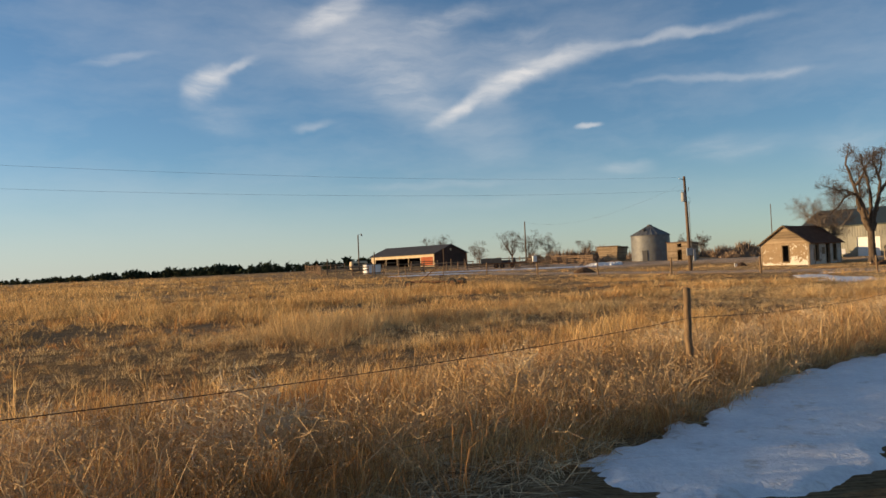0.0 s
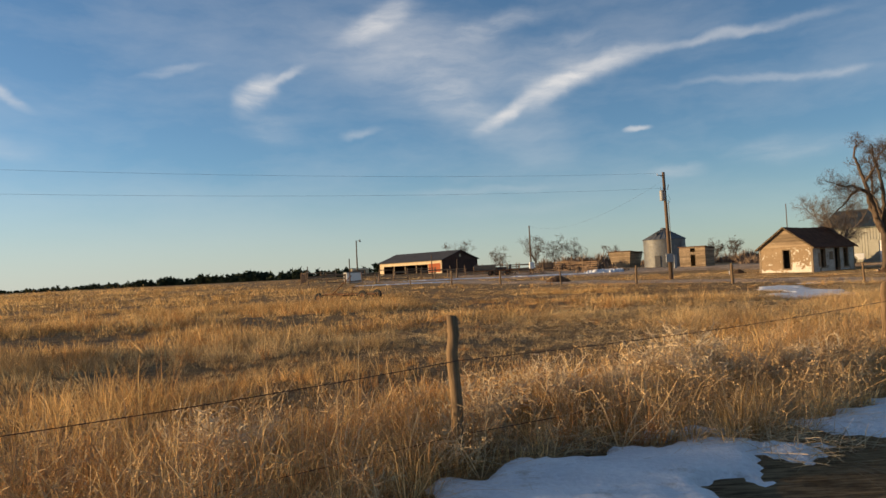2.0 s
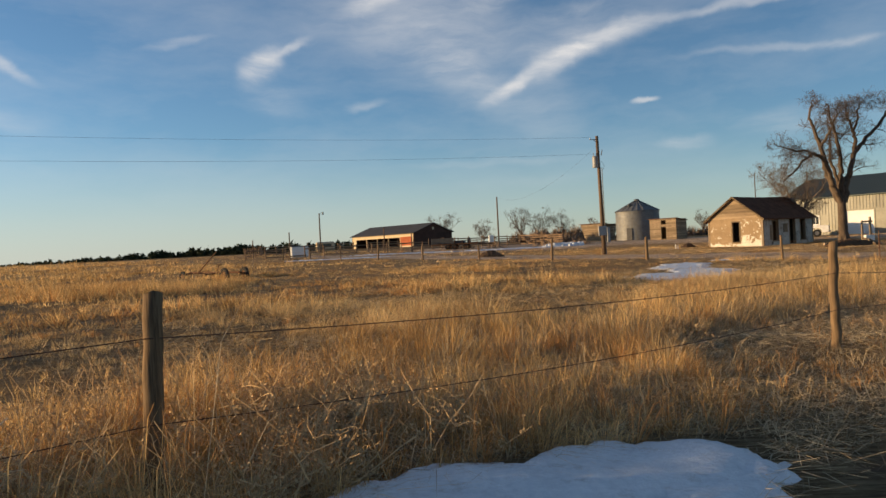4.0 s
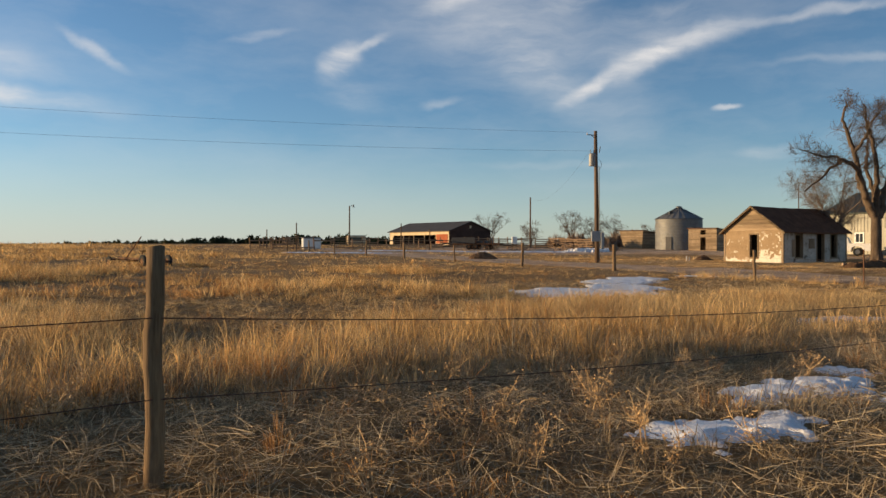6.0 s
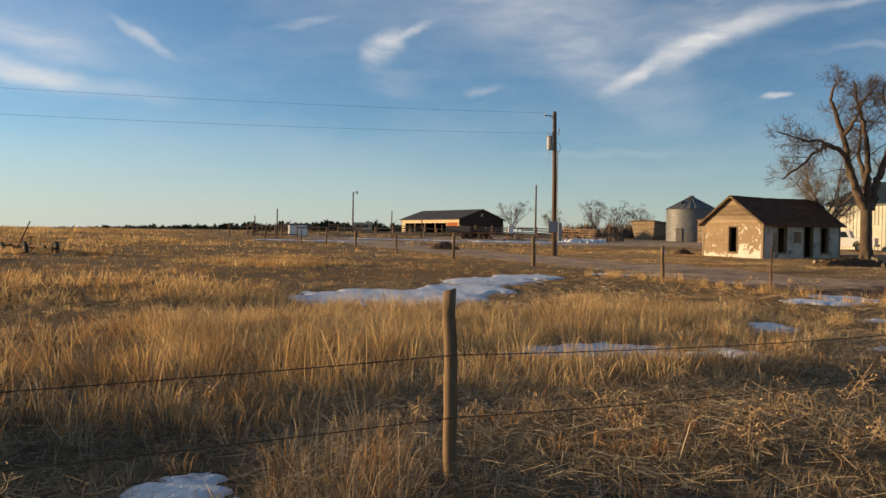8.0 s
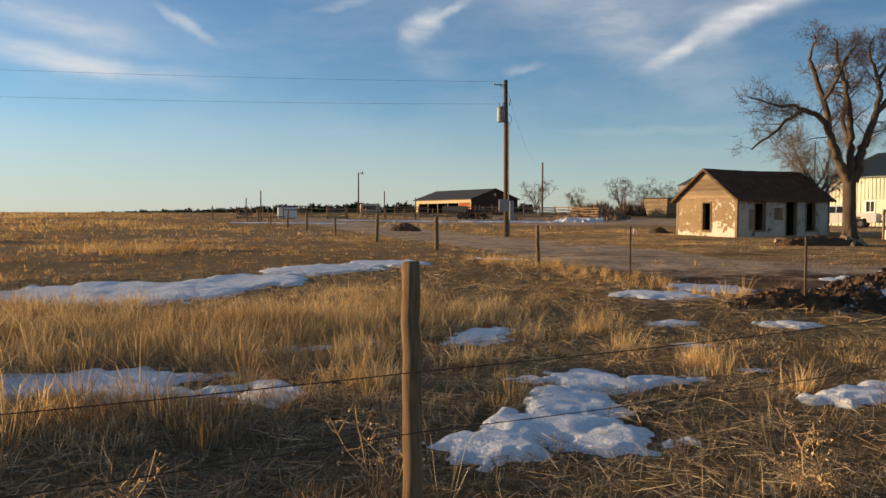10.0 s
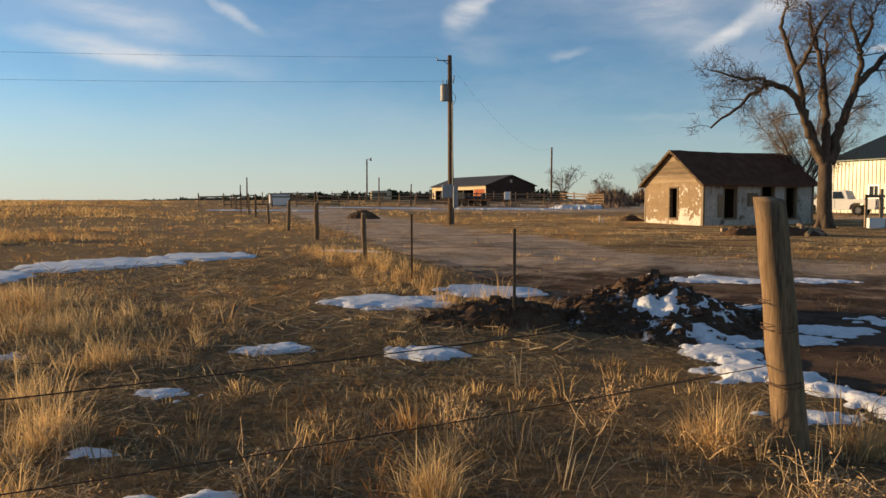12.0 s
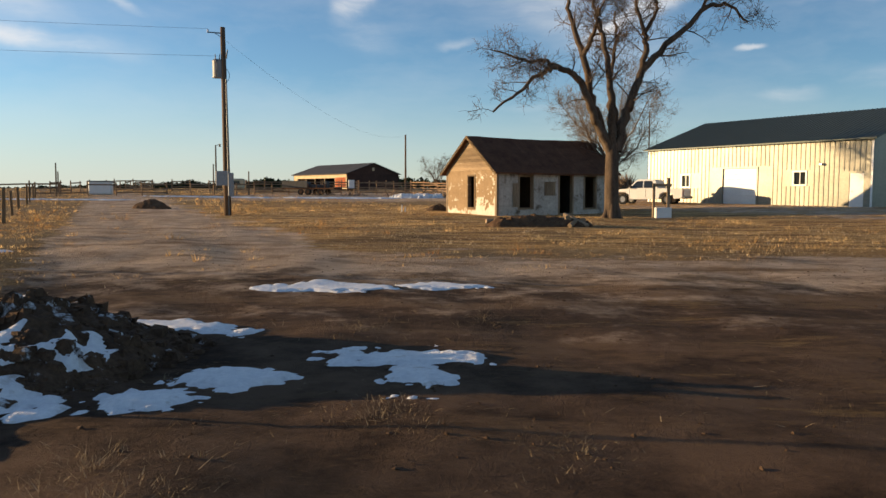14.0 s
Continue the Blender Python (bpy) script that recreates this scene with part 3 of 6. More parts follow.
# height of the crust, and the lobes that run together in one patch: x, y, half length, half width, turn
SNOW_PATCHES = [
    (0.07, [(25.5, 25.95, 1.0, 0.58, 20), (26.9, 25.75, 0.8, 0.28, 5), (24.6, 25.6, 0.5, 0.3, 15)]),
    (0.10, [(29.95, 25.35, 0.62, 0.36, 15), (30.1, 26.0, 0.38, 0.42, 0), (29.45, 24.85, 0.45, 0.28, 15), (30.42, 25.2, 0.4, 0.36, 20)]),
    (0.07, [(30.4, 26.98, 0.6, 0.36, 15), (31.02, 27.28, 0.36, 0.16, 10)]), (0.05, [(29.75, 26.85, 0.22, 0.12, 10)]),
    (0.06, [(28.9, 29.6, 0.34, 0.8, -10)]), (0.05, [(26.9, 28.3, 0.75, 0.18, 40)]), (0.05, [(24.3, 28.8, 0.28, 0.18, 20)]),
    (0.06, [(31.75, 34.95, 0.8, 0.95, -15)]), (0.05, [(33.1, 37.0, 1.0, 0.75, -35)]),
    (0.08, [(21.3, 32.9, 2.4, 1.8, 35), (22.7, 35.4, 1.2, 1.7, -10), (19.9, 32.3, 1.0, 1.1, 0)]),
    (0.07, [(23.2, 39.4, 1.2, 2.2, -20), (24.4, 42.0, 1.0, 1.2, -20)]), (0.04, [(27.6, 44.6, 0.8, 0.3, 0)]),
    (0.09, [(32.65, 26.8, 0.55, 0.28, 30), (33.22, 27.12, 0.4, 0.22, 15)]), (0.04, [(32.0, 27.9, 0.16, 0.12, 0)]),
    (0.06, [(33.35, 31.5, 0.42, 0.34, 30)]), (0.05, [(31.55, 31.35, 0.38, 0.34, 0)]), (0.04, [(31.6, 29.3, 0.26, 0.16, 0)]),
    (0.08, [(36.45, 33.2, 0.48, 0.32, -10), (36.42, 32.3, 0.38, 0.6, 8), (36.62, 31.25, 0.42, 0.52, 20), (37.2, 30.45, 0.2, 0.4, 25), (35.9, 33.75, 0.22, 0.3, 18)]),
    (0.06, [(37.48, 33.42, 0.42, 0.27, 25), (38.0, 34.2, 0.55, 0.34, 10)]), (0.03, [(36.55, 34.0, 0.20, 0.28, -20)]), (0.06, [(36.6, 36.35, 0.75, 0.34, -14)]), (0.03, [(35.75, 34.8, 0.14, 0.16, 0)]),
    (0.05, [(39.3, 35.1, 0.78, 0.38, 5), (39.6, 34.4, 0.22, 0.58, 0)]), (0.04, [(37.5, 39.9, 1.15, 0.6, 10), (39.0, 40.4, 1.0, 0.25, 5)]),
    (0.06, [(36.8, 29.8, 0.3, 0.2, 20)]), (0.06, [(37.5, 30.02, 0.25, 0.14, 15)]),
    (0.10, [(21.0, 17.95, 0.4, 0.32, 40), (21.7, 18.5, 0.52, 0.32, 10)]), (0.07, [(21.8, 17.95, 0.4, 0.14, 20)]), (0.06, [(22.1, 17.65, 0.25, 0.16, 0)]), (0.06, [(22.55, 19.6, 0.3, 0.28, 30)]),
    (0.10, [(20.1, 16.3, 0.6, 0.38, 15), (20.55, 16.45, 0.38, 0.34, 0)]), (0.06, [(20.75, 17.45, 0.26, 0.17, 40)]),
    (0.09, [(1.9, 2.3, 5.6, 1.2, 36), (-2.6, -1.2, 2.2, 0.9, 36), (5.0, 5.2, 1.6, 0.8, 36)]), (0.08, [(8.9, 7.2, 1.9, 0.7, 36), (11.7, 9.2, 2.6, 0.85, 36)]), (0.06, [(6.2, 6.8, 0.45, 0.2, 20)]),
    (0.15, [(23.0, 104.5, 6.0, 1.6, 4)]), (0.6, [(30.6, 107.0, 2.6, 1.5, 0)]), (0.12, [(9.0, 104.0, 7.0, 1.2, -4)]), (0.12, [(2.0, 90.0, 5.0, 0.9, 10)]),
]


def lobe_depth(x, y, lobes):
    """Metres in from the rim of the nearest lobe, below zero outside them all."""
    deep = []
    for px, py, a, b, turn in lobes:
        c, s = math.cos(radians(turn)), math.sin(radians(turn))
        dx, dy = x - px, y - py
        deep.append((1 - np.sqrt(((dx * c + dy * s) / a) ** 2 + ((-dx * s + dy * c) / b) ** 2)) * min(a, b))
    return np.max(deep, 0)


def in_snow(x, y, margin=0.0):
    hit = np.zeros(np.shape(x), bool)
    for _, lobes in SNOW_PATCHES:
        hit |= lobe_depth(x, y, lobes) > -margin
    return hit


def snow_patch(height, lobes, seed):
    """A thawing drift: a low crust with a ragged outline, thaw holes and a hummocky top."""
    reach = [1.25 * max(a, b) + 0.15 for _, _, a, b, _ in lobes]
    x0, x1 = min(l[0] - r for l, r in zip(lobes, reach)), max(l[0] + r for l, r in zip(lobes, reach))
    y0, y1 = min(l[1] - r for l, r in zip(lobes, reach)), max(l[1] + r for l, r in zip(lobes, reach))
    cell = 0.036 if max(x1 - x0, y1 - y0) < 5 else 0.07
    gx, gy = np.arange(x0, x1, cell), np.arange(y0, y1, cell)
    x, y = np.meshgrid(gx, gy)
    big = min(max(min(l[2:4]) for l in lobes) / 0.4, 1.8)
    tear = big * (0.24 * (lattice(x, y, 0.42 * big, seed) - 0.5) + 0.26 * (lattice(x, y, 0.17 * big, seed + 1) - 0.5)) + 0.17 * (lattice(x, y, 0.075, seed + 2) - 0.5)
    core = lobe_depth(x, y, lobes) + tear + 0.02
    deep = np.clip(core / 0.16, 0, 1) ** 0.7
    hump = 0.45 + 0.6 * lattice(x, y, 0.5, seed + 3) + 0.3 * lattice(x, y, 0.14, seed + 4)
    base = np.maximum(ground(x, y), heap_form(x, y, *MOUND)[1])
    z = base - 0.012 + 0.7 * height * deep * hump + 0.014 * np.clip(core * 30, 0, 1)
    ids = np.arange(x.size).reshape(x.shape)
    f = np.stack([ids[:-1, :-1], ids[:-1, 1:], ids[1:, 1:], ids[1:, :-1]], -1).reshape(-1, 4)
    f = f[(core.ravel()[f] > 0).any(1)]
    used, back = np.unique(f, return_inverse=True)
    ob = raw("snow_patch", np.stack([x, y, z], -1).reshape(-1, 3)[used], back.reshape(f.shape), SNOW, smooth=True)
    return tagged(ob, "patch of old thawing snow lying on the ground", "snow", "snow patches", "stuff")


for i, patch in enumerate(SNOW_PATCHES):
    snow_patch(*patch, 40 + 5 * i)

# ---- roadside fence ----
FENCE_POSTS = [(-14.4, -7.6), (-8.2, -3.0), (-2.05, 1.63), (4.11, 6.16), (10.09, 9.99), (16.6, 14.62), (24.1, 20.02), (29.21, 23.69), CORNER]
POST_TOPS = [1.2, 1.2, 1.19, 1.19, 1.19, 1.3, 1.25, 1.42]
STRANDS = [(0.84, 0.24), (0.84, 0.24), (0.84, 0.24), (0.83, 0.24), (0.94, 0.45), (0.92, 0.48), (0.84, 0.44), (0.80, 0.45), (0.97, 0.56)]


def round_post(name, x, y, height, radius, parent, lean=(0, 0), seed=0, label=""):
    """A split cedar post: uneven, tapered, with a rough-sawn top and checks down its side."""
    rng = np.random.RandomState(seed)
    bm = bmesh.new()
    base = gz(x, y) - 0.3
    rings, sides, slant = 11, 16, 6.283 * rng.rand()
    loops = []
    wobble = 1 + 0.05 * np.cos(2 * np.arange(sides) * 6.2832 / sides + slant) + rng.normal(0, 0.022, sides)
    for i in range(rings):
        f = i / (rings - 1)
        z = base + f * (height + 0.3)
        cx, cy = x + lean[0] * f + 0.006 * rng.normal(), y + lean[1] * f + 0.006 * rng.normal()
        loop = []
        for k in range(sides):
            rr = radius * (1.08 - 0.14 * f) * wobble[k] * (1 + rng.normal(0, 0.010))
            cut = (0.25 * radius * math.cos(6.2832 * k / sides + slant) + 0.003 * rng.normal()) if i == rings - 1 else 0
            loop.append(bm.verts.new((cx + rr * math.cos(6.2832 * k / sides), cy + rr * math.sin(6.2832 * k / sides), z + cut)))
        loops.append(loop)
    for a, b in zip(loops, loops[1:]):
        for k in range(sides):
            bm.faces.new((a[k], a[(k + 1) % sides], b[(k + 1) % sides], b[k]))
    bm.faces.new(loops[-1])
    return part(name, bm, POST_WOOD, parent, label, smooth=True)


def tube(name, points, radius, mat, parent, sides=5):
    """A thin round strand through the given places."""
    pts = np.asarray(points, float)
    way = np.gradient(pts, axis=0)
    way /= np.linalg.norm(way, axis=1)[:, None]
    up = np.where(np.abs(way[:, 2:3]) > 0.95, (1.0, 0, 0), (0, 0, 1.0))
    side = np.cross(way, up)
    side /= np.linalg.norm(side, axis=1)[:, None]
    over = np.cross(side, way)
    a = np.arange(sides) * 2 * np.pi / sides
    ring = pts[:, None] + radius * (np.cos(a)[None, :, None] * side[:, None] + np.sin(a)[None, :, None] * over[:, None])
    n = len(pts)
    i, k = np.meshgrid(np.arange(n - 1), np.arange(sides), indexing="ij")
    k2 = (k + 1) % sides
    faces = np.stack([i * sides + k, i * sides + k2, (i + 1) * sides + k2, (i + 1) * sides + k], -1).reshape(-1, 4)
    return raw(name, ring.reshape(-1, 3), faces, mat, parent, smooth=True)


def sagging(a, b, sag, n=12):
    f = np.linspace(0, 1, n)[:, None]
    p = np.asarray(a) * (1 - f) + np.asarray(b) * f
    p[:, 2:] -= sag * 4 * f * (1 - f)
    return p


def barbs(points, every, parent, seed):
    """Twisted barbs along a strand, each two crossed points of wire."""
    rng = np.random.RandomState(seed)
    pts = np.asarray(points)
    length = np.r_[0, np.cumsum(np.linalg.norm(np.diff(pts, axis=0), axis=1))]
    bm = bmesh.new()
    for d in np.arange(0.06, length[-1], every):
        c = Vector([np.interp(d, length, pts[:, k]) for k in range(3)])
        for _ in range(2):
            w = Vector(rng.normal(0, 1, 3)).normalized() * 0.016
            rod(bm, c - w, c + w, 0.0016, 0.0008, sides=3)
        rod(bm, c - Vector((0.008, 0.005, 0)), c + Vector((0.008, 0.005, 0)), 0.0042, sides=5)
    return tagged(part("barb", bm, RUST_WIRE, parent), kind="stuff")


fence = thing("fence", pose(0, 0, 0), "roadside fence of weathered wooden posts with rusty barbed wire", "fence")
LEANS = [(0, 0), (0.03, 0), (0.02, 0.02), (0.0, 0.0), (0.06, 0.03), (0.02, 0), (-0.03, 0.01), (-0.02, 0.01)]
for i, ((x, y), lean) in enumerate(zip(FENCE_POSTS[:-1], LEANS)):
    round_post("post", x, y, POST_TOPS[i], (0.05, 0.05, 0.046, 0.05, 0.056, 0.05, 0.042, 0.055)[i], fence, lean, 100 + i)
round_post("corner_post", CORNER[0] + 0.19, CORNER[1] - 0.06, 1.63, 0.104, fence, (-0.2, 0.06), 120, "thick leaning corner post, pale on its worn side")
for k in (0, 1):
    for i, (p, q) in enumerate(zip(FENCE_POSTS, FENCE_POSTS[1:])):
        off = Vector((0.558, -0.83, 0)) * 0.055
        a = Vector((*p, gz(*p) + STRANDS[i][k])) + off
        b = Vector((*q, gz(*q) + STRANDS[i + 1][k])) + off
        pts = sagging(a, b, 0.05 + 0.02 * ((i + k) % 3), 14)
        wire = tube("wire", pts, 0.0034, RUST_WIRE, fence)
        if i >= 1:
            barbs(pts, 0.24, wire, 10 * i + k)

# turns of wire round the corner post
for up, turns in ((0.42, 2.5), (0.78, 4.0), (0.95, 2.0)):
    a = np.linspace(0, turns * 6.2832, int(turns * 14))
    f = (up + 0.3 + 0.05 * a / a[-1]) / 1.77
    r = 0.104 * (1.08 - 0.14 * f) * 1.07
    cx, cy = CORNER[0] + 0.19 - 0.2 * f, CORNER[1] - 0.06 + 0.06 * f
    z = gz(*CORNER) + up + 0.05 * a / a[-1] + 0.008 * np.sin(2.3 * a)
    tube("wire", np.stack([cx + r * np.cos(a), cy + r * np.sin(a), z], -1), 0.0032, RUST_WIRE, fence)

# fence along the drive: steel posts and a few old wooden ones
side_fence = thing("fence", pose(0, 0, 0), "side fence of thin steel posts along the earth drive", "fence")


def steel_post(x, y, height, parent, mat=RUST):
    bm = bmesh.new()
    z = gz(x, y)
    for lo, hi in (((-0.02, -0.004, -0.2), (0.02, 0.004, height)), ((-0.004, 0.0045, -0.2), (0.004, 0.034, height - 0.01))):
        box(bm, lo, hi, 0, Matrix.Translation((x, y, z)) @ Matrix.Rotation(0.5, 4, "Z"))
    for i in range(int(height / 0.12)):
        box(bm, (-0.012, -0.012, 0.1 + 0.12 * i), (0.012, -0.0045, 0.125 + 0.12 * i), 0, Matrix.Translation((x, y, z)) @ Matrix.Rotation(0.5, 4, "Z"))
    return part("steel_post", bm, mat, parent)


SIDE = [(34.03, 33.24), (31.39, 37.72), (29.03, 41.7), (24.55, 49.06), (20.14, 56.06)]
steel_post(*SIDE[0], 1.25, side_fence, POLE_WOOD)
steel_post(*SIDE[1], 1.3, side_fence)
OLD_SIDE = [(15.7, 62.9), (11.3, 69.7), (7.0, 76.8), (2.7, 83.5), (-1.6, 90.3), (-5.9, 97.0)]
for i, (x, y) in enumerate(SIDE[2:] + OLD_SIDE):
    round_post("post", x, y, 1.22 + 0.12 * (i % 3), (0.06, 0.085, 0.075)[i % 3], side_fence, (0.05 * ((i % 3) - 1), 0), 140 + i)
run = [CORNER, *SIDE, *OLD_SIDE]
for up in (0.95, 0.55):
    for p, q in zip(run[1:], run[2:]):
        tube("wire", sagging((*p, gz(*p) + up), (*q, gz(*q) + up), 0.06, 8), 0.0032, RUST_WIRE, side_fence, sides=4)

# ---- the abandoned house ----
LONG, WIDE, WALL = 8.1, 5.15, 2.45
house = thing("house", pose(39.65, 66.97, 0.24, 0, 0, 35.2), "abandoned one-room house with flaking walls and a brown roof", "house")
LONG_HOLES = [(1.45, 2.3, 0.45, 2.15), (4.15, 5.05, 0.12, 2.2), (5.95, 6.75, 0.4, 2.15)]
GABLE_HOLES = [(2.35, 3.0, 0.45, 2.15)]
part("wall", wall_mesh(LONG, WALL, 0.16, LONG_HOLES, -0.3), PAINT_WORN, house, "long wall with peeling white paint and empty openings")
gable = part("wall", wall_mesh(WIDE, WALL, 0.16, GABLE_HOLES, -0.3), PLASTER, house, "sunlit end wall of tan plaster with flaking white paint")
gable.matrix_basis = pose(0, WIDE, 0, 0, 0, -90)
back = part("wall", wall_mesh(LONG, WALL, 0.16, [(5.35, 6.1, 0.5, 2.1)], -0.3), PAINT_WORN, house)
back.matrix_basis = pose(LONG, WIDE, 0, 0, 0, 180)
end = part("wall", wall_mesh(WIDE, WALL, 0.16, [], -0.3), PLASTER, house)
end.matrix_basis = pose(LONG, 0, 0, 0, 0, 90)
# dark floor and added inner walls stop the sun, so the openings read black
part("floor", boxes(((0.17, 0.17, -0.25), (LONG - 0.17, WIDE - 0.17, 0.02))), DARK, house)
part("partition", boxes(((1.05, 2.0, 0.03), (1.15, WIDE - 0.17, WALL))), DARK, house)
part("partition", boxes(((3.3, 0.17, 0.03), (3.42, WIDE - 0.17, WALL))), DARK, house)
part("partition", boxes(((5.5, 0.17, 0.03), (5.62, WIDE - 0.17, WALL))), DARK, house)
RISE = 1.82


def roof_outline(half, eave, thick, over):
    slope = RISE / (WIDE / 2)
    lo = WALL - slope * over
    top = thick * math.sqrt(1 + slope * slope)
    return [(-over, lo), (half, WALL + RISE), (2 * half + over, lo), (2 * half + over, lo + top), (half, WALL + RISE + top), (-over, lo + top)]


bm = prism([(y, z) for y, z in roof_outline(WIDE / 2, 0, 0.07, 0.3)], 0.28, -LONG - 0.28)
bmesh.ops.subdivide_edges(bm, edges=[e for e in bm.edges if abs(e.verts[0].co.y - e.verts[1].co.y) > 1], cuts=11)
for v in bm.verts:
    v.co.z -= 0.06 * math.sin(math.pi * min(max(-v.co.y / LONG, 0), 1)) * (0.5 + 0.5 * (v.co.z > WALL + 1)) + 0.012 * math.sin(v.co.y * 5.1)
roof = part("roof", bm, SHINGLE, house, "sagging brown shingle roof")
roof.matrix_basis = pose(0, 0, 0, 0, 0, 90)
# shingle courses
bm = bmesh.new()
slope = math.atan2(RISE, WIDE / 2)
for side in (0, 1):
    for i in range(17):
        d = 0.1 + i * 0.195
        y, z = -0.28 + d * math.cos(slope), WALL - 0.3 * math.tan(slope) + d * math.sin(slope) + 0.105
        if side:
            y = WIDE - y
        sag = [0.06 * math.sin(math.pi * k / 6) * (0.5 + 0.5 * (z > WALL + 1)) for k in range(7)]
        for k in range(6):
            x0, x1 = -0.26 + k * (LONG + 0.52) / 6, -0.26 + (k + 1) * (LONG + 0.52) / 6
            m = Matrix.Translation((0, y, z - (sag[k] + sag[k + 1]) / 2)) @ Matrix.Rotation(slope * (-1 if side else 1), 4, "X")
            box(bm, (x0, -0.1, -0.008), (x1 - 0.01, 0.1, 0.006), 0, m @ Matrix.Rotation(0.03 * (-1 if side else 1), 4, "X"))
part("shingle_course", bm, SHINGLE, roof).matrix_basis = roof.matrix_basis.inverted()
# gable boards, one above another, each lapping the one below
for end_x, face in ((0.0, -1), (LONG, 1)):
    # backing takes the same interior-shade colour
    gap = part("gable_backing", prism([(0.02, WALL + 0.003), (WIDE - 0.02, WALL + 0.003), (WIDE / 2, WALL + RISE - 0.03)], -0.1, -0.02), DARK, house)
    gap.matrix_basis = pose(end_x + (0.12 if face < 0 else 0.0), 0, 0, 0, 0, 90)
    n = 12
    for i in range(n):
        z0, z1 = WALL + 0.004 + RISE * i / n, WALL + RISE * (i + 1.12) / n
        a = (z0 - WALL) / RISE * WIDE / 2
        b = min((z1 - WALL) / RISE, 0.995) * WIDE / 2
        shift = 0.012 * math.sin(i * 7.3)
        bm = prism([(a, z0), (WIDE - a, z0), (WIDE - b, min(z1, WALL + RISE - 0.02)), (b, min(z1, WALL + RISE - 0.02))], 0, 0.02)
        board = part("siding_board", bm, SIDING, house)
        board.matrix_basis = pose(end_x + face * (0.022 if face < 0 else 0.002) + (0.02 if face < 0 else 0), 0, shift, 0, face * 2.0 * 0, 90)
# rake boards, corner boards and eave boards
for end_x in (-0.30, LONG + 0.262):
    for s in (0, 1):
        y0, y1 = (-0.3, WIDE / 2) if not s else (WIDE + 0.3, WIDE / 2)
        z0, z1 = WALL - 0.3 * math.tan(slope) + 0.01, WALL + RISE + 0.01
        bm = bmesh.new()
        vs = [bm.verts.new(p) for p in ((end_x, y0, z0 - 0.09), (end_x, y1, z1 - 0.09), (end_x, y1, z1 + 0.09), (end_x, y0, z0 + 0.07))]
        bmesh.ops.solidify(bm, geom=[bm.faces.new(vs)], thickness=0.03)
        part("rake_board", bm, SIDING, house)
for x, y in ((-0.022, -0.022), (-0.022, WIDE - 0.1), (LONG - 0.1, -0.022)):
    part("corner_board", boxes(((x, y, -0.28), (x + 0.12, y + 0.12, WALL - 0.01)), bevel=0.006), OLD_WOOD, house)
part("eave_board", boxes(((-0.2, -0.045, WALL - 0.13), (LONG + 0.2, -0.004, WALL - 0.01))), OLD_WOOD, house)


def frame_round(hole, parent, mat, depth=0.2, w=0.09):
    x0, x1, z0, z1 = hole
    return part("window_frame", boxes(((x0 - w, -0.03, z0 - w), (x0 + 0.002, depth, z1 + w)), ((x1 - 0.002, -0.03, z0 - w), (x1 + w, depth, z1 + w)),
                                      ((x0 + 0.003, -0.03, z1 - 0.002), (x1 - 0.003, depth, z1 + w)), ((x0 + 0.003, -0.06, z0 - w), (x1 - 0.003, depth, z0 + 0.002))), mat, parent)


for i, hole in enumerate(LONG_HOLES):
    frame_round(hole, house, OLD_WOOD)
    if i == 0:
        x0, x1, z0, z1 = hole
        part("sash", boxes(((x0 + 0.01, 0.08, z0 + 0.01), (x0 + 0.06, 0.11, z1 - 0.01)), ((x0 + 0.061, 0.08, z1 - 0.06), (x1 - 0.061, 0.11, z1 - 0.01)),
                           ((x1 - 0.06, 0.08, z0 + 0.01), (x1 - 0.01, 0.11, z1 - 0.01))), OLD_WOOD, house, "empty sash with no panes")
frame_round(GABLE_HOLES[0], gable, SIDING)


def flaking_paint(length, height, holes, seed, cover):
    """What is left of a coat of paint: a thin ragged skin, thickest towards the foot of the wall."""
    g = 0.035
    gx, gz_ = np.arange(0.15, length - 0.15, g), np.arange(-0.2, height - 0.1, g)
    X, Z = np.meshgrid(gx, gz_)
    hold = 0.42 * lattice(X, Z, 0.42, seed) + 0.36 * lattice(X, Z, 0.16, seed + 1) + 0.22 * lattice(X, Z, 0.06, seed + 2) + cover(X, Z)
    for x0, x1, z0, z1 in holes:
        hold[(X > x0 - 0.16) & (X < x1 + 0.12) & (Z > z0 - 0.16) & (Z < z1 + 0.12)] = 0
    ids = np.arange(X.size).reshape(X.shape)
    f = np.stack([ids[:-1, :-1], ids[:-1, 1:], ids[1:, 1:], ids[1:, :-1]], -1).reshape(-1, 4)
    f = f[(hold.ravel()[f] > 0.68).all(1)]
    used, back = np.unique(f, return_inverse=True)
    v = np.stack([X, -0.007 - 0.004 * lattice(X, Z, 0.1, seed + 3), Z], -1).reshape(-1, 3)[used]
    n = len(v)
    q = back.reshape(f.shape)
    return raw("paint_skin", np.concatenate([v, v + (0, 0.006, 0)]), np.concatenate([q, q[:, ::-1] + n]), OLD_PAINT, gable)


flaking_paint(WIDE, WALL, GABLE_HOLES, 55, lambda X, Z: 0.33 * (1 - smooth_step(0.25, 0.70, Z)) + 0.13 * smooth_step(3.0, 3.4, X) * (1 - smooth_step(1.6, 2.2, Z)) - 0.01)
part("shutter", boxes(((1.0, -0.05, 0.5), (1.35, -0.02, 1.75)), bevel=0.004), OLD_WOOD, house, "grey board leaning on the wall")
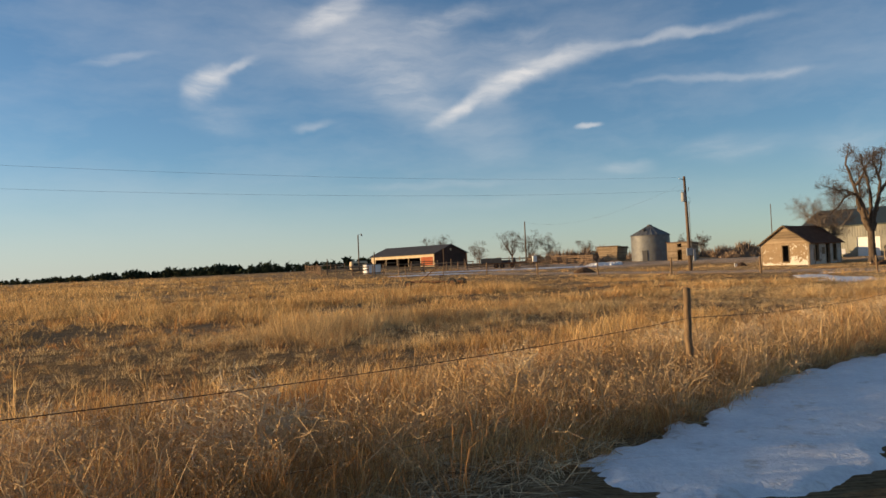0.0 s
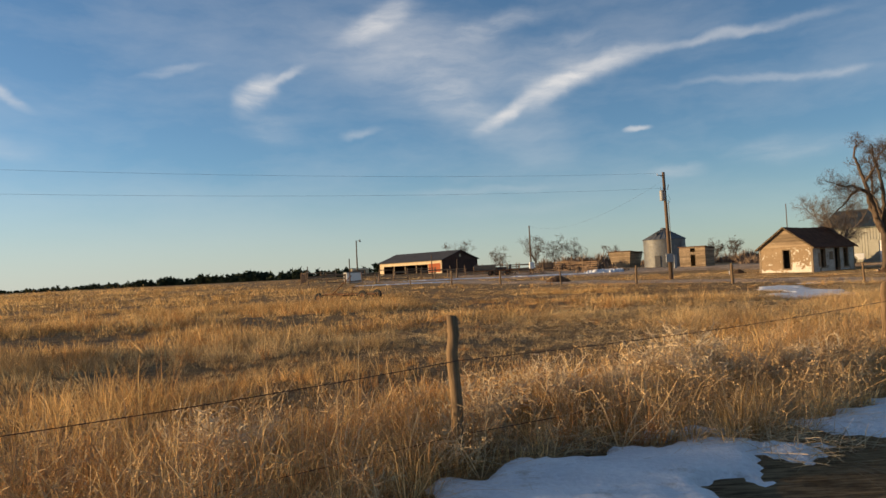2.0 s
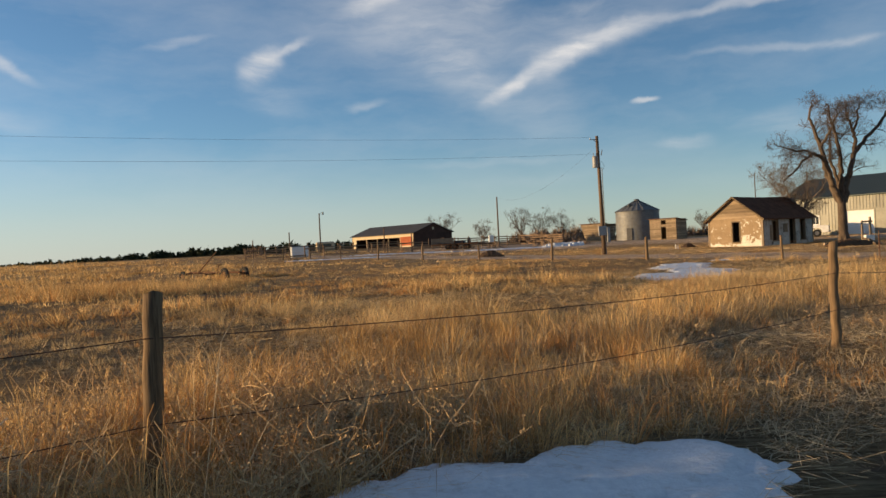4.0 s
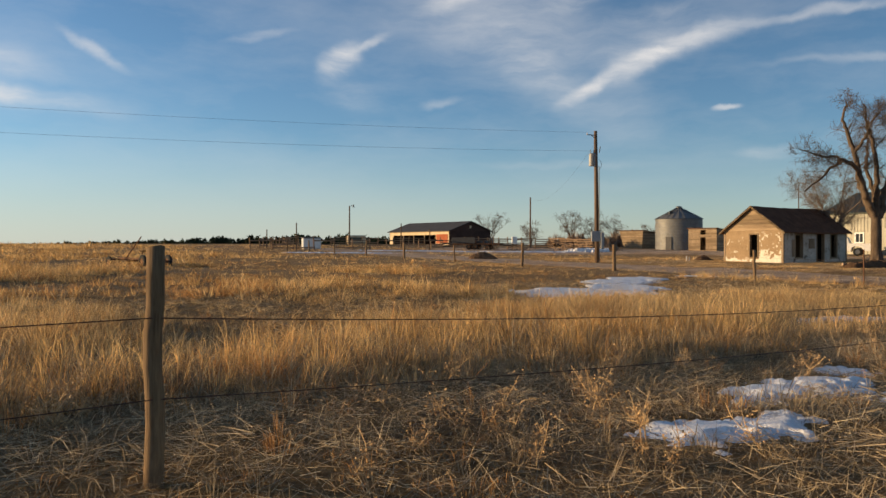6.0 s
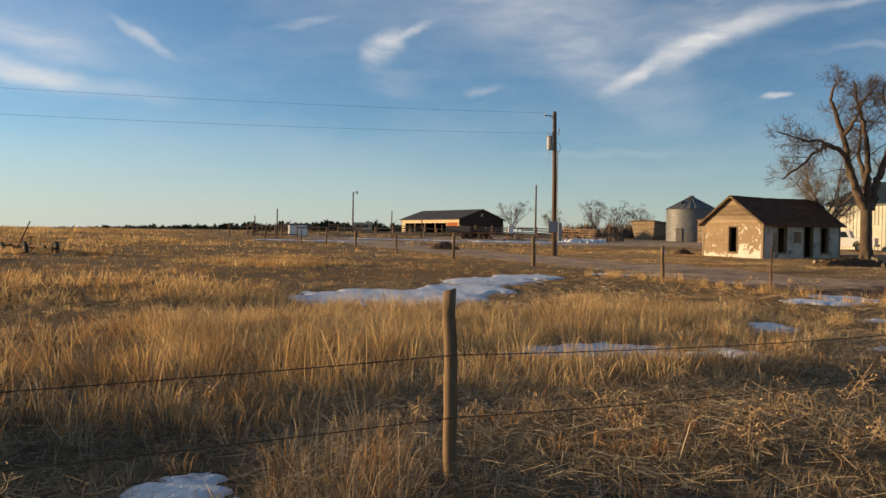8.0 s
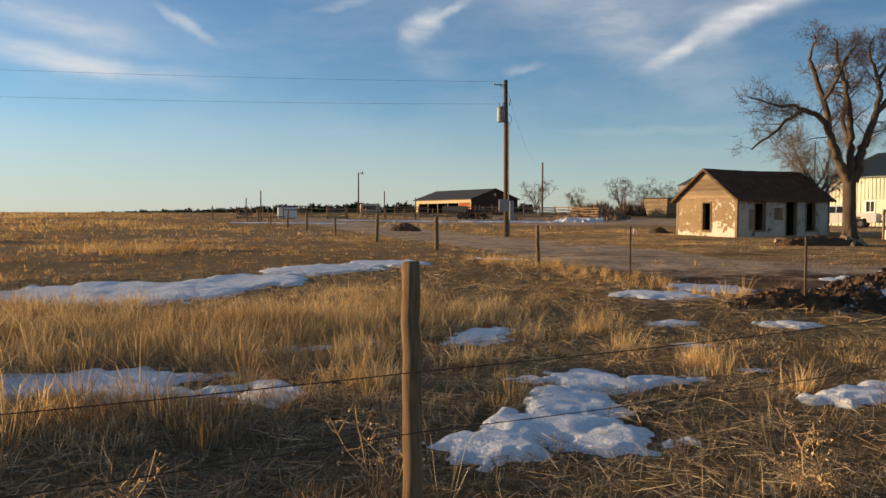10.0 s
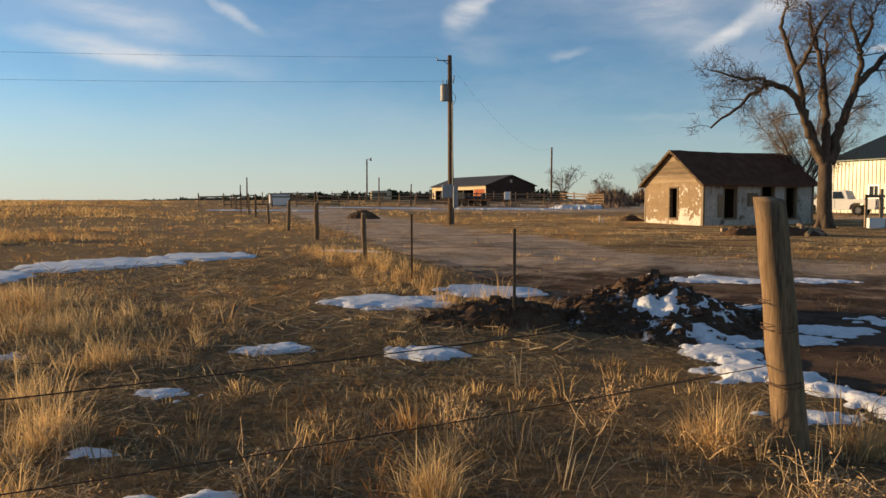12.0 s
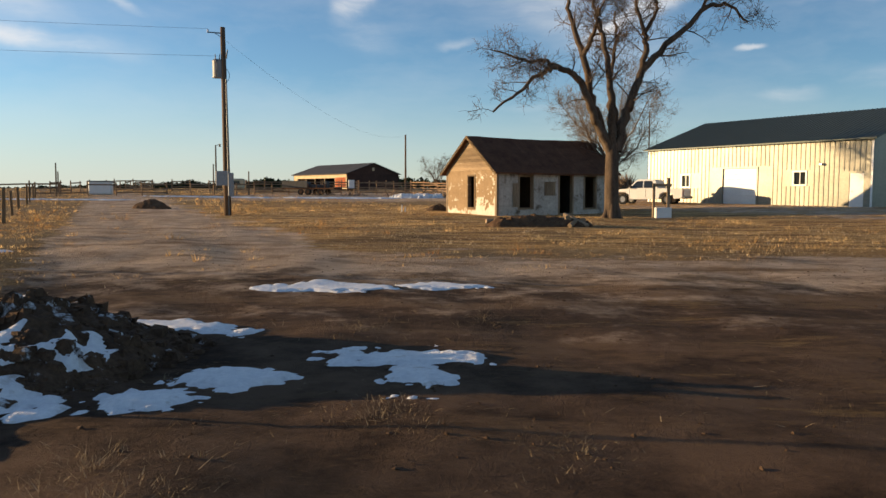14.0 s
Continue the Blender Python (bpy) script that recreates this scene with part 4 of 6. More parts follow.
part("wall_patch", boxes(((3.1, -0.03, 1.1), (3.85, -0.004, 1.85)), bevel=0.004), OLD_WOOD, house, "boarded-up square opening")

# ---- utility pole ----
utility = thing("utility_pole", pose(25.9, 65.1, 0.3), "tall weathered utility pole with transformer and meter box", "utility pole")
bm = bmesh.new()
rod(bm, (0.0, 0, -0.5), (-0.12, 0.15, 9.55), 0.19, 0.12, 14)
part("pole", bm, POLE_WOOD, utility, smooth=True)
PX, PY = 25.9, 65.1
arm_way = Vector((-0.89, -0.46, 0))
bm = bmesh.new()
rod(bm, Vector((-0.12, 0.14, 9.25)), Vector((-0.12, 0.14, 9.25)) + arm_way * 0.75, 0.03)
rod(bm, Vector((-0.12, 0.14, 9.0)), Vector((-0.12, 0.14, 9.25)) + arm_way * 0.4, 0.018)
part("bracket", bm, BLACK_STEEL, utility)
bm = bmesh.new()
for k in range(3):
    rod(bm, Vector((-0.12, 0.14, 9.26 + 0.05 * k)) + arm_way * 0.72, Vector((-0.12, 0.14, 9.29 + 0.05 * k)) + arm_way * 0.72, 0.055, 0.035, 10)
part("insulator", bm, WHITE, utility)
can = Vector((-0.10, 0.12, 0)) + arm_way * 0.31
bm = bmesh.new()
rod(bm, can + Vector((0, 0, 7.05)), can + Vector((0, 0, 7.85)), 0.235, 0.235, 18)
rod(bm, can + Vector((0, 0, 7.85)), can + Vector((0, 0, 7.93)), 0.25, 0.17, 18)
rod(bm, can + Vector((0, 0, 7.0)), can + Vector((0, 0, 7.05)), 0.25, 0.25, 18)
for k in (-1, 1):
    rod(bm, can + Vector((0.1 * k, 0.05, 7.93)), can + Vector((0.12 * k, 0.05, 8.2)), 0.035, 0.02, 8)
part("transformer", bm, GREY_PAINT, utility, "grey can transformer")
drip = [can + Vector((0.25 * math.sin(a) * 0.6, -0.28 - 0.12 * math.sin(a), 7.9 - 0.28 * a + 0.06 * math.sin(a * 2))) for a in np.linspace(0, 3.1, 14)]
tube("drip_loop", [(p.x, p.y, p.z) for p in drip], 0.014, CABLE, utility)
loop2 = [Vector((0.06 + 0.22 * math.sin(a), -0.1, 7.4 - 0.6 * (a / 3.14) + 0.1 * math.cos(a))) for a in np.linspace(0, 3.14, 12)]
tube("drip_loop", [(p.x, p.y, p.z) for p in loop2], 0.014, CABLE, utility)
part("fuse_cutout", rods(((0.12, -0.05, 7.95), (0.2, -0.08, 8.4), 0.03)), BLACK_STEEL, utility)
part("conduit", rods(((0.12, -0.14, 0.0), (0.1, -0.1, 7.0), 0.03)), GALVANISED, utility)
part("meter_box", boxes(((-0.46, -0.34, 1.55), (0.2, -0.2, 2.3)), bevel=0.02), GREY_PAINT, utility, "grey meter box")
part("meter_box", boxes(((0.2, -0.40, 1.0), (0.44, -0.22, 2.2)), bevel=0.02), GREY_PAINT, utility, "tall grey switch box")


def overhead(a, b, sag, label):
    ob = tube("overhead_wire", sagging(a, b, sag, 40), 0.0055, CABLE, None, sides=4)
    return tagged(ob, label, "wire", "overhead wires")


overhead((PX - 0.78, PY - 0.2, 9.72), (-62.0, 19.8, 10.6), 1.3, "overhead power line running out to the next pole")
overhead((PX - 0.35, PY, 8.4), (-62.0, 19.8, 9.2), 1.3, "lower overhead line running out to the next pole")
overhead((PX, PY + 0.15, 9.2), (24.65, 139.3, 9.9), 1.9, "service wire drooping towards the yard")

# ---- white steel building ----
HALL_L, HALL_D, HALL_H, HALL_R = 16.65, 14.2, 4.1, 2.3
hall = thing("farm_building", pose(51.0, 86.8, 0.62, 0, 0, -50.85), "long white ribbed-steel shop building with a dark green roof", "building")
HALL_HOLES = [(6.55, 9.15, -0.1, 2.5), (3.05, 3.8, 1.25, 2.15), (11.75, 12.6, 1.35, 2.2), (15.3, 16.15, -0.1, 2.05)]
part("wall", wall_mesh(HALL_L, HALL_H, 0.15, HALL_HOLES, -0.4), WHITE_STEEL, hall)
e = part("wall", wall_mesh(HALL_D, HALL_H, 0.15, [(5.2, 9.0, -0.1, 3.2)], -0.4), WHITE_STEEL, hall)
e.matrix_basis = pose(HALL_L, 0, 0, 0, 0, 90)
e = part("wall", wall_mesh(HALL_D, HALL_H, 0.15, [], -0.4), WHITE_STEEL, hall)
e.matrix_basis = pose(0, HALL_D, 0, 0, 0, -90)
e = part("wall", wall_mesh(HALL_L, HALL_H, 0.15, [], -0.4), WHITE_STEEL, hall)
e.matrix_basis = pose(HALL_L, HALL_D, 0, 0, 0, 180)
for x in (0.0, HALL_L - 0.15):
    g = part("gable_wall", prism([(0.02, HALL_H), (HALL_D - 0.02, HALL_H), (HALL_D / 2, HALL_H + HALL_R - 0.02)], 0, -0.15), WHITE_STEEL, hall)
    g.matrix_basis = pose(x, 0, 0, 0, 0, 90)
# ribbed sheets, each 0.9 m wide
n_sheets = 18
for i in range(n_sheets):
    x0, x1 = i * HALL_L / n_sheets + 0.002, (i + 1) * HALL_L / n_sheets - 0.002
    across = sorted((h[2], h[3]) for h in HALL_HOLES if h[0] - 0.12 < x1 and h[1] + 0.12 > x0)
    spans, z = [], -0.35
    for lo, hi in across:
        spans.append((z, lo - 0.08))
        z = hi + 0.12
    spans.append((z, HALL_H - 0.15))
    for a, b in spans:
        if b - a < 0.1:
            continue
        bm = bmesh.new()
        profile = [(x0, 0.0)]
        for k in range(3):
            c = x0 + (k + 0.5) * (x1 - x0) / 3
            profile += [(c - 0.055, 0.0), (c - 0.022, -0.034), (c + 0.022, -0.034), (c + 0.055, 0.0)]
        profile.append((x1, 0.0))
        rows = [[bm.verts.new((px, py - 0.006, zz)) for px, py in profile] for zz in (a, b)]
        for j in range(len(profile) - 1):
            bm.faces.new((rows[0][j], rows[0][j + 1], rows[1][j + 1], rows[1][j]))
        part("steel_sheet", bm, WHITE_STEEL, hall)
pitch = math.atan2(HALL_R, HALL_D / 2)
bm = prism([(-0.35, HALL_H - 0.35 * math.tan(pitch) + 0.01), (HALL_D / 2, HALL_H + HALL_R + 0.01), (HALL_D + 0.35, HALL_H - 0.35 * math.tan(pitch) + 0.01),
            (HALL_D + 0.35, HALL_H - 0.35 * math.tan(pitch) + 0.1), (HALL_D / 2, HALL_H + HALL_R + 0.1), (-0.35, HALL_H - 0.35 * math.tan(pitch) + 0.1)], 0.3, -HALL_L - 0.3)
hall_roof = part("roof", bm, GREEN_ROOF, hall, "dark green steel roof")
hall_roof.matrix_basis = pose(0, 0, 0, 0, 0, 90)
bm = bmesh.new()
for i in range(58):
    x = -0.25 + i * (HALL_L + 0.5) / 57
    for s in (0, 1):
        y0, y1 = (-0.33, HALL_D / 2 - 0.03) if not s else (HALL_D + 0.33, HALL_D / 2 + 0.03)
        z0, z1 = HALL_H - 0.33 * math.tan(pitch) + 0.115, HALL_H + HALL_R + 0.105
        rod(bm, (x, y0, z0), (x, y1, z1), 0.02, sides=4)
part("roof_rib", bm, GREEN_ROOF, hall_roof).matrix_basis = hall_roof.matrix_basis.inverted()
door = part("garage_door", boxes(((6.56, 0.086, -0.08), (9.14, 0.1, 2.49))), WHITE, hall, "closed white sectional garage door")
for i in range(7):
    part("door_section", boxes(((6.56, 0.045, -0.08 + i * 0.367), (9.14, 0.084, 0.275 + i * 0.367)), bevel=0.012), WHITE, door)
part("door_trim", boxes(((6.45, -0.05, -0.1), (6.548, 0.1, 2.6)), ((9.152, -0.05, -0.1), (9.25, 0.1, 2.6)), ((6.549, -0.05, 2.502), (9.151, 0.1, 2.6))), WHITE_STEEL, hall)
walkdoor = part("door", boxes(((15.31, 0.03, -0.09), (16.14, 0.08, 2.04)), bevel=0.008), WHITE, hall, "closed white entry door")
part("handle", rods(((15.42, 0.02, 0.95), (15.42, -0.04, 0.95), 0.03)), RIM, walkdoor)
for h in (HALL_HOLES[1], HALL_HOLES[2]):
    x0, x1, z0, z1 = h
    w = part("window", boxes(((x0 - 0.06, -0.045, z0 - 0.06), (x0 + 0.04, 0.1, z1 + 0.06)), ((x1 - 0.04, -0.045, z0 - 0.06), (x1 + 0.06, 0.1, z1 + 0.06)),
                             ((x0 + 0.041, -0.045, z1 - 0.04), (x1 - 0.041, 0.1, z1 + 0.06)), ((x0 + 0.041, -0.045, z0 - 0.06), (x1 - 0.041, 0.1, z0 + 0.04)),
                             (((x0 + x1) / 2 - 0.02, 0.0, z0 + 0.041), ((x0 + x1) / 2 + 0.02, 0.06, z1 - 0.041))), WHITE, hall)
    part("pane", boxes(((x0 + 0.042, 0.062, z0 + 0.042), (x1 - 0.042, 0.07, z1 - 0.042))), GLASS, w)
part("eave_trim", boxes(((-0.1, -0.06, HALL_H - 0.14), (HALL_L + 0.1, -0.036, HALL_H + 0.0))), GREEN_ROOF, hall)
for x in (-0.03, HALL_L - 0.09):
    part("corner_trim", boxes(((x, -0.05, -0.35), (x + 0.12, -0.004, HALL_H - 0.15))), WHITE, hall)
part("wall_lamp", boxes(((13.5, -0.22, 2.55), (13.7, -0.03, 2.68)), bevel=0.02), RIM, hall)

# ---- the low barn beyond the corral ----
BARN_L, BARN_D, BARN_H, BARN_R = 21.8, 12.2, 3.05, 2.05
barn = thing("barn", pose(8.85, 170.4, 1.95, 0, 0, 134), "low open-fronted cattle barn with a grey roof and dark end wall", "barn")
# the open front runs along x, seen from its outer side (positive y); the end wall stands at x = 0
part("front_wall", wall_mesh(BARN_L, BARN_H, 0.15, [(4.6, 20.2, -0.5, 2.2)], -0.5), CREAM, barn, "cream fascia over a wide open front").matrix_basis = pose(0, -0.15, 0)
part("door_panel", boxes(((0.5, 0.004, 0.3), (4.4, 0.05, 2.3)), bevel=0.01), BARN_RED, barn, "faded red sliding door")
part("end_wall", wall_mesh(BARN_D, BARN_H, 0.15, [], -0.5), BARN_BROWN, barn).matrix_basis = pose(0, -BARN_D, 0, 0, 0, 90) @ pose(0, -0.15, 0)
part("end_wall", wall_mesh(BARN_D, BARN_H, 0.15, [], -0.5), BARN_BROWN, barn).matrix_basis = pose(BARN_L, -BARN_D, 0, 0, 0, 90)
part("back_wall", wall_mesh(BARN_L, BARN_H, 0.15, [], -0.5), BARN_BROWN, barn).matrix_basis = pose(0, -BARN_D, 0)
for x in (0.15, BARN_L + 0.0):
    part("gable_wall", prism([(-BARN_D + 0.02, BARN_H), (-0.02, BARN_H), (-BARN_D / 2, BARN_H + BARN_R - 0.02)], 0, 0.15), BARN_BROWN, barn).matrix_basis = pose(x, 0, 0, 0, 0, 90)
bp = BARN_R / (BARN_D / 2)
bm = prism([(-BARN_D - 0.4, BARN_H - 0.4 * bp + 0.01), (-BARN_D / 2, BARN_H + BARN_R + 0.01), (0.4, BARN_H - 0.4 * bp + 0.01), (0.4, BARN_H - 0.4 * bp + 0.14), (-BARN_D / 2, BARN_H + BARN_R + 0.14), (-BARN_D - 0.4, BARN_H - 0.4 * bp + 0.14)], 0.4, -BARN_L - 0.4)
part("roof", bm, GREY_ROOF, barn, "grey steel roof with rust stains").matrix_basis = pose(0, 0, 0, 0, 0, 90)
for x in (8.4, 12.3, 16.2):
    part("post", boxes(((x, -0.12, -0.5), (x + 0.2, 0.08, 2.2))), OLD_WOOD, barn)
part("vent", boxes(((-0.06, -BARN_D / 2 - 0.25, BARN_H + 0.6), (-0.004, -BARN_D / 2 + 0.25, BARN_H + 1.2))), CREAM, barn)

# ---- grain bin ----
silo = thing("grain_bin", pose(48.6, 134.9, 0.85), "round corrugated steel grain bin with a cone roof", "grain bin")
seg, R0 = 64, 3.7
zs = np.linspace(0, 5.15, 84)
rr = R0 + 0.03 * np.sin(np.arange(84) * math.pi / 2)
th = np.linspace(0, 2 * np.pi, seg, endpoint=False)
P = np.stack([rr[:, None] * np.cos(th), rr[:, None] * np.sin(th), zs[:, None] * np.ones(seg)], -1).reshape(-1, 3)
i, k = np.meshgrid(np.arange(83), np.arange(seg), indexing="ij")
Fq = np.stack([i * seg + k, i * seg + (k + 1) % seg, (i + 1) * seg + (k + 1) % seg, (i + 1) * seg + k], -1).reshape(-1, 4)
raw("wall", P, Fq, GALVANISED, silo, smooth=True)
bm = bmesh.new()
rod(bm, (0, 0, 5.12), (0, 0, 6.95), R0 + 0.14, 0.45, 48)
part("roof", bm, GALVANISED, silo)
bm = bmesh.new()
for a in np.linspace(0, 2 * np.pi, 24, endpoint=False):
    rod(bm, ((R0 + 0.12) * math.cos(a), (R0 + 0.12) * math.sin(a), 5.18), (0.46 * math.cos(a), 0.46 * math.sin(a), 7.0), 0.035, sides=4)
part("roof_rib", bm, GALVANISED, silo)
part("cap", rods(((0, 0, 6.93), (0, 0, 7.2), 0.5, 0.42), ((0, 0, 7.2), (0, 0, 7.3), 0.55, 0.1), sides=16), GALVANISED, silo)
part("vent_hatch", boxes(((-1.9, -1.7, 5.9), (-1.3, -1.1, 6.35)), bevel=0.03), BLACK_STEEL, silo)
a = radians(232)
m = pose(R0 * math.cos(a), R0 * math.sin(a), 0, 0, 0, 232 + 90)
bm = bmesh.new()
# no opening is cut: a black slab gives the doorway its darkness
box(bm, (-0.5, -0.10, 0.15), (0.5, 0.03, 2.2), 0.02)
part("door", bm, BLACK_STEEL, silo, "flat black panel standing for the shade in a doorway").matrix_basis = m
part("ladder", rods(*[((-0.2, 0, 0.4 * i), (0.2, 0, 0.4 * i), 0.015) for i in range(1, 13)], ((-0.2, 0, 0.3), (-0.2, 0, 5.2), 0.02), ((0.2, 0, 0.3), (0.2, 0, 5.2), 0.02), sides=5), GALVANISED, silo).matrix_basis = pose((R0 + 0.12) * math.cos(5.2), (R0 + 0.12) * math.sin(5.2), 0, 0, 0, math.degrees(5.2) + 90)


# ---- trees ----
class Twigs:
    """Gathers tapered tubes into one mesh."""

    def __init__(self):
        self.v, self.f, self.n = [], [], 0

    def add(self, pts, r0, r1, sides):
        pts = np.asarray(pts, float)
        n = len(pts)
        way = np.gradient(pts, axis=0)
        way /= np.linalg.norm(way, axis=1)[:, None] + 1e-9
        ref = np.eye(3)[np.argmin(np.abs(way).max(axis=0))]
        side = np.cross(way, ref)
        side /= np.linalg.norm(side, axis=1)[:, None] + 1e-9
        over = np.cross(side, way)
        a = np.arange(sides) * 2 * np.pi / sides
        r = np.linspace(1, 0, n)[:, None, None] * (r0 - r1) + r1
        ring = pts[:, None] + r * (np.cos(a)[None, :, None] * side[:, None] + np.sin(a)[None, :, None] * over[:, None])
        i, k = np.meshgrid(np.arange(n - 1), np.arange(sides), indexing="ij")
        k2 = (k + 1) % sides
        self.f.append(np.stack([i * sides + k, i * sides + k2, (i + 1) * sides + k2, (i + 1) * sides + k], -1).reshape(-1, 4) + self.n)
        self.v.append(ring.reshape(-1, 3))
        self.n += n * sides

    def build(self, name, mat, parent=None, smooth=True):
        return raw(name, np.concatenate(self.v), np.concatenate(self.f), mat, parent, smooth)


def wander(rng, start, way, length, bends, rough, lift=0.0):
    """A crooked line from a start, in the given direction."""
    p, w = np.array(start, float), np.array(way, float)
    w /= np.linalg.norm(w)
    pts = [p.copy()]
    for _ in range(bends):
        w = w + rng.normal(0, rough, 3) + (0, 0, lift)
        w /= np.linalg.norm(w)
        p = p + w * length / bends
        pts.append(p.copy())
    return np.array(pts)


def sprout(rng, twigs, line, r0, r1, level, count, length, spread=0.9, lift=0.05, start=0.2, least=0.007, crook=0.20):
    """Side shoots along a line, and shoots on those, to the given depth."""
    n = len(line)
    for _ in range(count):
        f = start + (1 - start) * rng.rand() ** 0.8
        at = f * (n - 1)
        i = min(int(at), n - 2)
        p = line[i] * (1 - at + i) + line[i + 1] * (at - i)
        main = line[i + 1] - line[i]
        main /= np.linalg.norm(main) + 1e-9
        out = rng.normal(0, 1, 3)
        out -= main * (out @ main)
        out /= np.linalg.norm(out) + 1e-9
        ln = length * (0.5 + rng.rand()) * (1.15 - 0.5 * f)
        shoot = wander(rng, p, main * (1 - spread * 0.45) + out * spread + (0, 0, 0.12), ln, 5 if level > 1 else 3, crook, lift)
        here = min(max((r0 + (r1 - r0) * f) * 0.5, least), max(0.022 * length + 0.010, least))
        twigs.add(shoot, here, max(here * 0.3, least * 0.6), 5 if level > 1 else 3)
        if level > 0:
            sprout(rng, twigs, shoot, here, here * 0.3, level - 1, max(3, int(count * 0.55)), length * 0.55, spread, lift, 0.15, least, crook)


def smooth_line(points, per=5):
    """A rounded line through a few places."""
    p = np.array(points, float)
    q = np.vstack([2 * p[0] - p[1], p, 2 * p[-1] - p[-2]])
    out = []
    for i in range(len(p) - 1):
        a, b, c, d = q[i : i + 4]
        for t in np.linspace(0, 1, per, endpoint=False):
            out.append(0.5 * (2 * b + (c - a) * t + (2 * a - 5 * b + 4 * c - d) * t * t + (3 * b - a - 3 * c + d) * t**3))
    return np.array(out + [p[-1]])


def cottonwood():
    tree = thing("tree", pose(45.33, 65.07, 0.22, 0, 0, 5), "large bare cottonwood with forked trunk and broken limbs", "tree")
    rng = np.random.RandomState(5)
    t = Twigs()
    trunk = smooth_line([(0.0, 0, -0.3), (0.0, 0, 0.0), (-0.03, 0, 0.6), (-0.05, 0, 1.8), (-0.05, 0, 2.9), (-0.05, 0, 3.7)])
    t.add(trunk, 0.40, 0.30, 16)
    for a in np.linspace(0, 2 * np.pi, 6, endpoint=False) + 0.3:
        t.add([(0.22 * math.cos(a), 0.22 * math.sin(a), 0.9), (0.33 * math.cos(a), 0.33 * math.sin(a), 0.25), (0.50 * math.cos(a), 0.50 * math.sin(a), -0.12)], 0.11, 0.17, 8)
    t.build("trunk", BARK, tree)
    limbs = [
        ([(-0.12, 0, 3.2), (-0.6, -0.2, 4.2), (-1.1, -0.4, 5.1), (-1.8, -0.8, 6.5), (-2.8, -1.1, 7.1), (-3.5, -1.3, 7.0), (-4.6, -1.5, 6.1), (-6.0, -1.7, 5.0)], 0.27, 0.05),
        ([(-2.75, -1.1, 7.1), (-3.5, -1.0, 7.5), (-4.4, -0.9, 7.5), (-5.9, -0.8, 8.0)], 0.13, 0.03),
        ([(-0.2, 0.1, 3.4), (-0.7, 0.2, 4.8), (-1.1, 0.3, 6.1), (-1.5, 0.2, 7.9), (-2.1, 0.2, 9.5), (-2.2, 0.4, 10.6), (-1.9, 0.4, 11.5)], 0.29, 0.05),
        ([(-1.5, 0.2, 7.9), (-1.1, -0.5, 8.9), (-0.9, -0.9, 9.8), (-0.4, -1.2, 10.7)], 0.14, 0.03),
        ([(-0.1, -0.1, 3.7), (-0.2, -0.3, 5.2), (-0.35, -0.5, 6.6), (-0.7, -0.7, 8.4), (-1.1, -0.7, 9.8), (-1.3, -0.6, 11.2)], 0.25, 0.05),
        ([(0.14, 0, 3.3), (0.45, 0.1, 4.5), (0.8, 0.1, 5.6), (1.3, 0.2, 7.0), (2.6, 0.3, 8.4), (4.3, 0.4, 10.1), (5.4, 0.5, 10.4), (6.6, 0.6, 9.6)], 0.31, 0.05),
        ([(1.3, 0.2, 6.9), (1.55, 0.3, 8.2), (1.5, 0.4, 9.2), (1.1, 0.5, 10.3), (1.3, 0.6, 11.5)], 0.19, 0.04),
        ([(1.5, 0.4, 9.0), (2.1, 0.6, 10.0), (2.2, 0.7, 10.8), (2.7, 0.7, 11.6)], 0.12, 0.03),
        ([(0.0, 0.25, 3.5), (0.2, 0.9, 5.2), (0.1, 1.5, 7.2), (0.5, 1.8, 9.0), (0.4, 2.0, 10.4)], 0.2, 0.04),
        ([(4.2, 0.4, 10.0), (4.6, 0.2, 10.8), (5.2, 0.2, 11.5)], 0.1, 0.03),
    ]
    fine = Twigs()
    for pts, r0, r1 in limbs:
        line = smooth_line(pts)
        line[2:] += rng.normal(0, 0.045, (len(line) - 2, 3))
        one = Twigs()
        one.add(line, r0 * 0.92, r1 * 0.95, 10)
        one.build("limb", BARK, tree)
        sprout(rng, fine, line, r0 * 0.7, r1 * 0.7, 2, 17, 1.35, 0.95, -0.02, 0.28, 0.008, 0.18)
    twig = fine.build("crown", TWIG, tree)
    tagged(twig, kind="stuff")


cottonwood()


def bare_tree(x, y, height, spread, seed, label, fine=2, shoots=13, least=0.007, low=0.4, mat=TWIG):
    tree = thing("tree", pose(x, y, gz(x, y)), label, "tree", "bare trees")
    rng = np.random.RandomState(seed)
    t = Twigs()
    trunk = wander(rng, (0, 0, -0.2), (0, 0, 1), height * low, 5, 0.06)
    t.add(trunk, height * 0.022, height * 0.012, 8)
    t.build("trunk", BARK, tree)
    crown = Twigs()
    for i in range(9):
        a = i * 2.4 + rng.rand()
        way = (spread * math.cos(a), spread * math.sin(a), 0.9 + 0.7 * rng.rand())
        line = wander(rng, trunk[-1 - (i % 3)], way, height * (0.45 + 0.2 * rng.rand()), 7, 0.14, 0.05)
        crown.add(line, height * 0.008, height * 0.002, 5)
        sprout(rng, crown, line, height * 0.008, height * 0.002, fine, shoots, height * 0.17, 0.85, 0.03, 0.1, least)
    tagged(crown.build("crown", mat, tree), kind="stuff")
    return tree


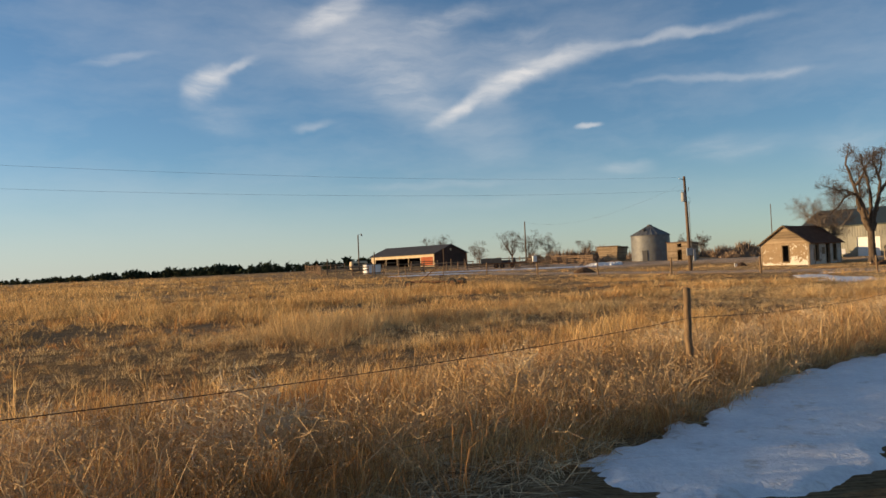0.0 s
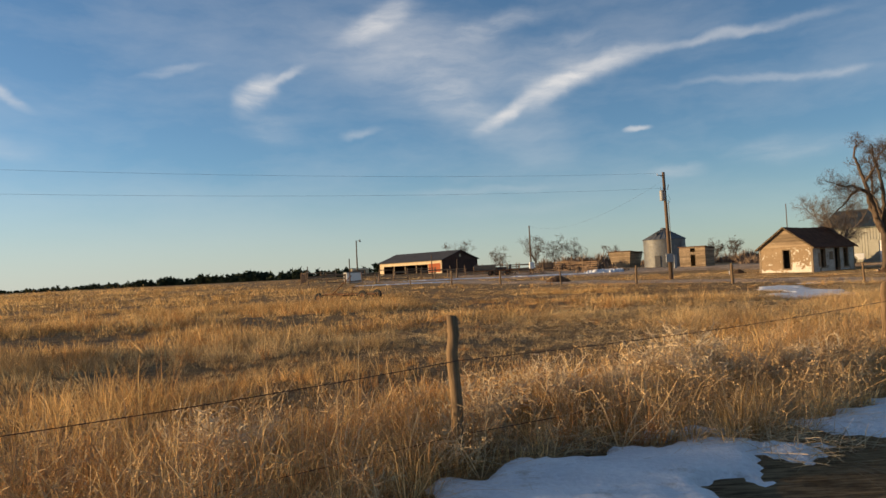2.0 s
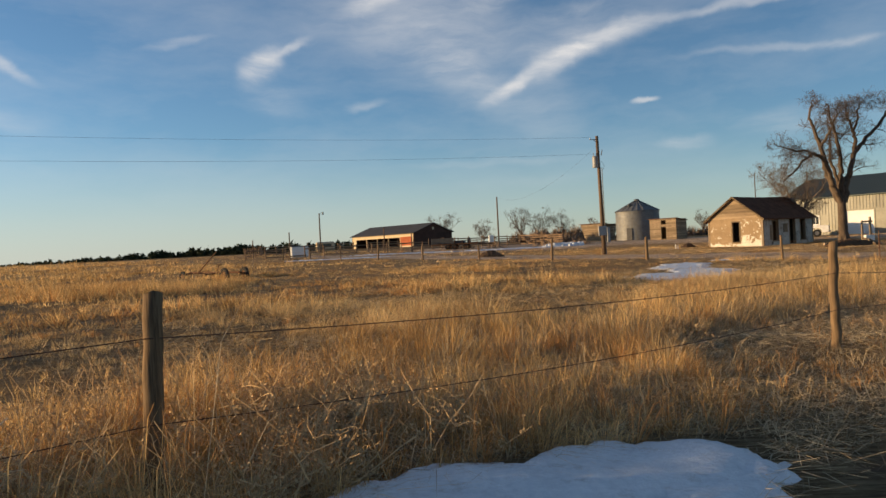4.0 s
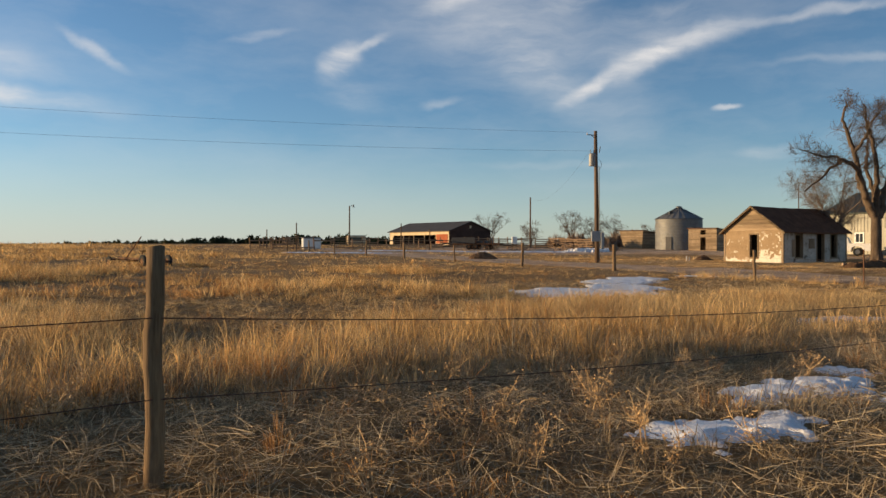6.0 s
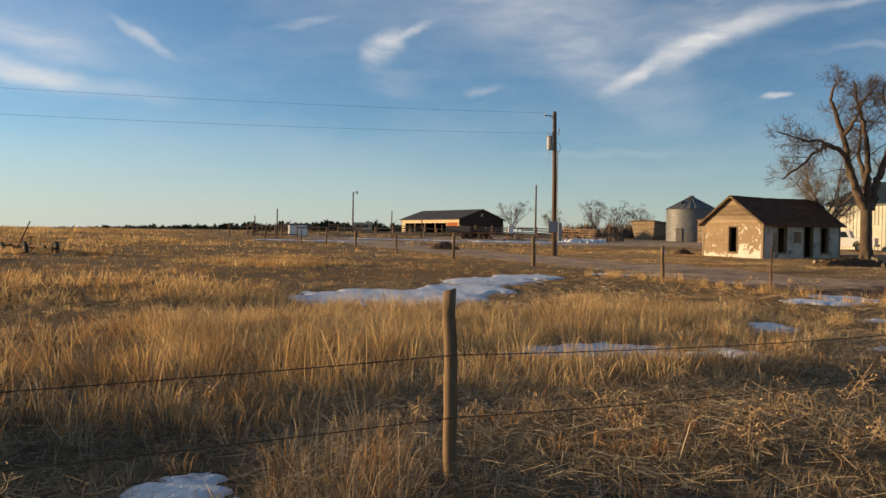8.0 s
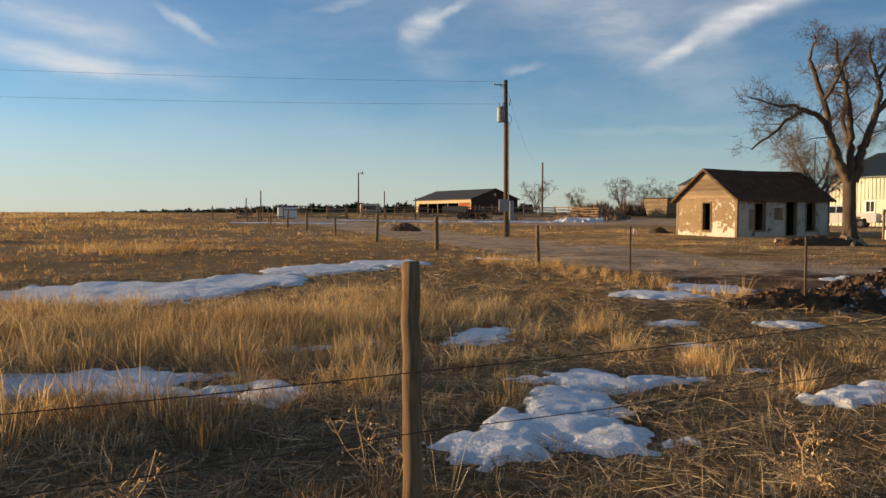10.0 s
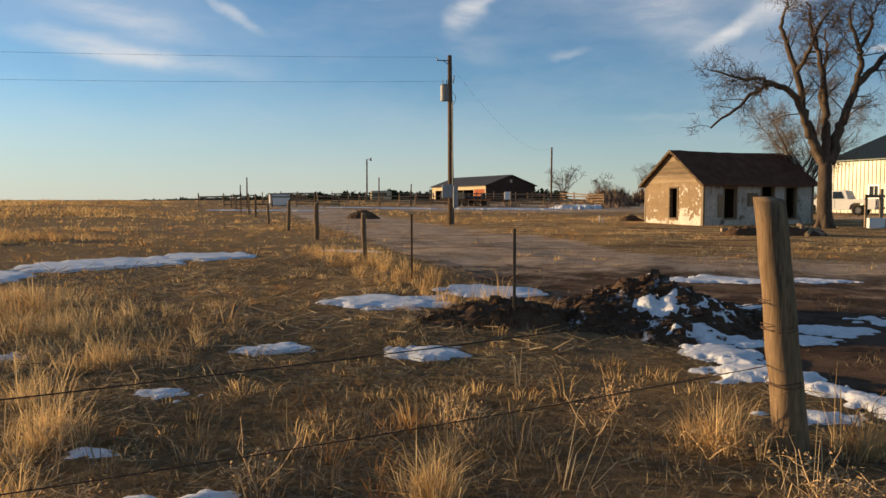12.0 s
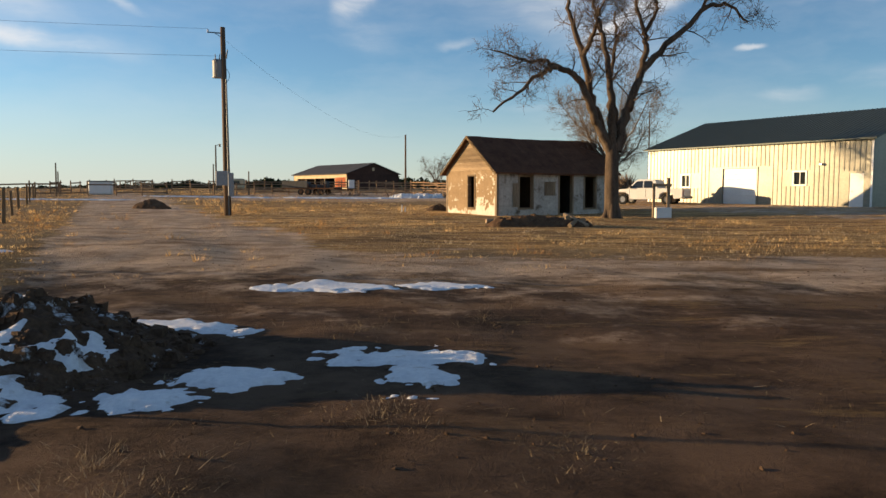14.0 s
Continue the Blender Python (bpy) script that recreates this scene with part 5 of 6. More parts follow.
bare_tree(46.2, 73.5, 8.6, 0.95, 11, "smaller bare grey tree behind the cottonwood", 2, 18, 0.006, mat=PALE_TWIG)
FAR_TREES = [(43.5, 254, 13, 0.6, 21), (50.5, 258, 12.5, 0.7, 22), (58.0, 260, 11, 0.7, 23), (17.0, 262, 13, 0.6, 24), (30.0, 243, 9.0, 0.8, 25), (66.0, 240, 7.5, 0.7, 26), (88.0, 210, 7.0, 0.7, 27), (96.0, 215, 8.0, 0.7, 28)]
for x, y, h, s, seed in FAR_TREES:
    bare_tree(x, y, 1.12 * h, s + 0.15, seed, "distant leafless tree beyond the farmyard", 2, 9, 0.024, 0.16)


def brush_belt(name, spots, mat, label, category, blades, seed, upright=0.7):
    """Low thicket of many short stems and clumps, as one mass."""
    rng = np.random.RandomState(seed)
    vs, fs, n = [], [], 0
    for x, y, r, h in spots:
        k = int(blades * r * h)
        a, d = rng.rand(k) * 6.283, r * np.sqrt(rng.rand(k))
        px, py = x + d * np.cos(a), y + d * np.sin(a)
        crest = h * (1 - (d / r) ** 2 * 0.7)
        z0 = ground(px, py) + crest * rng.rand(k) * (1 - upright)
        top = ground(px, py) + crest * (0.45 + 0.65 * rng.rand(k))
        w = 0.05 * h * (0.5 + rng.rand(k))
        lean = rng.normal(0, 0.16 * h, (k, 2))
        t = rng.rand(k) * 6.283
        A = np.stack([px - w * np.cos(t), py - w * np.sin(t), z0], -1)
        B = np.stack([px + w * np.cos(t), py + w * np.sin(t), z0], -1)
        C = np.stack([px + lean[:, 0], py + lean[:, 1], top], -1)
        vs.append(np.stack([A, B, C], 1).reshape(-1, 3))
        fs.append(np.arange(3 * k).reshape(-1, 3) + n)
        n += 3 * k
    ob = raw(name, np.concatenate(vs), np.concatenate(fs), mat)
    return tagged(ob, label, category, kind="stuff")


rng = np.random.RandomState(70)
belt = [(30 + 3.2 * i + rng.normal(0, 1.5), 160 + rng.normal(0, 6), 2.6, 2.2 + 1.6 * rng.rand()) for i in range(26)]
belt += [(62 + 3.5 * i, 128 + rng.normal(0, 4), 2.8, 1.8 + 1.5 * rng.rand()) for i in range(12)]
belt += [(31 + rng.normal(0, 5), 112 + rng.normal(0, 3), 1.6, 1.0) for i in range(7)]
belt += [(34.0, 128.0, 1.8, 2.3), (36.0, 127.0, 1.5, 1.8)]
brush_belt("thicket", belt, BRUSH, "belt of brown leafless brush behind the yard", "thicket", 55, 71)


def cedar_line():
    """Far windbreak: uneven ragged crowns of small sprays standing close together, with low scrub between them."""
    rng = np.random.RandomState(33)
    vs, fs, n = [], [], 0
    for i in range(1150):
        f = rng.rand() ** 1.15
        x, y = -38 - 300 * f + rng.normal(0, 2), 415 + 130 * f + rng.normal(0, 6)
        if f < 0.12:
            x += 42 * (0.12 - f) / 0.12
        clump = float(lattice(np.array([f * 60]), np.array([0.5]), 1.0, 34)[0])
        h = (5.8 - 3.6 * f) * (0.30 + 0.55 * clump + 0.45 * rng.rand() ** 2)
        if i % 3 == 0:
            h *= 0.5
        k = 56
        up = rng.rand(k) ** 0.8
        a = rng.rand(k) * 6.283
        rad = (h * 0.42 + 0.4) * (1 - up**1.6) ** 0.7 * (0.4 + 0.7 * rng.rand(k)) + 0.1
        c = np.stack([x + rad * np.cos(a), y + rad * np.sin(a), lie(x, y) + up * h], -1)
        s = h * 0.13 * (0.5 + rng.rand(k))[:, None, None]
        vs.append((c[:, None] + rng.normal(0, 1, (k, 3, 3)) * s).reshape(-1, 3))
        fs.append(np.arange(3 * k).reshape(-1, 3) + n)
        n += 3 * k
    ob = raw("treeline", np.concatenate(vs), np.concatenate(fs), CEDAR)
    return tagged(ob, "distant windbreak of dark cedars along the horizon", "trees", kind="stuff")


cedar_line()

# ---- sheds ----
def box_shed(x, y, turn, w, d, h, flare, label, holes, back_drop=0.35):
    """A small board shed under a lean-to roof; its walls may flare outwards towards the eaves."""
    shed = thing("shed", pose(x, y, gz(x, y) - 0.1, 0, 0, turn), label, "shed", "old sheds")
    rng = np.random.RandomState(int(x * 10))

    def side(p0, p1, out, holes=()):
        """Boards, one above another, from corner to corner."""
        p0, p1, out = Vector((*p0, 0)), Vector((*p1, 0)), Vector((*out, 0))
        n = int(h / 0.2)
        length = (p1 - p0).length
        way = (p1 - p0).normalized()
        for i in range(n):
            z0, z1 = h * i / n, h * (i + 1) / n - 0.012
            cuts = [(a, b) for a, b, lo, hi in holes if lo < (z0 + z1) / 2 < hi]
            spans, s = [], 0.0
            for a, b in cuts:
                spans.append((s, a))
                s = b
            spans.append((s, length))
            for a, b in spans:
                if b - a < 0.05:
                    continue
                bm = bmesh.new()
                push0, push1 = out * flare * z0 / h, out * flare * z1 / h
                grow0, grow1 = flare * z0 / h, flare * z1 / h
                a0, a1 = (a - grow0, a - grow1) if a == 0 else (a, a)
                b0, b1 = (b + grow0, b + grow1) if b == length else (b, b)
                q = [p0 + way * a0 + push0, p0 + way * b0 + push0, p0 + way * b1 + push1, p0 + way * a1 + push1]
                zz = (z0, z0, z1, z1)
                front = [bm.verts.new((v.x, v.y, z)) for v, z in zip(q, zz)]
                back = [bm.verts.new((v.x - out.x * 0.04, v.y - out.y * 0.04, z)) for v, z in zip(q, zz)]
                bm.faces.new(front), bm.faces.new(back[::-1])
                for k in range(4):
                    bm.faces.new((front[k], back[k], back[(k + 1) % 4], front[(k + 1) % 4]))
                bmesh.ops.recalc_face_normals(bm, faces=bm.faces)
                part("board", bm, SIDING if rng.rand() > 0.25 else OLD_WOOD, shed)

    side((0, 0), (w, 0), (0, -1), holes)
    side((w, 0), (w, d), (1, 0))
    side((0, d), (0, 0), (-1, 0))
    part("back_wall", boxes(((0.05, d - 0.05, 0), (w - 0.05, d, h - back_drop))), OLD_WOOD, shed)
    bm = bmesh.new()
    f = flare + 0.2
    m = Matrix.Translation((0, 0, h + 0.02)) @ Matrix.Rotation(-math.atan2(back_drop, d), 4, "X")
    box(bm, (-f, -f, 0), (w + f, d + f, 0.08), 0, m)
    part("roof", bm, SHINGLE, shed, "flat tar-paper roof")
    part("floor", boxes(((0.06, 0.06, -0.1), (w - 0.06, d - 0.06, 0.08))), DARK, shed)


box_shed(41.4, 144.6, -42, 3.6, 4.4, 3.1, 0.55, "flared corn crib of bare boards beside the grain bin", [])
box_shed(47.2, 123.4, -42, 4.4, 4.0, 3.35, 0.0, "square board shed with a dark doorway", [(1.9, 2.7, 0.1, 2.1), (1.9, 2.7, 2.45, 3.2)])

# ---- poles in the yard ----
def plain_pole(x, y, top, r, label, lamp=False):
    p = thing("pole" if not lamp else "yard_lamp", pose(x, y, gz(x, y)), label, "pole" if not lamp else "lamp post", "yard poles")
    part("shaft", rods(((0, 0, -0.4), (0.02, 0.03, top - gz(x, y)), r, r * 0.75)), POLE_WOOD, p)
    if lamp:
        h = top - gz(x, y)
        part("arm", rods(((0, 0, h - 0.15), (0.75, 0, h + 0.15), 0.035)), RIM, p)
        bm = rods(((0.75, 0, h + 0.18), (0.75, 0, h - 0.05), 0.16, 0.12), ((0.75, 0, h - 0.05), (0.75, 0, h - 0.3), 0.12, 0.24), sides=12)
        part("lamp_head", bm, GALVANISED, p, "unlit yard light head")
    return p


plain_pole(24.65, 139.4, 10.0, 0.16, "tall dark bare pole in the yard")
plain_pole(52.9, 97.7, 8.8, 0.07, "thin tall mast behind the house")
plain_pole(-8.7, 149.2, 9.25, 0.15, "yard light on a tall dark pole", lamp=True)
for x, y, h in ((-5.6, 100.0, 3.4), (5.6, 113.0, 3.6), (9.5, 114.0, 2.8), (-13.0, 112.0, 2.6)):
    plain_pole(x, y, gz(x, y) + h, 0.09, "tall gatepost of the old corral")

# ---- corral ----
def rail_fence(line, rails, height, seed, label, gone=0.08):
    corral = thing("corral_fence", pose(0, 0, 0), label, "fence", "corral fences")
    rng = np.random.RandomState(seed)
    for (x0, y0), (x1, y1) in zip(line, line[1:]):
        length = math.hypot(x1 - x0, y1 - y0)
        n = max(1, round(length / 2.6))
        pts = [(x0 + (x1 - x0) * i / n, y0 + (y1 - y0) * i / n) for i in range(n + 1)]
        for x, y in pts[:-1]:
            z = gz(x, y)
            part("post", rods(((x, y, z - 0.2), (x + rng.normal(0, 0.05), y, z + height + 0.2 * rng.rand()), 0.085, 0.075), sides=7), RAIL_WOOD, corral)
        for p, q in zip(pts, pts[1:]):
            for k in range(rails):
                if rng.rand() < gone:
                    continue
                up = height * (k + 0.7) / (rails + 0.1)
                a = Vector((*p, gz(*p) + up + rng.normal(0, 0.04)))
                b = Vector((*q, gz(*q) + up + rng.normal(0, 0.04)))
                way = (b - a)
                bm = bmesh.new()
                m = Matrix.Translation((a + b) / 2) @ way.to_track_quat("X", "Z").to_matrix().to_4x4()
                box(bm, (-way.length / 2 - 0.06, -0.12, -0.075), (way.length / 2 + 0.06, -0.085, 0.075), 0, m)
                part("rail", bm, RAIL_WOOD, corral)


rail_fence([(-11, 99), (-2, 105), (8, 114), (14, 122)], 3, 1.4, 81, "weathered board corral fence with missing rails", 0.45)
rail_fence([(14, 122), (27, 128), (33, 122)], 5, 1.7, 82, "dark board corral fence in front of the barn")
rail_fence([(-16, 130), (4, 136), (20, 140)], 4, 1.6, 83, "board corral fence across the back yard", 0.3)
rail_fence([(-14, 112), (-16, 130), (-20, 150)], 3, 1.4, 84, "board fence along the far side of the corral", 0.5)
rail_fence([(19.2, 139), (24.2, 138.6)], 2, 1.7, 85, "short two-rail board fence beside the barn")

# ---- yard clutter ----
tank = thing("stock_tank", pose(-6.0, 109.0, gz(-6, 109), 0, 0, 20), "white rectangular water tank on the corral edge", "tank")
part("shell", boxes(((-1.2, -0.8, 0.0), (1.2, 0.8, 1.5)), bevel=0.12), WHITE, tank)
part("rim", boxes(((-1.25, -0.85, 1.44), (1.25, 0.85, 1.56)), bevel=0.03), GALVANISED, tank)
camper = thing("camper_shell", pose(-9.0, 158.0, gz(-9, 158), 0, 0, 10), "cream old camper shell standing among dry weeds", "camper")
part("body", boxes(((-1.9, -1.0, 0.1), (1.9, 1.0, 1.9)), bevel=0.25), CREAM, camper)
part("window", boxes(((-1.3, -1.012, 0.9), (1.2, -1.003, 1.5))), GLASS, camper)


def wheel(parent, x, y, z, r, w, rim=RIM):
    """A tyre with its rim, turning about the y axis."""
    bm = bmesh.new()
    prof = [(r * 0.55, -w / 2), (r * 0.88, -w / 2), (r, -w * 0.32), (r, w * 0.32), (r * 0.88, w / 2), (r * 0.55, w / 2)]
    n = 24
    rings = [[bm.verts.new((x + p * math.cos(6.2832 * k / n), y + q, z + p * math.sin(6.2832 * k / n))) for p, q in prof] for k in range(n)]
    for k in range(n):
        a, b = rings[k], rings[(k + 1) % n]
        for j in range(len(prof)):
            j2 = (j + 1) % len(prof)
            bm.faces.new((a[j], b[j], b[j2], a[j2]))
    bmesh.ops.recalc_face_normals(bm, faces=bm.faces)
    tyre = part("wheel", bm, TYRE, parent)
    part("rim", rods(((x, y - w * 0.36, z), (x, y + w * 0.36, z), r * 0.56), ((x, y - w * 0.44, z), (x, y + w * 0.44, z), r * 0.2), sides=16), rim, tyre)
    return tyre


def pickup():
    """An older extended-cab pickup; its nose points along -x."""
    car = thing("pickup_truck", pose(50.0, 81.3, gz(50, 81.3), 0, 0, -30), "white extended-cab pickup truck parked in the yard", "car")
    lower = [(-2.62, 0.42), (-2.66, 0.62), (-2.62, 0.86), (-2.5, 0.98), (-1.25, 1.10), (-1.1, 1.12), (0.95, 1.12), (0.95, 1.12), (2.6, 1.12), (2.66, 1.05), (2.66, 0.58), (2.6, 0.46),
             (2.05, 0.42), (1.98, 0.72), (1.75, 0.86), (1.35, 0.86), (1.12, 0.72), (1.05, 0.4), (-1.05, 0.36), (-1.12, 0.70), (-1.35, 0.86), (-1.78, 0.86), (-2.0, 0.7), (-2.08, 0.42)]
    lower = [p for i, p in enumerate(lower) if i == 0 or p != lower[i - 1]]
    body = part("body", prism(lower, -0.92, 0.92, 0.03), WHITE, car)
    cab = [(-1.2, 1.08), (-0.62, 1.68), (-0.45, 1.74), (0.55, 1.75), (0.78, 1.68), (0.98, 1.10)]
    bm = prism(cab, -0.80, 0.80, 0.035)
    for v in bm.verts:
        v.co.y *= 1.12 - 0.13 * (v.co.z - 1.08) / 0.66
    part("cab", bm, WHITE, car)
    for s in (-1, 1):
        y = s * 0.86
        m = Matrix.Identity(4)
        for k, poly in enumerate(([(-0.98, 1.16), (-0.55, 1.62), (-0.12, 1.64), (-0.12, 1.16)], [(-0.04, 1.16), (-0.04, 1.64), (0.5, 1.64), (0.72, 1.16)])):
            bm = prism(poly, 0, 0.012)
            for v in bm.verts:
                v.co.y = s * (0.9 * (1.0 - 0.13 * (v.co.z - 1.08) / 0.66) + 0.004 + v.co.y)
            part("window", bm, GLASS, car)
        part("mirror", boxes(((-0.98, s * 0.98 - 0.1, 1.12), (-0.86, s * 0.98 + 0.1, 1.32)), bevel=0.02), BLACK_STEEL, car)
        part("headlight", boxes(((-2.675, s * 0.66 - 0.16, 0.72), (-2.6, s * 0.66 + 0.16, 0.9)), bevel=0.02), GLASS, car)
        part("taillight", boxes(((2.64, s * 0.82 - 0.07, 0.68), (2.675, s * 0.82 + 0.07, 1.02)), bevel=0.01), BARN_RED, car)
        part("door_line", boxes(((-1.05, s * 0.922 - 0.004, 0.5), (-1.035, s * 0.922 + 0.004, 1.08)), ((0.1, s * 0.922 - 0.004, 0.5), (0.115, s * 0.922 + 0.004, 1.08))), BLACK_STEEL, car)
        for x in (-1.56, 1.55):
            wheel(car, x, s * 0.80, 0.37, 0.37, 0.24)
    part("windscreen", prism([(-1.19, 1.13), (-0.66, 1.66), (-0.645, 1.65), (-1.16, 1.12)], -0.7, 0.7), GLASS, car)
    part("bed_liner", boxes(((1.0, -0.8, 1.1), (2.56, 0.8, 1.125))), BLACK_STEEL, car)
    part("bumper", boxes(((-2.78, -0.9, 0.42), (-2.6, 0.9, 0.62)), bevel=0.03), RIM, car)
    part("bumper", boxes(((2.6, -0.9, 0.42), (2.8, 0.9, 0.6)), bevel=0.03), RIM, car)
    part("grille", boxes(((-2.68, -0.45, 0.66), (-2.63, 0.45, 0.9)), bevel=0.01), BLACK_STEEL, car)


pickup()


def trailer():
    tr = thing("flatbed_trailer", pose(16.4, 118.0, gz(16.4, 118), 0, 0, -14), "dark flatbed trailer loaded with old gear beside the corral", "trailer")
    part("deck", boxes(((-3.9, -1.1, 0.72), (3.2, 1.1, 0.88)), bevel=0.02), RUST, tr)
    for i in range(7):
        part("stake", boxes(((-3.8 + 1.15 * i, -1.13, 0.88), (-3.72 + 1.15 * i, -1.06, 1.35))), RUST, tr)
    part("tongue", rods(((3.2, -0.8, 0.75), (5.4, 0, 0.55), 0.06), ((3.2, 0.8, 0.75), (5.4, 0, 0.55), 0.06)), RUST, tr)
    part("side_board", boxes(((-3.9, -1.15, 0.9), (-0.4, -1.1, 1.75)), bevel=0.01), BLACK_STEEL, tr)
    part("load", boxes(((-3.7, -0.9, 0.89), (-1.0, 0.9, 1.6)), ((-0.8, -0.7, 0.89), (1.1, 0.6, 1.25)), ((1.5, -0.4, 0.89), (1.9, 0.3, 1.7)), bevel=0.06), BLACK_STEEL, tr, "dark crates")
    for x in (-1.4, -0.4, 1.3):
        for s in (-1, 1):
            wheel(tr, x, s * 0.98, 0.38, 0.38, 0.22, RUST)
    return tr


trailer()
post = thing("white_cabinet", pose(21.31, 116.5, gz(21.31, 116.5), 0, 0, 10), "small white cabinet on two legs in the yard", "cabinet")
part("case", boxes(((-0.35, -0.2, 0.9), (0.35, 0.2, 1.9)), bevel=0.03), WHITE, post)
for x in (-0.28, 0.28):
    part("leg", boxes(((x - 0.05, -0.05, -0.1), (x + 0.05, 0.05, 0.9))), RUST, post)

hydrant = thing("well_frame", pose(47.9, 66.3, gz(47.9, 66.3), 0, 0, 5), "post frame with a crossbar over a white well box", "frame")
part("post", boxes(((-0.42, -0.06, -0.2), (-0.3, 0.06, 1.72)), bevel=0.01), OLD_WOOD, hydrant)
part("post", boxes(((0.3, -0.07, -0.2), (0.44, 0.07, 2.0)), bevel=0.01), OLD_WOOD, hydrant)
part("crossbar", boxes(((-0.46, -0.14, 1.55), (0.5, -0.075, 1.7)), bevel=0.01), OLD_WOOD, hydrant)
part("box", boxes(((-0.36, -0.45, -0.05), (0.42, -0.12, 0.52)), bevel=0.02), WHITE, hydrant, "white painted box")
for x in (33.9, 34.1):
    tagged(part("stake", boxes(((x, 71.86, gz(x, 71.9) - 0.1), (x + 0.07, 71.93, gz(x, 71.9) + 0.42 - (x > 34) * 0.1)), bevel=0.008), WHITE), "short white marker stake standing in the grass", "stake", "marker stakes")


def implement():
    """An old wheeled hay implement left in the field."""
    im = thing("farm_implement", pose(-1.0, 50.3, gz(-1, 50.3) - 0.2, 0, 0, -38), "rusty wheeled farm implement abandoned in the tall grass", "implement")
    part("frame", rods(((-2.4, 0, 0.55), (2.3, 0.1, 0.5), 0.07), ((-2.2, -0.6, 0.5), (-2.2, 0.6, 0.5), 0.05), ((0.0, -0.7, 0.45), (0.0, 0.7, 0.45), 0.05)), RUST, im)
    part("lift_pole", rods(((-1.6, 0, 0.5), (0.3, 0.0, 1.75), 0.045, 0.03)), RUST, im)
    part("seat_pan", rods(((0.5, 0, 0.95), (0.5, 0, 1.0), 0.14, 0.2)), RUST, im)
    part("seat_stem", rods(((0.2, 0, 0.5), (0.5, 0, 0.96), 0.025)), RUST, im)
    for s in (-0.7, 0.7):
        wheel(im, 1.9, s, 0.38, 0.4, 0.16, RUST)
    wheel(im, -2.2, -0.65, 0.33, 0.35, 0.12, RUST)
    for i in range(8):
        part("tine", rods(((-1.8 + 0.45 * i, -0.1, 0.5), (-1.9 + 0.45 * i, -0.5, 0.05), 0.018)), RUST, im)


implement()


# ---- dirt mound and rubble ----
LUMP = np.array([(-0.8, -0.6, -0.5), (0.7, -0.8, -0.5), (0.9, 0.6, -0.5), (-0.6, 0.8, -0.5), (-0.6, -0.5, 0.5), (0.5, -0.5, 0.6), (0.6, 0.5, 0.5), (-0.5, 0.6, 0.6)])
LUMP_FACES = np.array([(4, 5, 6), (4, 6, 7), (0, 1, 5), (0, 5, 4), (1, 2, 6), (1, 6, 5), (2, 3, 7), (2, 7, 6), (3, 0, 4), (3, 4, 7)])


def heap(name, form, label, mat=CLOD, lumps=0):
    """A heap of clods: a domed mass broken up by lumps at three scales."""
    n = 150
    px, py, a, b, turn = form[:5]
    g = np.linspace(-1.15, 1.15, n)
    X, Y = np.meshgrid(g, g)
    c, s = math.cos(radians(turn)), math.sin(radians(turn))
    wx, wy = px + a * X * c - b * Y * s, py + a * X * s + b * Y * c
    r, z = heap_form(wx, wy, *form)
    ids = np.arange(n * n).reshape(n, n)
    quads = np.stack([ids[:-1, :-1], ids[:-1, 1:], ids[1:, 1:], ids[1:, :-1]], -1).reshape(-1, 4)
    f = quads[(r.ravel()[quads] < 1.02).any(1)]
    verts = np.stack([wx, wy, z], -1).reshape(-1, 3)
    f = np.concatenate([f[:, (0, 1, 2)], f[:, (0, 2, 3)]])
    if lumps:
        rng = np.random.RandomState(form[6] + 9)
        at = verts[rng.choice(np.flatnonzero(r.ravel() < 1.12), lumps)]
        size = 0.02 + 0.09 * rng.rand(lumps) ** 3
        lump_v = at[:, None] + LUMP[None] * (1 + rng.normal(0, 0.25, (lumps, 8, 3))) * size[:, None, None]
        f = np.concatenate([f, (LUMP_FACES[None] + len(verts) + 8 * np.arange(lumps)[:, None, None]).reshape(-1, 3)])
        verts = np.concatenate([verts, lump_v.reshape(-1, 3)])
    return tagged(raw(name, verts, f, mat, smooth=False), label, "dirt pile", kind="stuff")


heap("dirt_mound", MOUND, "heap of wet dirt clods with snow clinging to it", mat=SNOWY, lumps=1100)
heap("dirt_mound", (34.0, 33.7, 1.3, 0.8, 20, 0.20, 310, 1.0, 0.85), "low spill of dirt beside the heap", lumps=450)
heap("dirt_mound", (17.5, 73.8, 1.3, 0.8, 0, 0.5, 320, 1.0, 0.85), "small brown earth heap beside the drive")
heap("dirt_mound", (41.4, 57.2, 2.3, 0.7, 4, 0.38, 330, 1.4, 0.85), "low rubble heap of earth and rotten boards near the house")
heap("dirt_mound", (36.0, 74.3, 1.0, 0.6, 20, 0.4, 340, 1.0, 0.85), "brown earth heap by the house corner")
rng = np.random.RandomState(9)
for i in range(9):
    x, y = 39.6 + 4.0 * rng.rand(), 56.7 + 1.1 * rng.rand()
    z, a = gz(x, y) + 0.12 + 0.12 * rng.rand(), rng.rand() * 3.1
    ln = 0.4 + 0.7 * rng.rand()
    d = Vector((math.cos(a), math.sin(a), rng.normal(0, 0.25))) * ln / 2
    tagged(part("log", rods((Vector((x, y, z)) - d, Vector((x, y, z)) + d, 0.07 + 0.07 * rng.rand()), sides=9), (OLD_WOOD, CLOD, SIDING)[i % 3]), "short broken log lying on the rubble heap", "log", "broken logs")


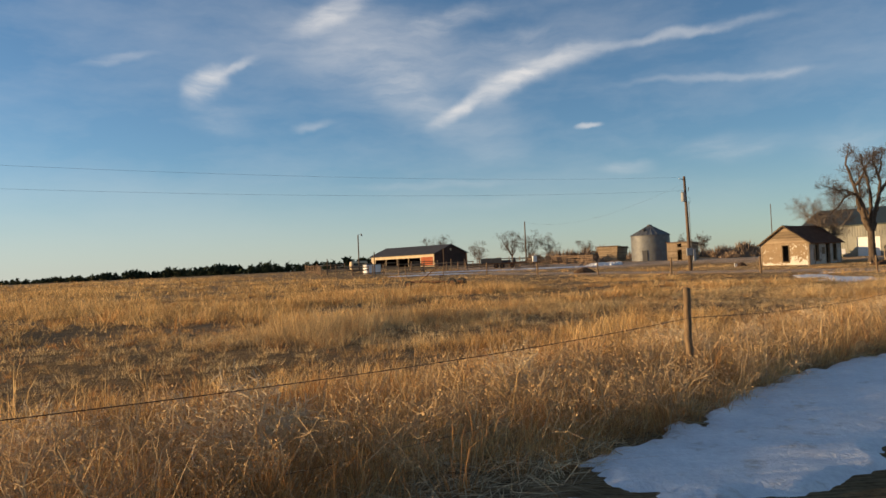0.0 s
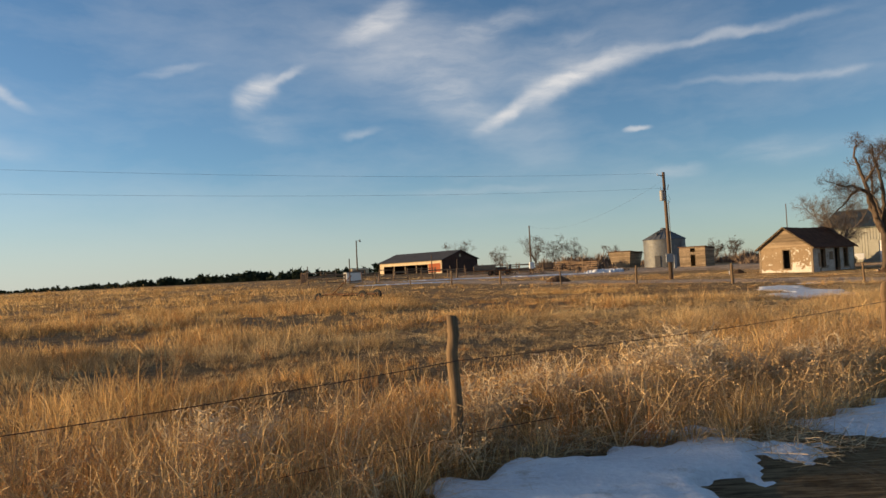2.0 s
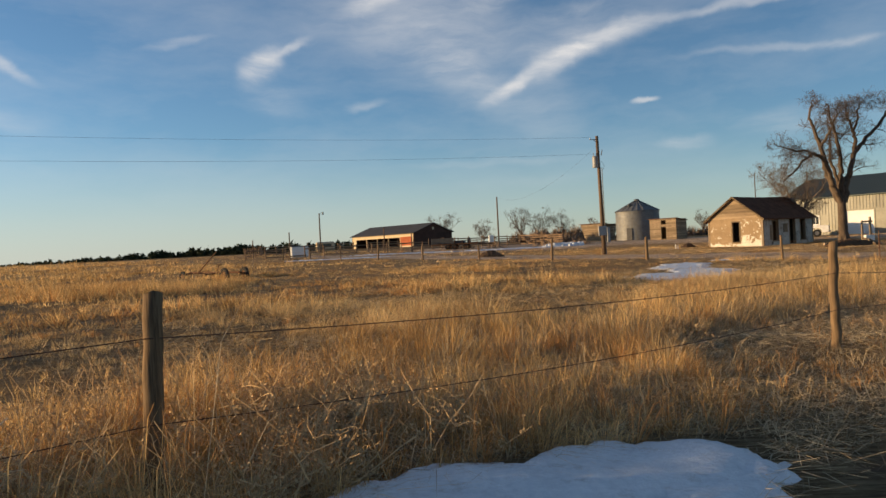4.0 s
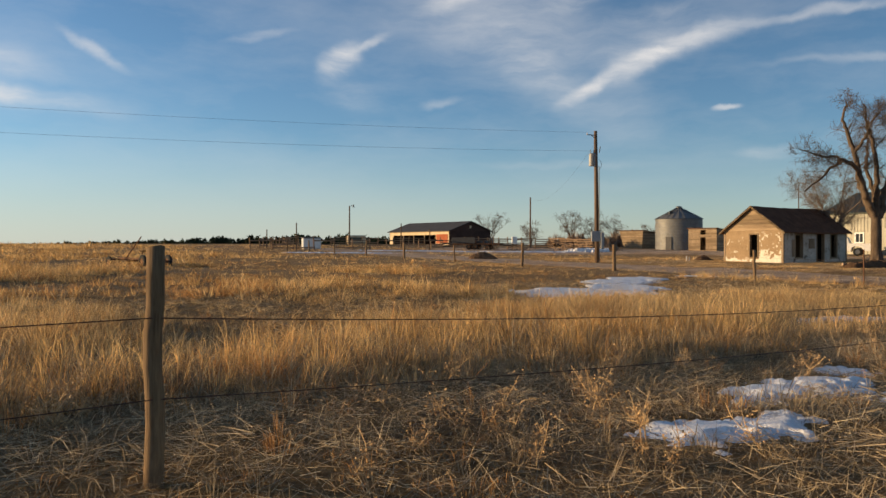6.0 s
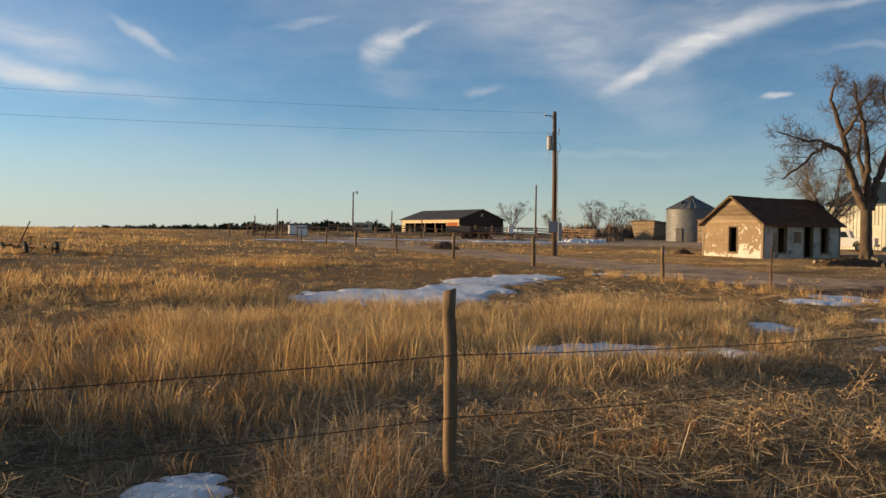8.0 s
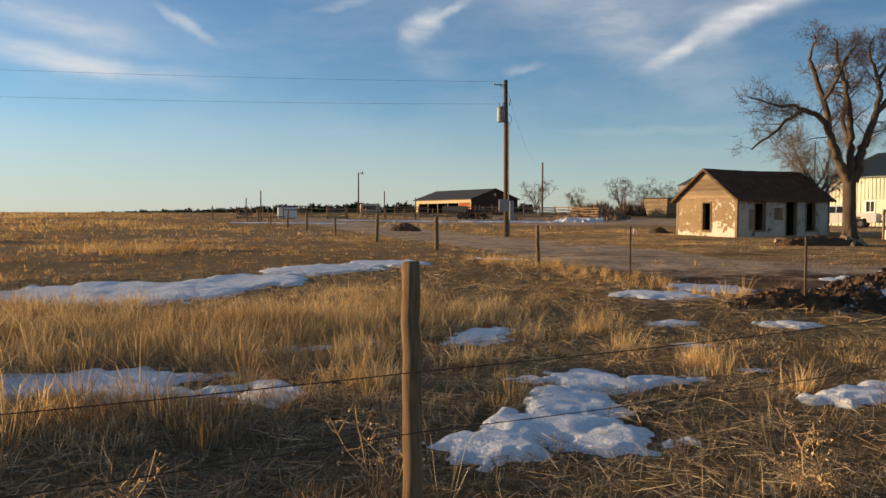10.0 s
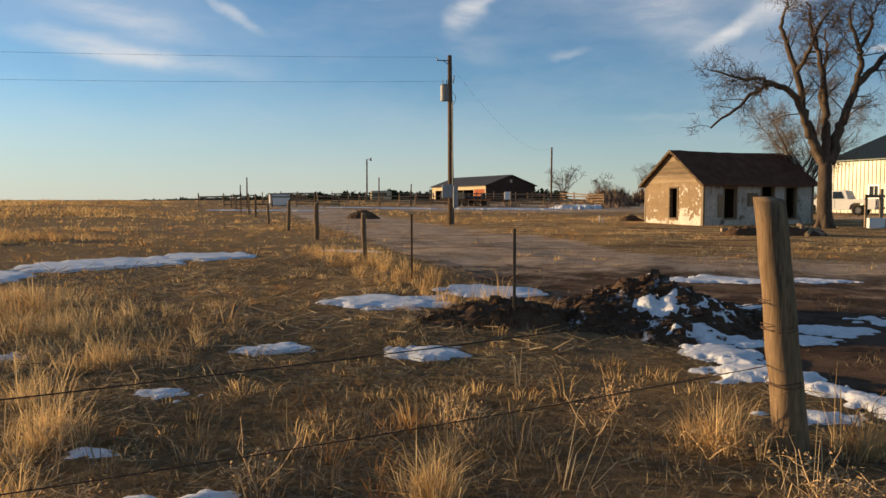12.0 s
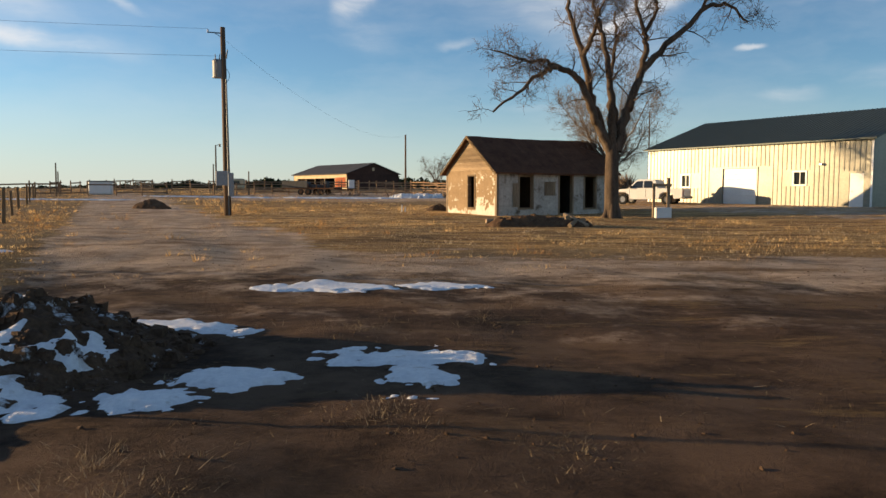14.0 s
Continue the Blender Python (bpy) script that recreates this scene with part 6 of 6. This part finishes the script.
def clods(count, seed):
    """Small lumps of earth strewn over the drive and the trampled ground."""
    rng = np.random.RandomState(seed)
    x, y = 27 + 22 * rng.rand(count), 26 + 24 * rng.rand(count)
    ok = (worn(x, y) > 0.35) & (rng.rand(count) < 0.25 + lattice(x, y, 1.4, 91))
    x, y = x[ok], y[ok]
    n = len(x)
    s = 0.006 + 0.020 * rng.rand(n) ** 3
    octa = np.array([(1, 0, 0), (0, 1, 0), (-1, 0, 0), (0, -1, 0), (0, 0, 0.5), (0, 0, -0.5)], float)
    v = octa[None] * (1 + rng.normal(0, 0.3, (n, 6, 1))) * s[:, None, None] + np.stack([x, y, ground(x, y) + 0.2 * s], -1)[:, None]
    f = np.array([(0, 1, 4), (1, 2, 4), (2, 3, 4), (3, 0, 4), (1, 0, 5), (2, 1, 5), (3, 2, 5), (0, 3, 5)])
    faces = (f[None] + 6 * np.arange(n)[:, None, None]).reshape(-1, 3)
    return tagged(raw("clods", v.reshape(-1, 3), faces, CLOD), "small lumps of earth strewn over the drive", "dirt", kind="stuff")


clods(6000, 92)


# ---- grass ----
def tall(x, y):
    """How tall the grass stands, from 0 to 1."""
    u, v = along(x, y)
    q, s = lane(x, y)
    fold = lattice(x, y, 6.5, 12) * 0.6 + lattice(x, y, 2.4, 13) * 0.4
    open_field = np.clip((fold - 0.33) * 2.9, 0.10, 1.15)
    grazed = np.clip((fold - 0.40) * 3.2, 0.05, 0.9)
    out = smooth_step(17, 27, u - 0.12 * v)
    field = open_field * (1 - out) + grazed * out
    field = field * (1 - 0.8 * smooth_step(36, 47, u))
    lush = np.clip(0.55 + 0.8 * (lattice(x, y, 1.6, 14) - 0.2), 0.3, 1.1)
    trodden = np.clip((lattice(x, y, 1.3, 15) - 0.62) * 2.4, 0.04, 0.8) * (1 - 0.5 * smooth_step(34, 41, u))
    away = smooth_step(14.5, 20, u)
    verge = lush * (1 - away) + trodden * away
    near = 1 - smooth_step(4.0, 6.5, v)
    h = field * (1 - near) + verge * near
    outside = smooth_step(1.0, 3.0, q) * smooth_step(-3, 1, s)
    return np.clip(h * (1 - outside) + outside * (0.10 + 0.5 * np.clip(lattice(0.3 * x - 0.1 * y, 1.3 * y, 1.0, 16) - 0.45, 0, 1)), 0, 1.2)


def scatter(rng, n, u0, u1, v0, v1):
    """Random places in a stretch along the road."""
    u, v = u0 + (u1 - u0) * rng.rand(n), v0 + (v1 - v0) * rng.rand(n)
    return 0.83 * u - 0.558 * v, 0.558 * u + 0.83 * v


def around(rng, n, spots):
    """Random places in loose clusters about the given spots: x, y, radius."""
    p = np.array(spots)[rng.randint(0, len(spots), n)]
    d, a = p[:, 2] * np.abs(rng.normal(0, 0.6, n)), rng.rand(n) * 6.283
    return p[:, 0] + d * np.cos(a), p[:, 1] + d * np.sin(a)


def sow(name, count, per, area, seed, mat, label, h0, h1, width, radius, splay=0.5, bent=False, tone=None, thin=1.0, least=0.0, flat=0.0, shy=0.95):
    """Bunches of blades that rise from one root and splay outwards, bent by their own weight."""
    rng = np.random.RandomState(seed)
    if isinstance(area, list):
        x, y = around(rng, count, area)
        t = np.full(count, 0.8)
    else:
        x, y = scatter(rng, count, *area)
        t = tall(x, y)
    keep = (t > least) & ~in_snow(x, y, 0.03) & (rng.rand(count) > shy * worn(x, y)) & (rng.rand(count) < thin * (0.3 + t))
    if tone is not None:
        m = lattice(x, y, 2.6, 17) + 0.5 * (lattice(x, y, 0.9, 18) - 0.5)
        keep &= (m > tone[0]) & (m <= tone[1])
    x, y, t = x[keep], y[keep], t[keep]
    size = (h0 + (h1 - h0) * t) * np.exp(rng.normal(0, 0.28, len(x)))
    sweep = rng.normal(0, 0.36, (len(x), 2)) + (0.12, -0.04)
    n = len(x) * per
    bx, by, H = np.repeat(x, per), np.repeat(y, per), np.repeat(size, per)
    lean = np.repeat(sweep, per, 0)
    a = rng.rand(n) * 6.283
    d = np.sqrt(rng.rand(n))
    rad = radius * (0.6 + 0.8 * np.repeat(rng.rand(len(x)), per))
    bx, by = bx + rad * d * np.cos(a), by + rad * d * np.sin(a)
    h = H * (0.35 + 0.75 * rng.rand(n))
    out = splay * (0.25 + d) * (0.4 + 0.9 * rng.rand(n))
    off = (np.stack([np.cos(a), np.sin(a)], -1) * out[:, None] + lean + rng.normal(0, 0.10, (n, 2))) * h[:, None]
    reach = np.hypot(off[:, 0], off[:, 1]) / (h + 1e-9)
    up = h * np.sqrt(np.clip(1 - (reach * 0.8) ** 2, 0.06, 1)) * (1 - flat)
    z = ground(bx, by) - 0.02
    w = width * (0.6 + 0.8 * rng.rand(n))
    t2 = rng.rand(n) * 6.283
    cx, cy = w * np.cos(t2), w * np.sin(t2)
    A = np.stack([bx - cx, by - cy, z], -1)
    B = np.stack([bx + cx, by + cy, z], -1)
    tip = np.stack([bx + off[:, 0], by + off[:, 1], z + up], -1)
    if not bent:
        verts = np.stack([A, B, tip], 1).reshape(-1, 3)
        faces = np.arange(3 * n).reshape(-1, 3)
    else:
        mx, my, mz = bx + off[:, 0] * 0.34, by + off[:, 1] * 0.34, z + up * 0.68
        C = np.stack([mx - 0.75 * cx, my - 0.75 * cy, mz], -1)
        D = np.stack([mx + 0.75 * cx, my + 0.75 * cy, mz], -1)
        verts = np.stack([A, B, C, D, tip], 1).reshape(-1, 3)
        o = 5 * np.arange(n)[:, None]
        faces = np.stack([o + (0, 1, 3), o + (0, 3, 2), o + (2, 3, 4)], 1).reshape(-1, 3)
    return tagged(raw(name, verts, faces, mat), label, "grass", kind="stuff")


sow("verge_grass", 6800, 26, (-14, 21, 1.5, 5.2), 500, STRAW, "golden bunches of dry grass along the roadside fence", 0.12, 0.46, 0.0028, 0.10, 1.3, True)
sow("verge_grass", 2600, 28, (-14, 21, 1.2, 6.0), 510, STRAW_RED, "russet bunches of bluestem along the fence", 0.16, 0.46, 0.0028, 0.06, 0.8, True, tone=(0.45, 2))
sow("verge_grass", 6000, 10, (-14, 22, 0.8, 6.5), 520, STRAW_PALE, "pale matted dead grass at the roadside", 0.22, 0.38, 0.0034, 0.16, 1.5, True, thin=2.5, flat=0.35)
sow("verge_grass", 3000, 26, (20, 45, 1.4, 6.0), 505, STRAW_DARK, "loose golden tufts left standing in the trampled grass", 0.14, 0.46, 0.0030, 0.10, 1.0, True)
sow("verge_grass", 1100, 26, (20, 44, 1.2, 6.0), 515, STRAW_RED, "russet tufts in the trampled grass", 0.14, 0.40, 0.0028, 0.10, 1.0, True, tone=(0.45, 2))
# from u 42 on the straw takes the shade-dark colour
sow("trampled_grass", 3000, 10, (42, 48, 0.8, 10), 521, STRAW_SHADE, "trampled grass beside the drive, coloured darker for shade", 0.10, 0.24, 0.0036, 0.16, 1.2, thin=3.0, flat=0.3, shy=0.8)
sow("trampled_grass", 8200, 10, (14, 43, 0.8, 12), 522, STRAW_DARK, "brown trampled straw matted on the ground", 0.16, 0.34, 0.0036, 0.16, 1.1, thin=3.0, flat=0.2, shy=0.8)
sow("trampled_grass", 13000, 12, (24, 46, 0.8, 9), 524, STRAW_DARK, "dull flattened straw on trampled ground", 0.14, 0.34, 0.0042, 0.20, 1.6, thin=3.0, flat=0.25, shy=0.5)
sow("trampled_grass", 5200, 9, (15, 42, 0.8, 9.5), 523, STRAW_PALE, "pale loose straw on trampled ground", 0.14, 0.40, 0.0032, 0.14, 1.0, thin=3.0, flat=0.1, shy=0.9)


def strew(name, count, area, seed, mat, label, l0, l1, width, pile, shy=0.8, clump=0.35):
    """Loose stalks lying crosswise over one another, thicker in some places than in others."""
    rng = np.random.RandomState(seed)
    x, y = scatter(rng, count, *area)
    m = lattice(x, y, 1.7, seed + 1) * 0.6 + lattice(x, y, 0.5, seed + 2) * 0.4
    keep = ~in_snow(x, y) & (rng.rand(count) > shy * worn(x, y)) & (rng.rand(count) < (m - clump) * 3 + 0.25)
    x, y, m = x[keep], y[keep], m[keep]
    n = len(x)
    a, e = rng.rand(n) * 6.283, rng.normal(0.12, 0.20, n)
    half = 0.5 * (l0 + (l1 - l0) * rng.rand(n) ** 1.5)
    way = np.stack([np.cos(a) * np.cos(e), np.sin(a) * np.cos(e), np.sin(e)], -1) * half[:, None]
    t = rng.rand(n) * 6.283
    over = np.stack([-np.sin(a) * np.cos(t), np.cos(a) * np.cos(t), np.sin(t)], -1) * (width * (0.6 + 0.8 * rng.rand(n)))[:, None]
    mid = np.stack([x, y, ground(x, y) + half * np.abs(np.sin(e)) * 0.8 + pile * rng.rand(n) * (0.3 + m)], -1)
    verts = np.stack([mid - way - over, mid - way + over, mid + way + 0.5 * over, mid + way - 0.5 * over], 1).reshape(-1, 3)
    return tagged(raw(name, verts, np.arange(4 * n).reshape(-1, 4), mat), label, "straw", kind="stuff")


strew("straw", 66000, (14, 42.5, 0.3, 7.0), 700, STRAW_PALE, "pale stalks lying crosswise on the trampled ground", 0.08, 0.34, 0.0019, 0.08, shy=1.3)
strew("straw", 68000, (14, 43.5, 0.3, 10.0), 705, STRAW_DARK, "brown stalks matted on the trampled ground", 0.08, 0.32, 0.0025, 0.05, shy=1.3)
# these stalks use the straw tone darkened for shade
strew("straw", 26000, (42, 50, 0.3, 9.0), 708, STRAW_SHADE, "stalks trodden flat beside the drive, coloured darker for shade", 0.06, 0.24, 0.0028, 0.04, shy=1.2)
strew("straw", 22000, (16, 47, 7.0, 20.0), 710, STRAW_DARK, "matted stalks in the grazed pasture", 0.2, 0.5, 0.006, 0.06)
strew("straw", 16000, (-12, 15, 0.8, 4.0), 715, STRAW_PALE, "fallen stalks at the foot of the roadside grass", 0.15, 0.45, 0.003, 0.08)
strew("straw", 9000, (46, 62, 0.5, 14.0), 720, STRAW_DARK, "wisps of straw trodden into the drive", 0.03, 0.12, 0.0014, 0.008, shy=0.5, clump=0.58)
sow("verge_grass", 220, 26, (46.3, 48.0, 9.0, 22.0), 722, STRAW, "orange tufts of grass along the side fence", 0.35, 0.6, 0.004, 0.10, 0.7, True, thin=2.0, shy=0.2)
sow("verge_grass", 500, 7, (-14, 47, 1.6, 6.0), 525, STRAW_PALE, "tall pale seed stalks above the grass", 0.40, 0.75, 0.0022, 0.10, 0.4, True)
sow("field_grass", 4000, 22, (-20, 47, 5.0, 9.0), 530, STRAW, "golden prairie grass in the pasture", 0.10, 0.48, 0.0040, 0.12, 0.8, True)
sow("field_grass", 9000, 28, (-24, 47, 9.0, 16.0), 532, STRAW_TAN, "golden prairie grass farther into the pasture", 0.10, 0.48, 0.0055, 0.13, 0.8)
sow("field_grass", 9000, 14, (-24, 50, 5.0, 18.0), 540, STRAW_DARK, "grazed brown grass in the pasture", 0.16, 0.30, 0.0055, 0.22, 1.4, thin=2.0, flat=0.3)
sow("field_grass", 3000, 24, (-24, 47, 5.0, 20.0), 545, STRAW_RED, "russet grass in the pasture", 0.12, 0.44, 0.0055, 0.12, 0.7, tone=(0.46, 2))
sow("field_grass", 16000, 15, (-45, 54, 15.0, 42.0), 550, STRAW, "golden pasture grass in the middle distance", 0.10, 0.48, 0.013, 0.22, 0.75)
sow("field_grass", 5000, 14, (-45, 60, 15.0, 45.0), 555, STRAW_RED, "russet pasture grass in the middle distance", 0.12, 0.44, 0.013, 0.24, 0.7, tone=(0.48, 2))
sow("field_grass", 19000, 10, (-95, 75, 42.0, 135.0), 560, STRAW, "far golden pasture grass", 0.14, 0.50, 0.035, 0.5, 0.8)
sow("yard_grass", 16000, 9, (46, 100, 12.0, 46.0), 570, STRAW_PALE, "short pale brown grass of the yard", 0.05, 0.18, 0.010, 0.30, 1.2, thin=3.0)
sow("yard_grass", 46000, 6, (46, 110, 12.0, 75.0), 575, STRAW_TAN, "short golden grass of the yard", 0.03, 0.12, 0.016, 0.35, 1.4, thin=3.0, flat=0.2)
sow("yard_grass", 9000, 16, (46, 100, 12.0, 50.0), 578, STRAW, "lumpy golden tussocks in the yard", 0.08, 0.24, 0.011, 0.26, 1.0, tone=(0.50, 2), thin=3.0)



def weeds(n, area, seed, size, label):
    """Leafless branching weeds and tumbleweed tangles."""
    rng = np.random.RandomState(seed)
    x, y = scatter(rng, n, *area)
    ok = ~in_snow(x, y) & (worn(x, y) < 0.4)
    t, leaf = Twigs(), []
    for px, py in zip(x[ok], y[ok]):
        z = gz(px, py)
        h = size * (0.5 + 0.8 * rng.rand())
        for _ in range(3):
            a = rng.rand() * 6.283
            stem = wander(rng, (px, py, z - 0.02), (0.6 * math.cos(a), 0.6 * math.sin(a), 0.9), h, 4, 0.25, 0.05)
            t.add(stem, 0.0046, 0.0024, 3)
            for _ in range(6):
                i = rng.randint(1, 4)
                w = rng.normal(0, 1, 3) + (0, 0, 0.5)
                shoot = wander(rng, stem[i], w, h * 0.35, 3, 0.45)
                t.add(shoot, 0.0032, 0.0016, 3)
                k = 12
                c = shoot[rng.randint(1, 4, k)] + rng.normal(0, 0.025, (k, 3))
                leaf.append(c[:, None] + rng.normal(0, 0.0075, (k, 3, 3)))
    tri = np.concatenate(leaf).reshape(-1, 3)
    tagged(raw("withered_leaves", tri, np.arange(len(tri)).reshape(-1, 3), WEED), "curled withered leaves on the roadside weeds", "leaves", kind="stuff")
    return tagged(t.build("weeds", WEED, smooth=False), label, "weeds", kind="stuff")


weeds(760, (-10, 16, 1.6, 4.6), 600, 0.62, "pale leafless weeds tangled along the fence")
weeds(90, (15, 47, 1.8, 6.0), 610, 0.4, "dead branching weeds in the trampled grass")
TUFTS = [(28.1, 26.3, 0.4), (30.4, 30.1, 0.5), (26.9, 29.8, 0.6), (30.7, 28.8, 0.35), (31.7, 27.9, 0.3), (31.5, 28.2, 0.25), (32.3, 26.9, 0.2), (36.0, 28.9, 0.22), (34.4, 27.6, 0.2),
         (27.6, 27.4, 0.4), (29.0, 27.4, 0.35), (25.4, 29.4, 0.5), (28.4, 31.4, 0.5), (36.9, 29.0, 0.2)]
sow("verge_grass", 330, 22, TUFTS, 730, STRAW_TAN, "golden tufts of grass left standing on the trampled ground", 0.20, 0.40, 0.0028, 0.07, 0.9, True, thin=2.0, shy=0.3)
sow("verge_grass", 1500, 20, (30, 43.5, 7.6, 11.8), 735, STRAW_TAN, "band of golden grass behind the trampled ground", 0.20, 0.46, 0.0036, 0.09, 0.8, True, thin=2.0)


def tumbleweed(seed):
    """A rounded tangle of brittle stems that fork again and again."""
    rng = np.random.RandomState(seed)
    bush = thing("tumbleweed", pose(0, 0, 0), "bleached dry tumbleweed caught in the roadside grass", "tumbleweed", "tumbleweeds")
    stems, twigs = Twigs(), Twigs()
    for _ in range(34):
        a, e = rng.rand() * 6.283, 0.15 + 1.2 * rng.rand()
        stem = wander(rng, (0, 0, -0.01), (math.cos(a) * math.cos(e), math.sin(a) * math.cos(e), math.sin(e)), 0.34 + 0.16 * rng.rand(), 5, 0.30)
        stems.add(stem, 0.0058, 0.0030, 3)
        for _ in range(9):
            shoot = wander(rng, stem[rng.randint(1, 6)], rng.normal(0, 1, 3) + stem[-1] * 2.5 + (0, 0, 0.2), 0.10 + 0.12 * rng.rand(), 4, 0.5)
            twigs.add(shoot, 0.0040, 0.0022, 3)
            for _ in range(4):
                twigs.add(wander(rng, shoot[rng.randint(1, 5)], rng.normal(0, 1, 3), 0.05 + 0.05 * rng.rand(), 2, 0.4), 0.0030, 0.0018, 3)
    stems.build("stem_core", TUMBLE, bush, smooth=False)
    twigs.build("tangle", TUMBLE, bush, smooth=False)
    return bush


WEED_SPOTS = [(6.95, 9.2, 1.25), (6.1, 8.55, 0.8), (-6.8, -1.0, 1.2), (-8.5, -0.6, 0.9), (-1.05, 4.7, 1.0), (7.6, 9.5, 1.0), (4.45, 7.3, 0.9), (9.1, 9.75, 0.85), (8.6, 9.2, 0.8),
              (5.3, 8.4, 0.9), (-1.2, 3.7, 0.8), (2.2, 6.0, 0.9), (-4.2, 1.5, 1.0), (0.4, 4.9, 0.8)]
bushes = [tumbleweed(801), tumbleweed(802), tumbleweed(803)]
for i, (x, y, size) in enumerate(WEED_SPOTS):
    at = pose(x, y, gz(x, y) + 0.06, 8 * math.sin(i), 8 * math.cos(2 * i), 77 * i) @ Matrix.Diagonal((1.3 * size, 1.3 * size, 1.15 * size, 1))
    if i < 3:
        bushes[i].matrix_basis = at
    else:
        copy_thing(bushes[i % 3], pose(0, 0, 0)).matrix_basis = at

# straw trodden into the wet ground of the drive
sow("trampled_grass", 900, 9, [(37.9, 32.0, 0.7), (38.3, 31.4, 0.5), (39.4, 33.2, 0.5), (38.6, 36.4, 0.9), (40.0, 37.2, 0.8), (36.2, 30.6, 0.5), (35.2, 31.6, 0.8), (40.8, 32.6, 0.5)], 740,
    STRAW_DARK, "thin straw trodden into the wet drive", 0.05, 0.12, 0.0030, 0.16, 1.5, thin=2.0, flat=0.3, shy=0.2)
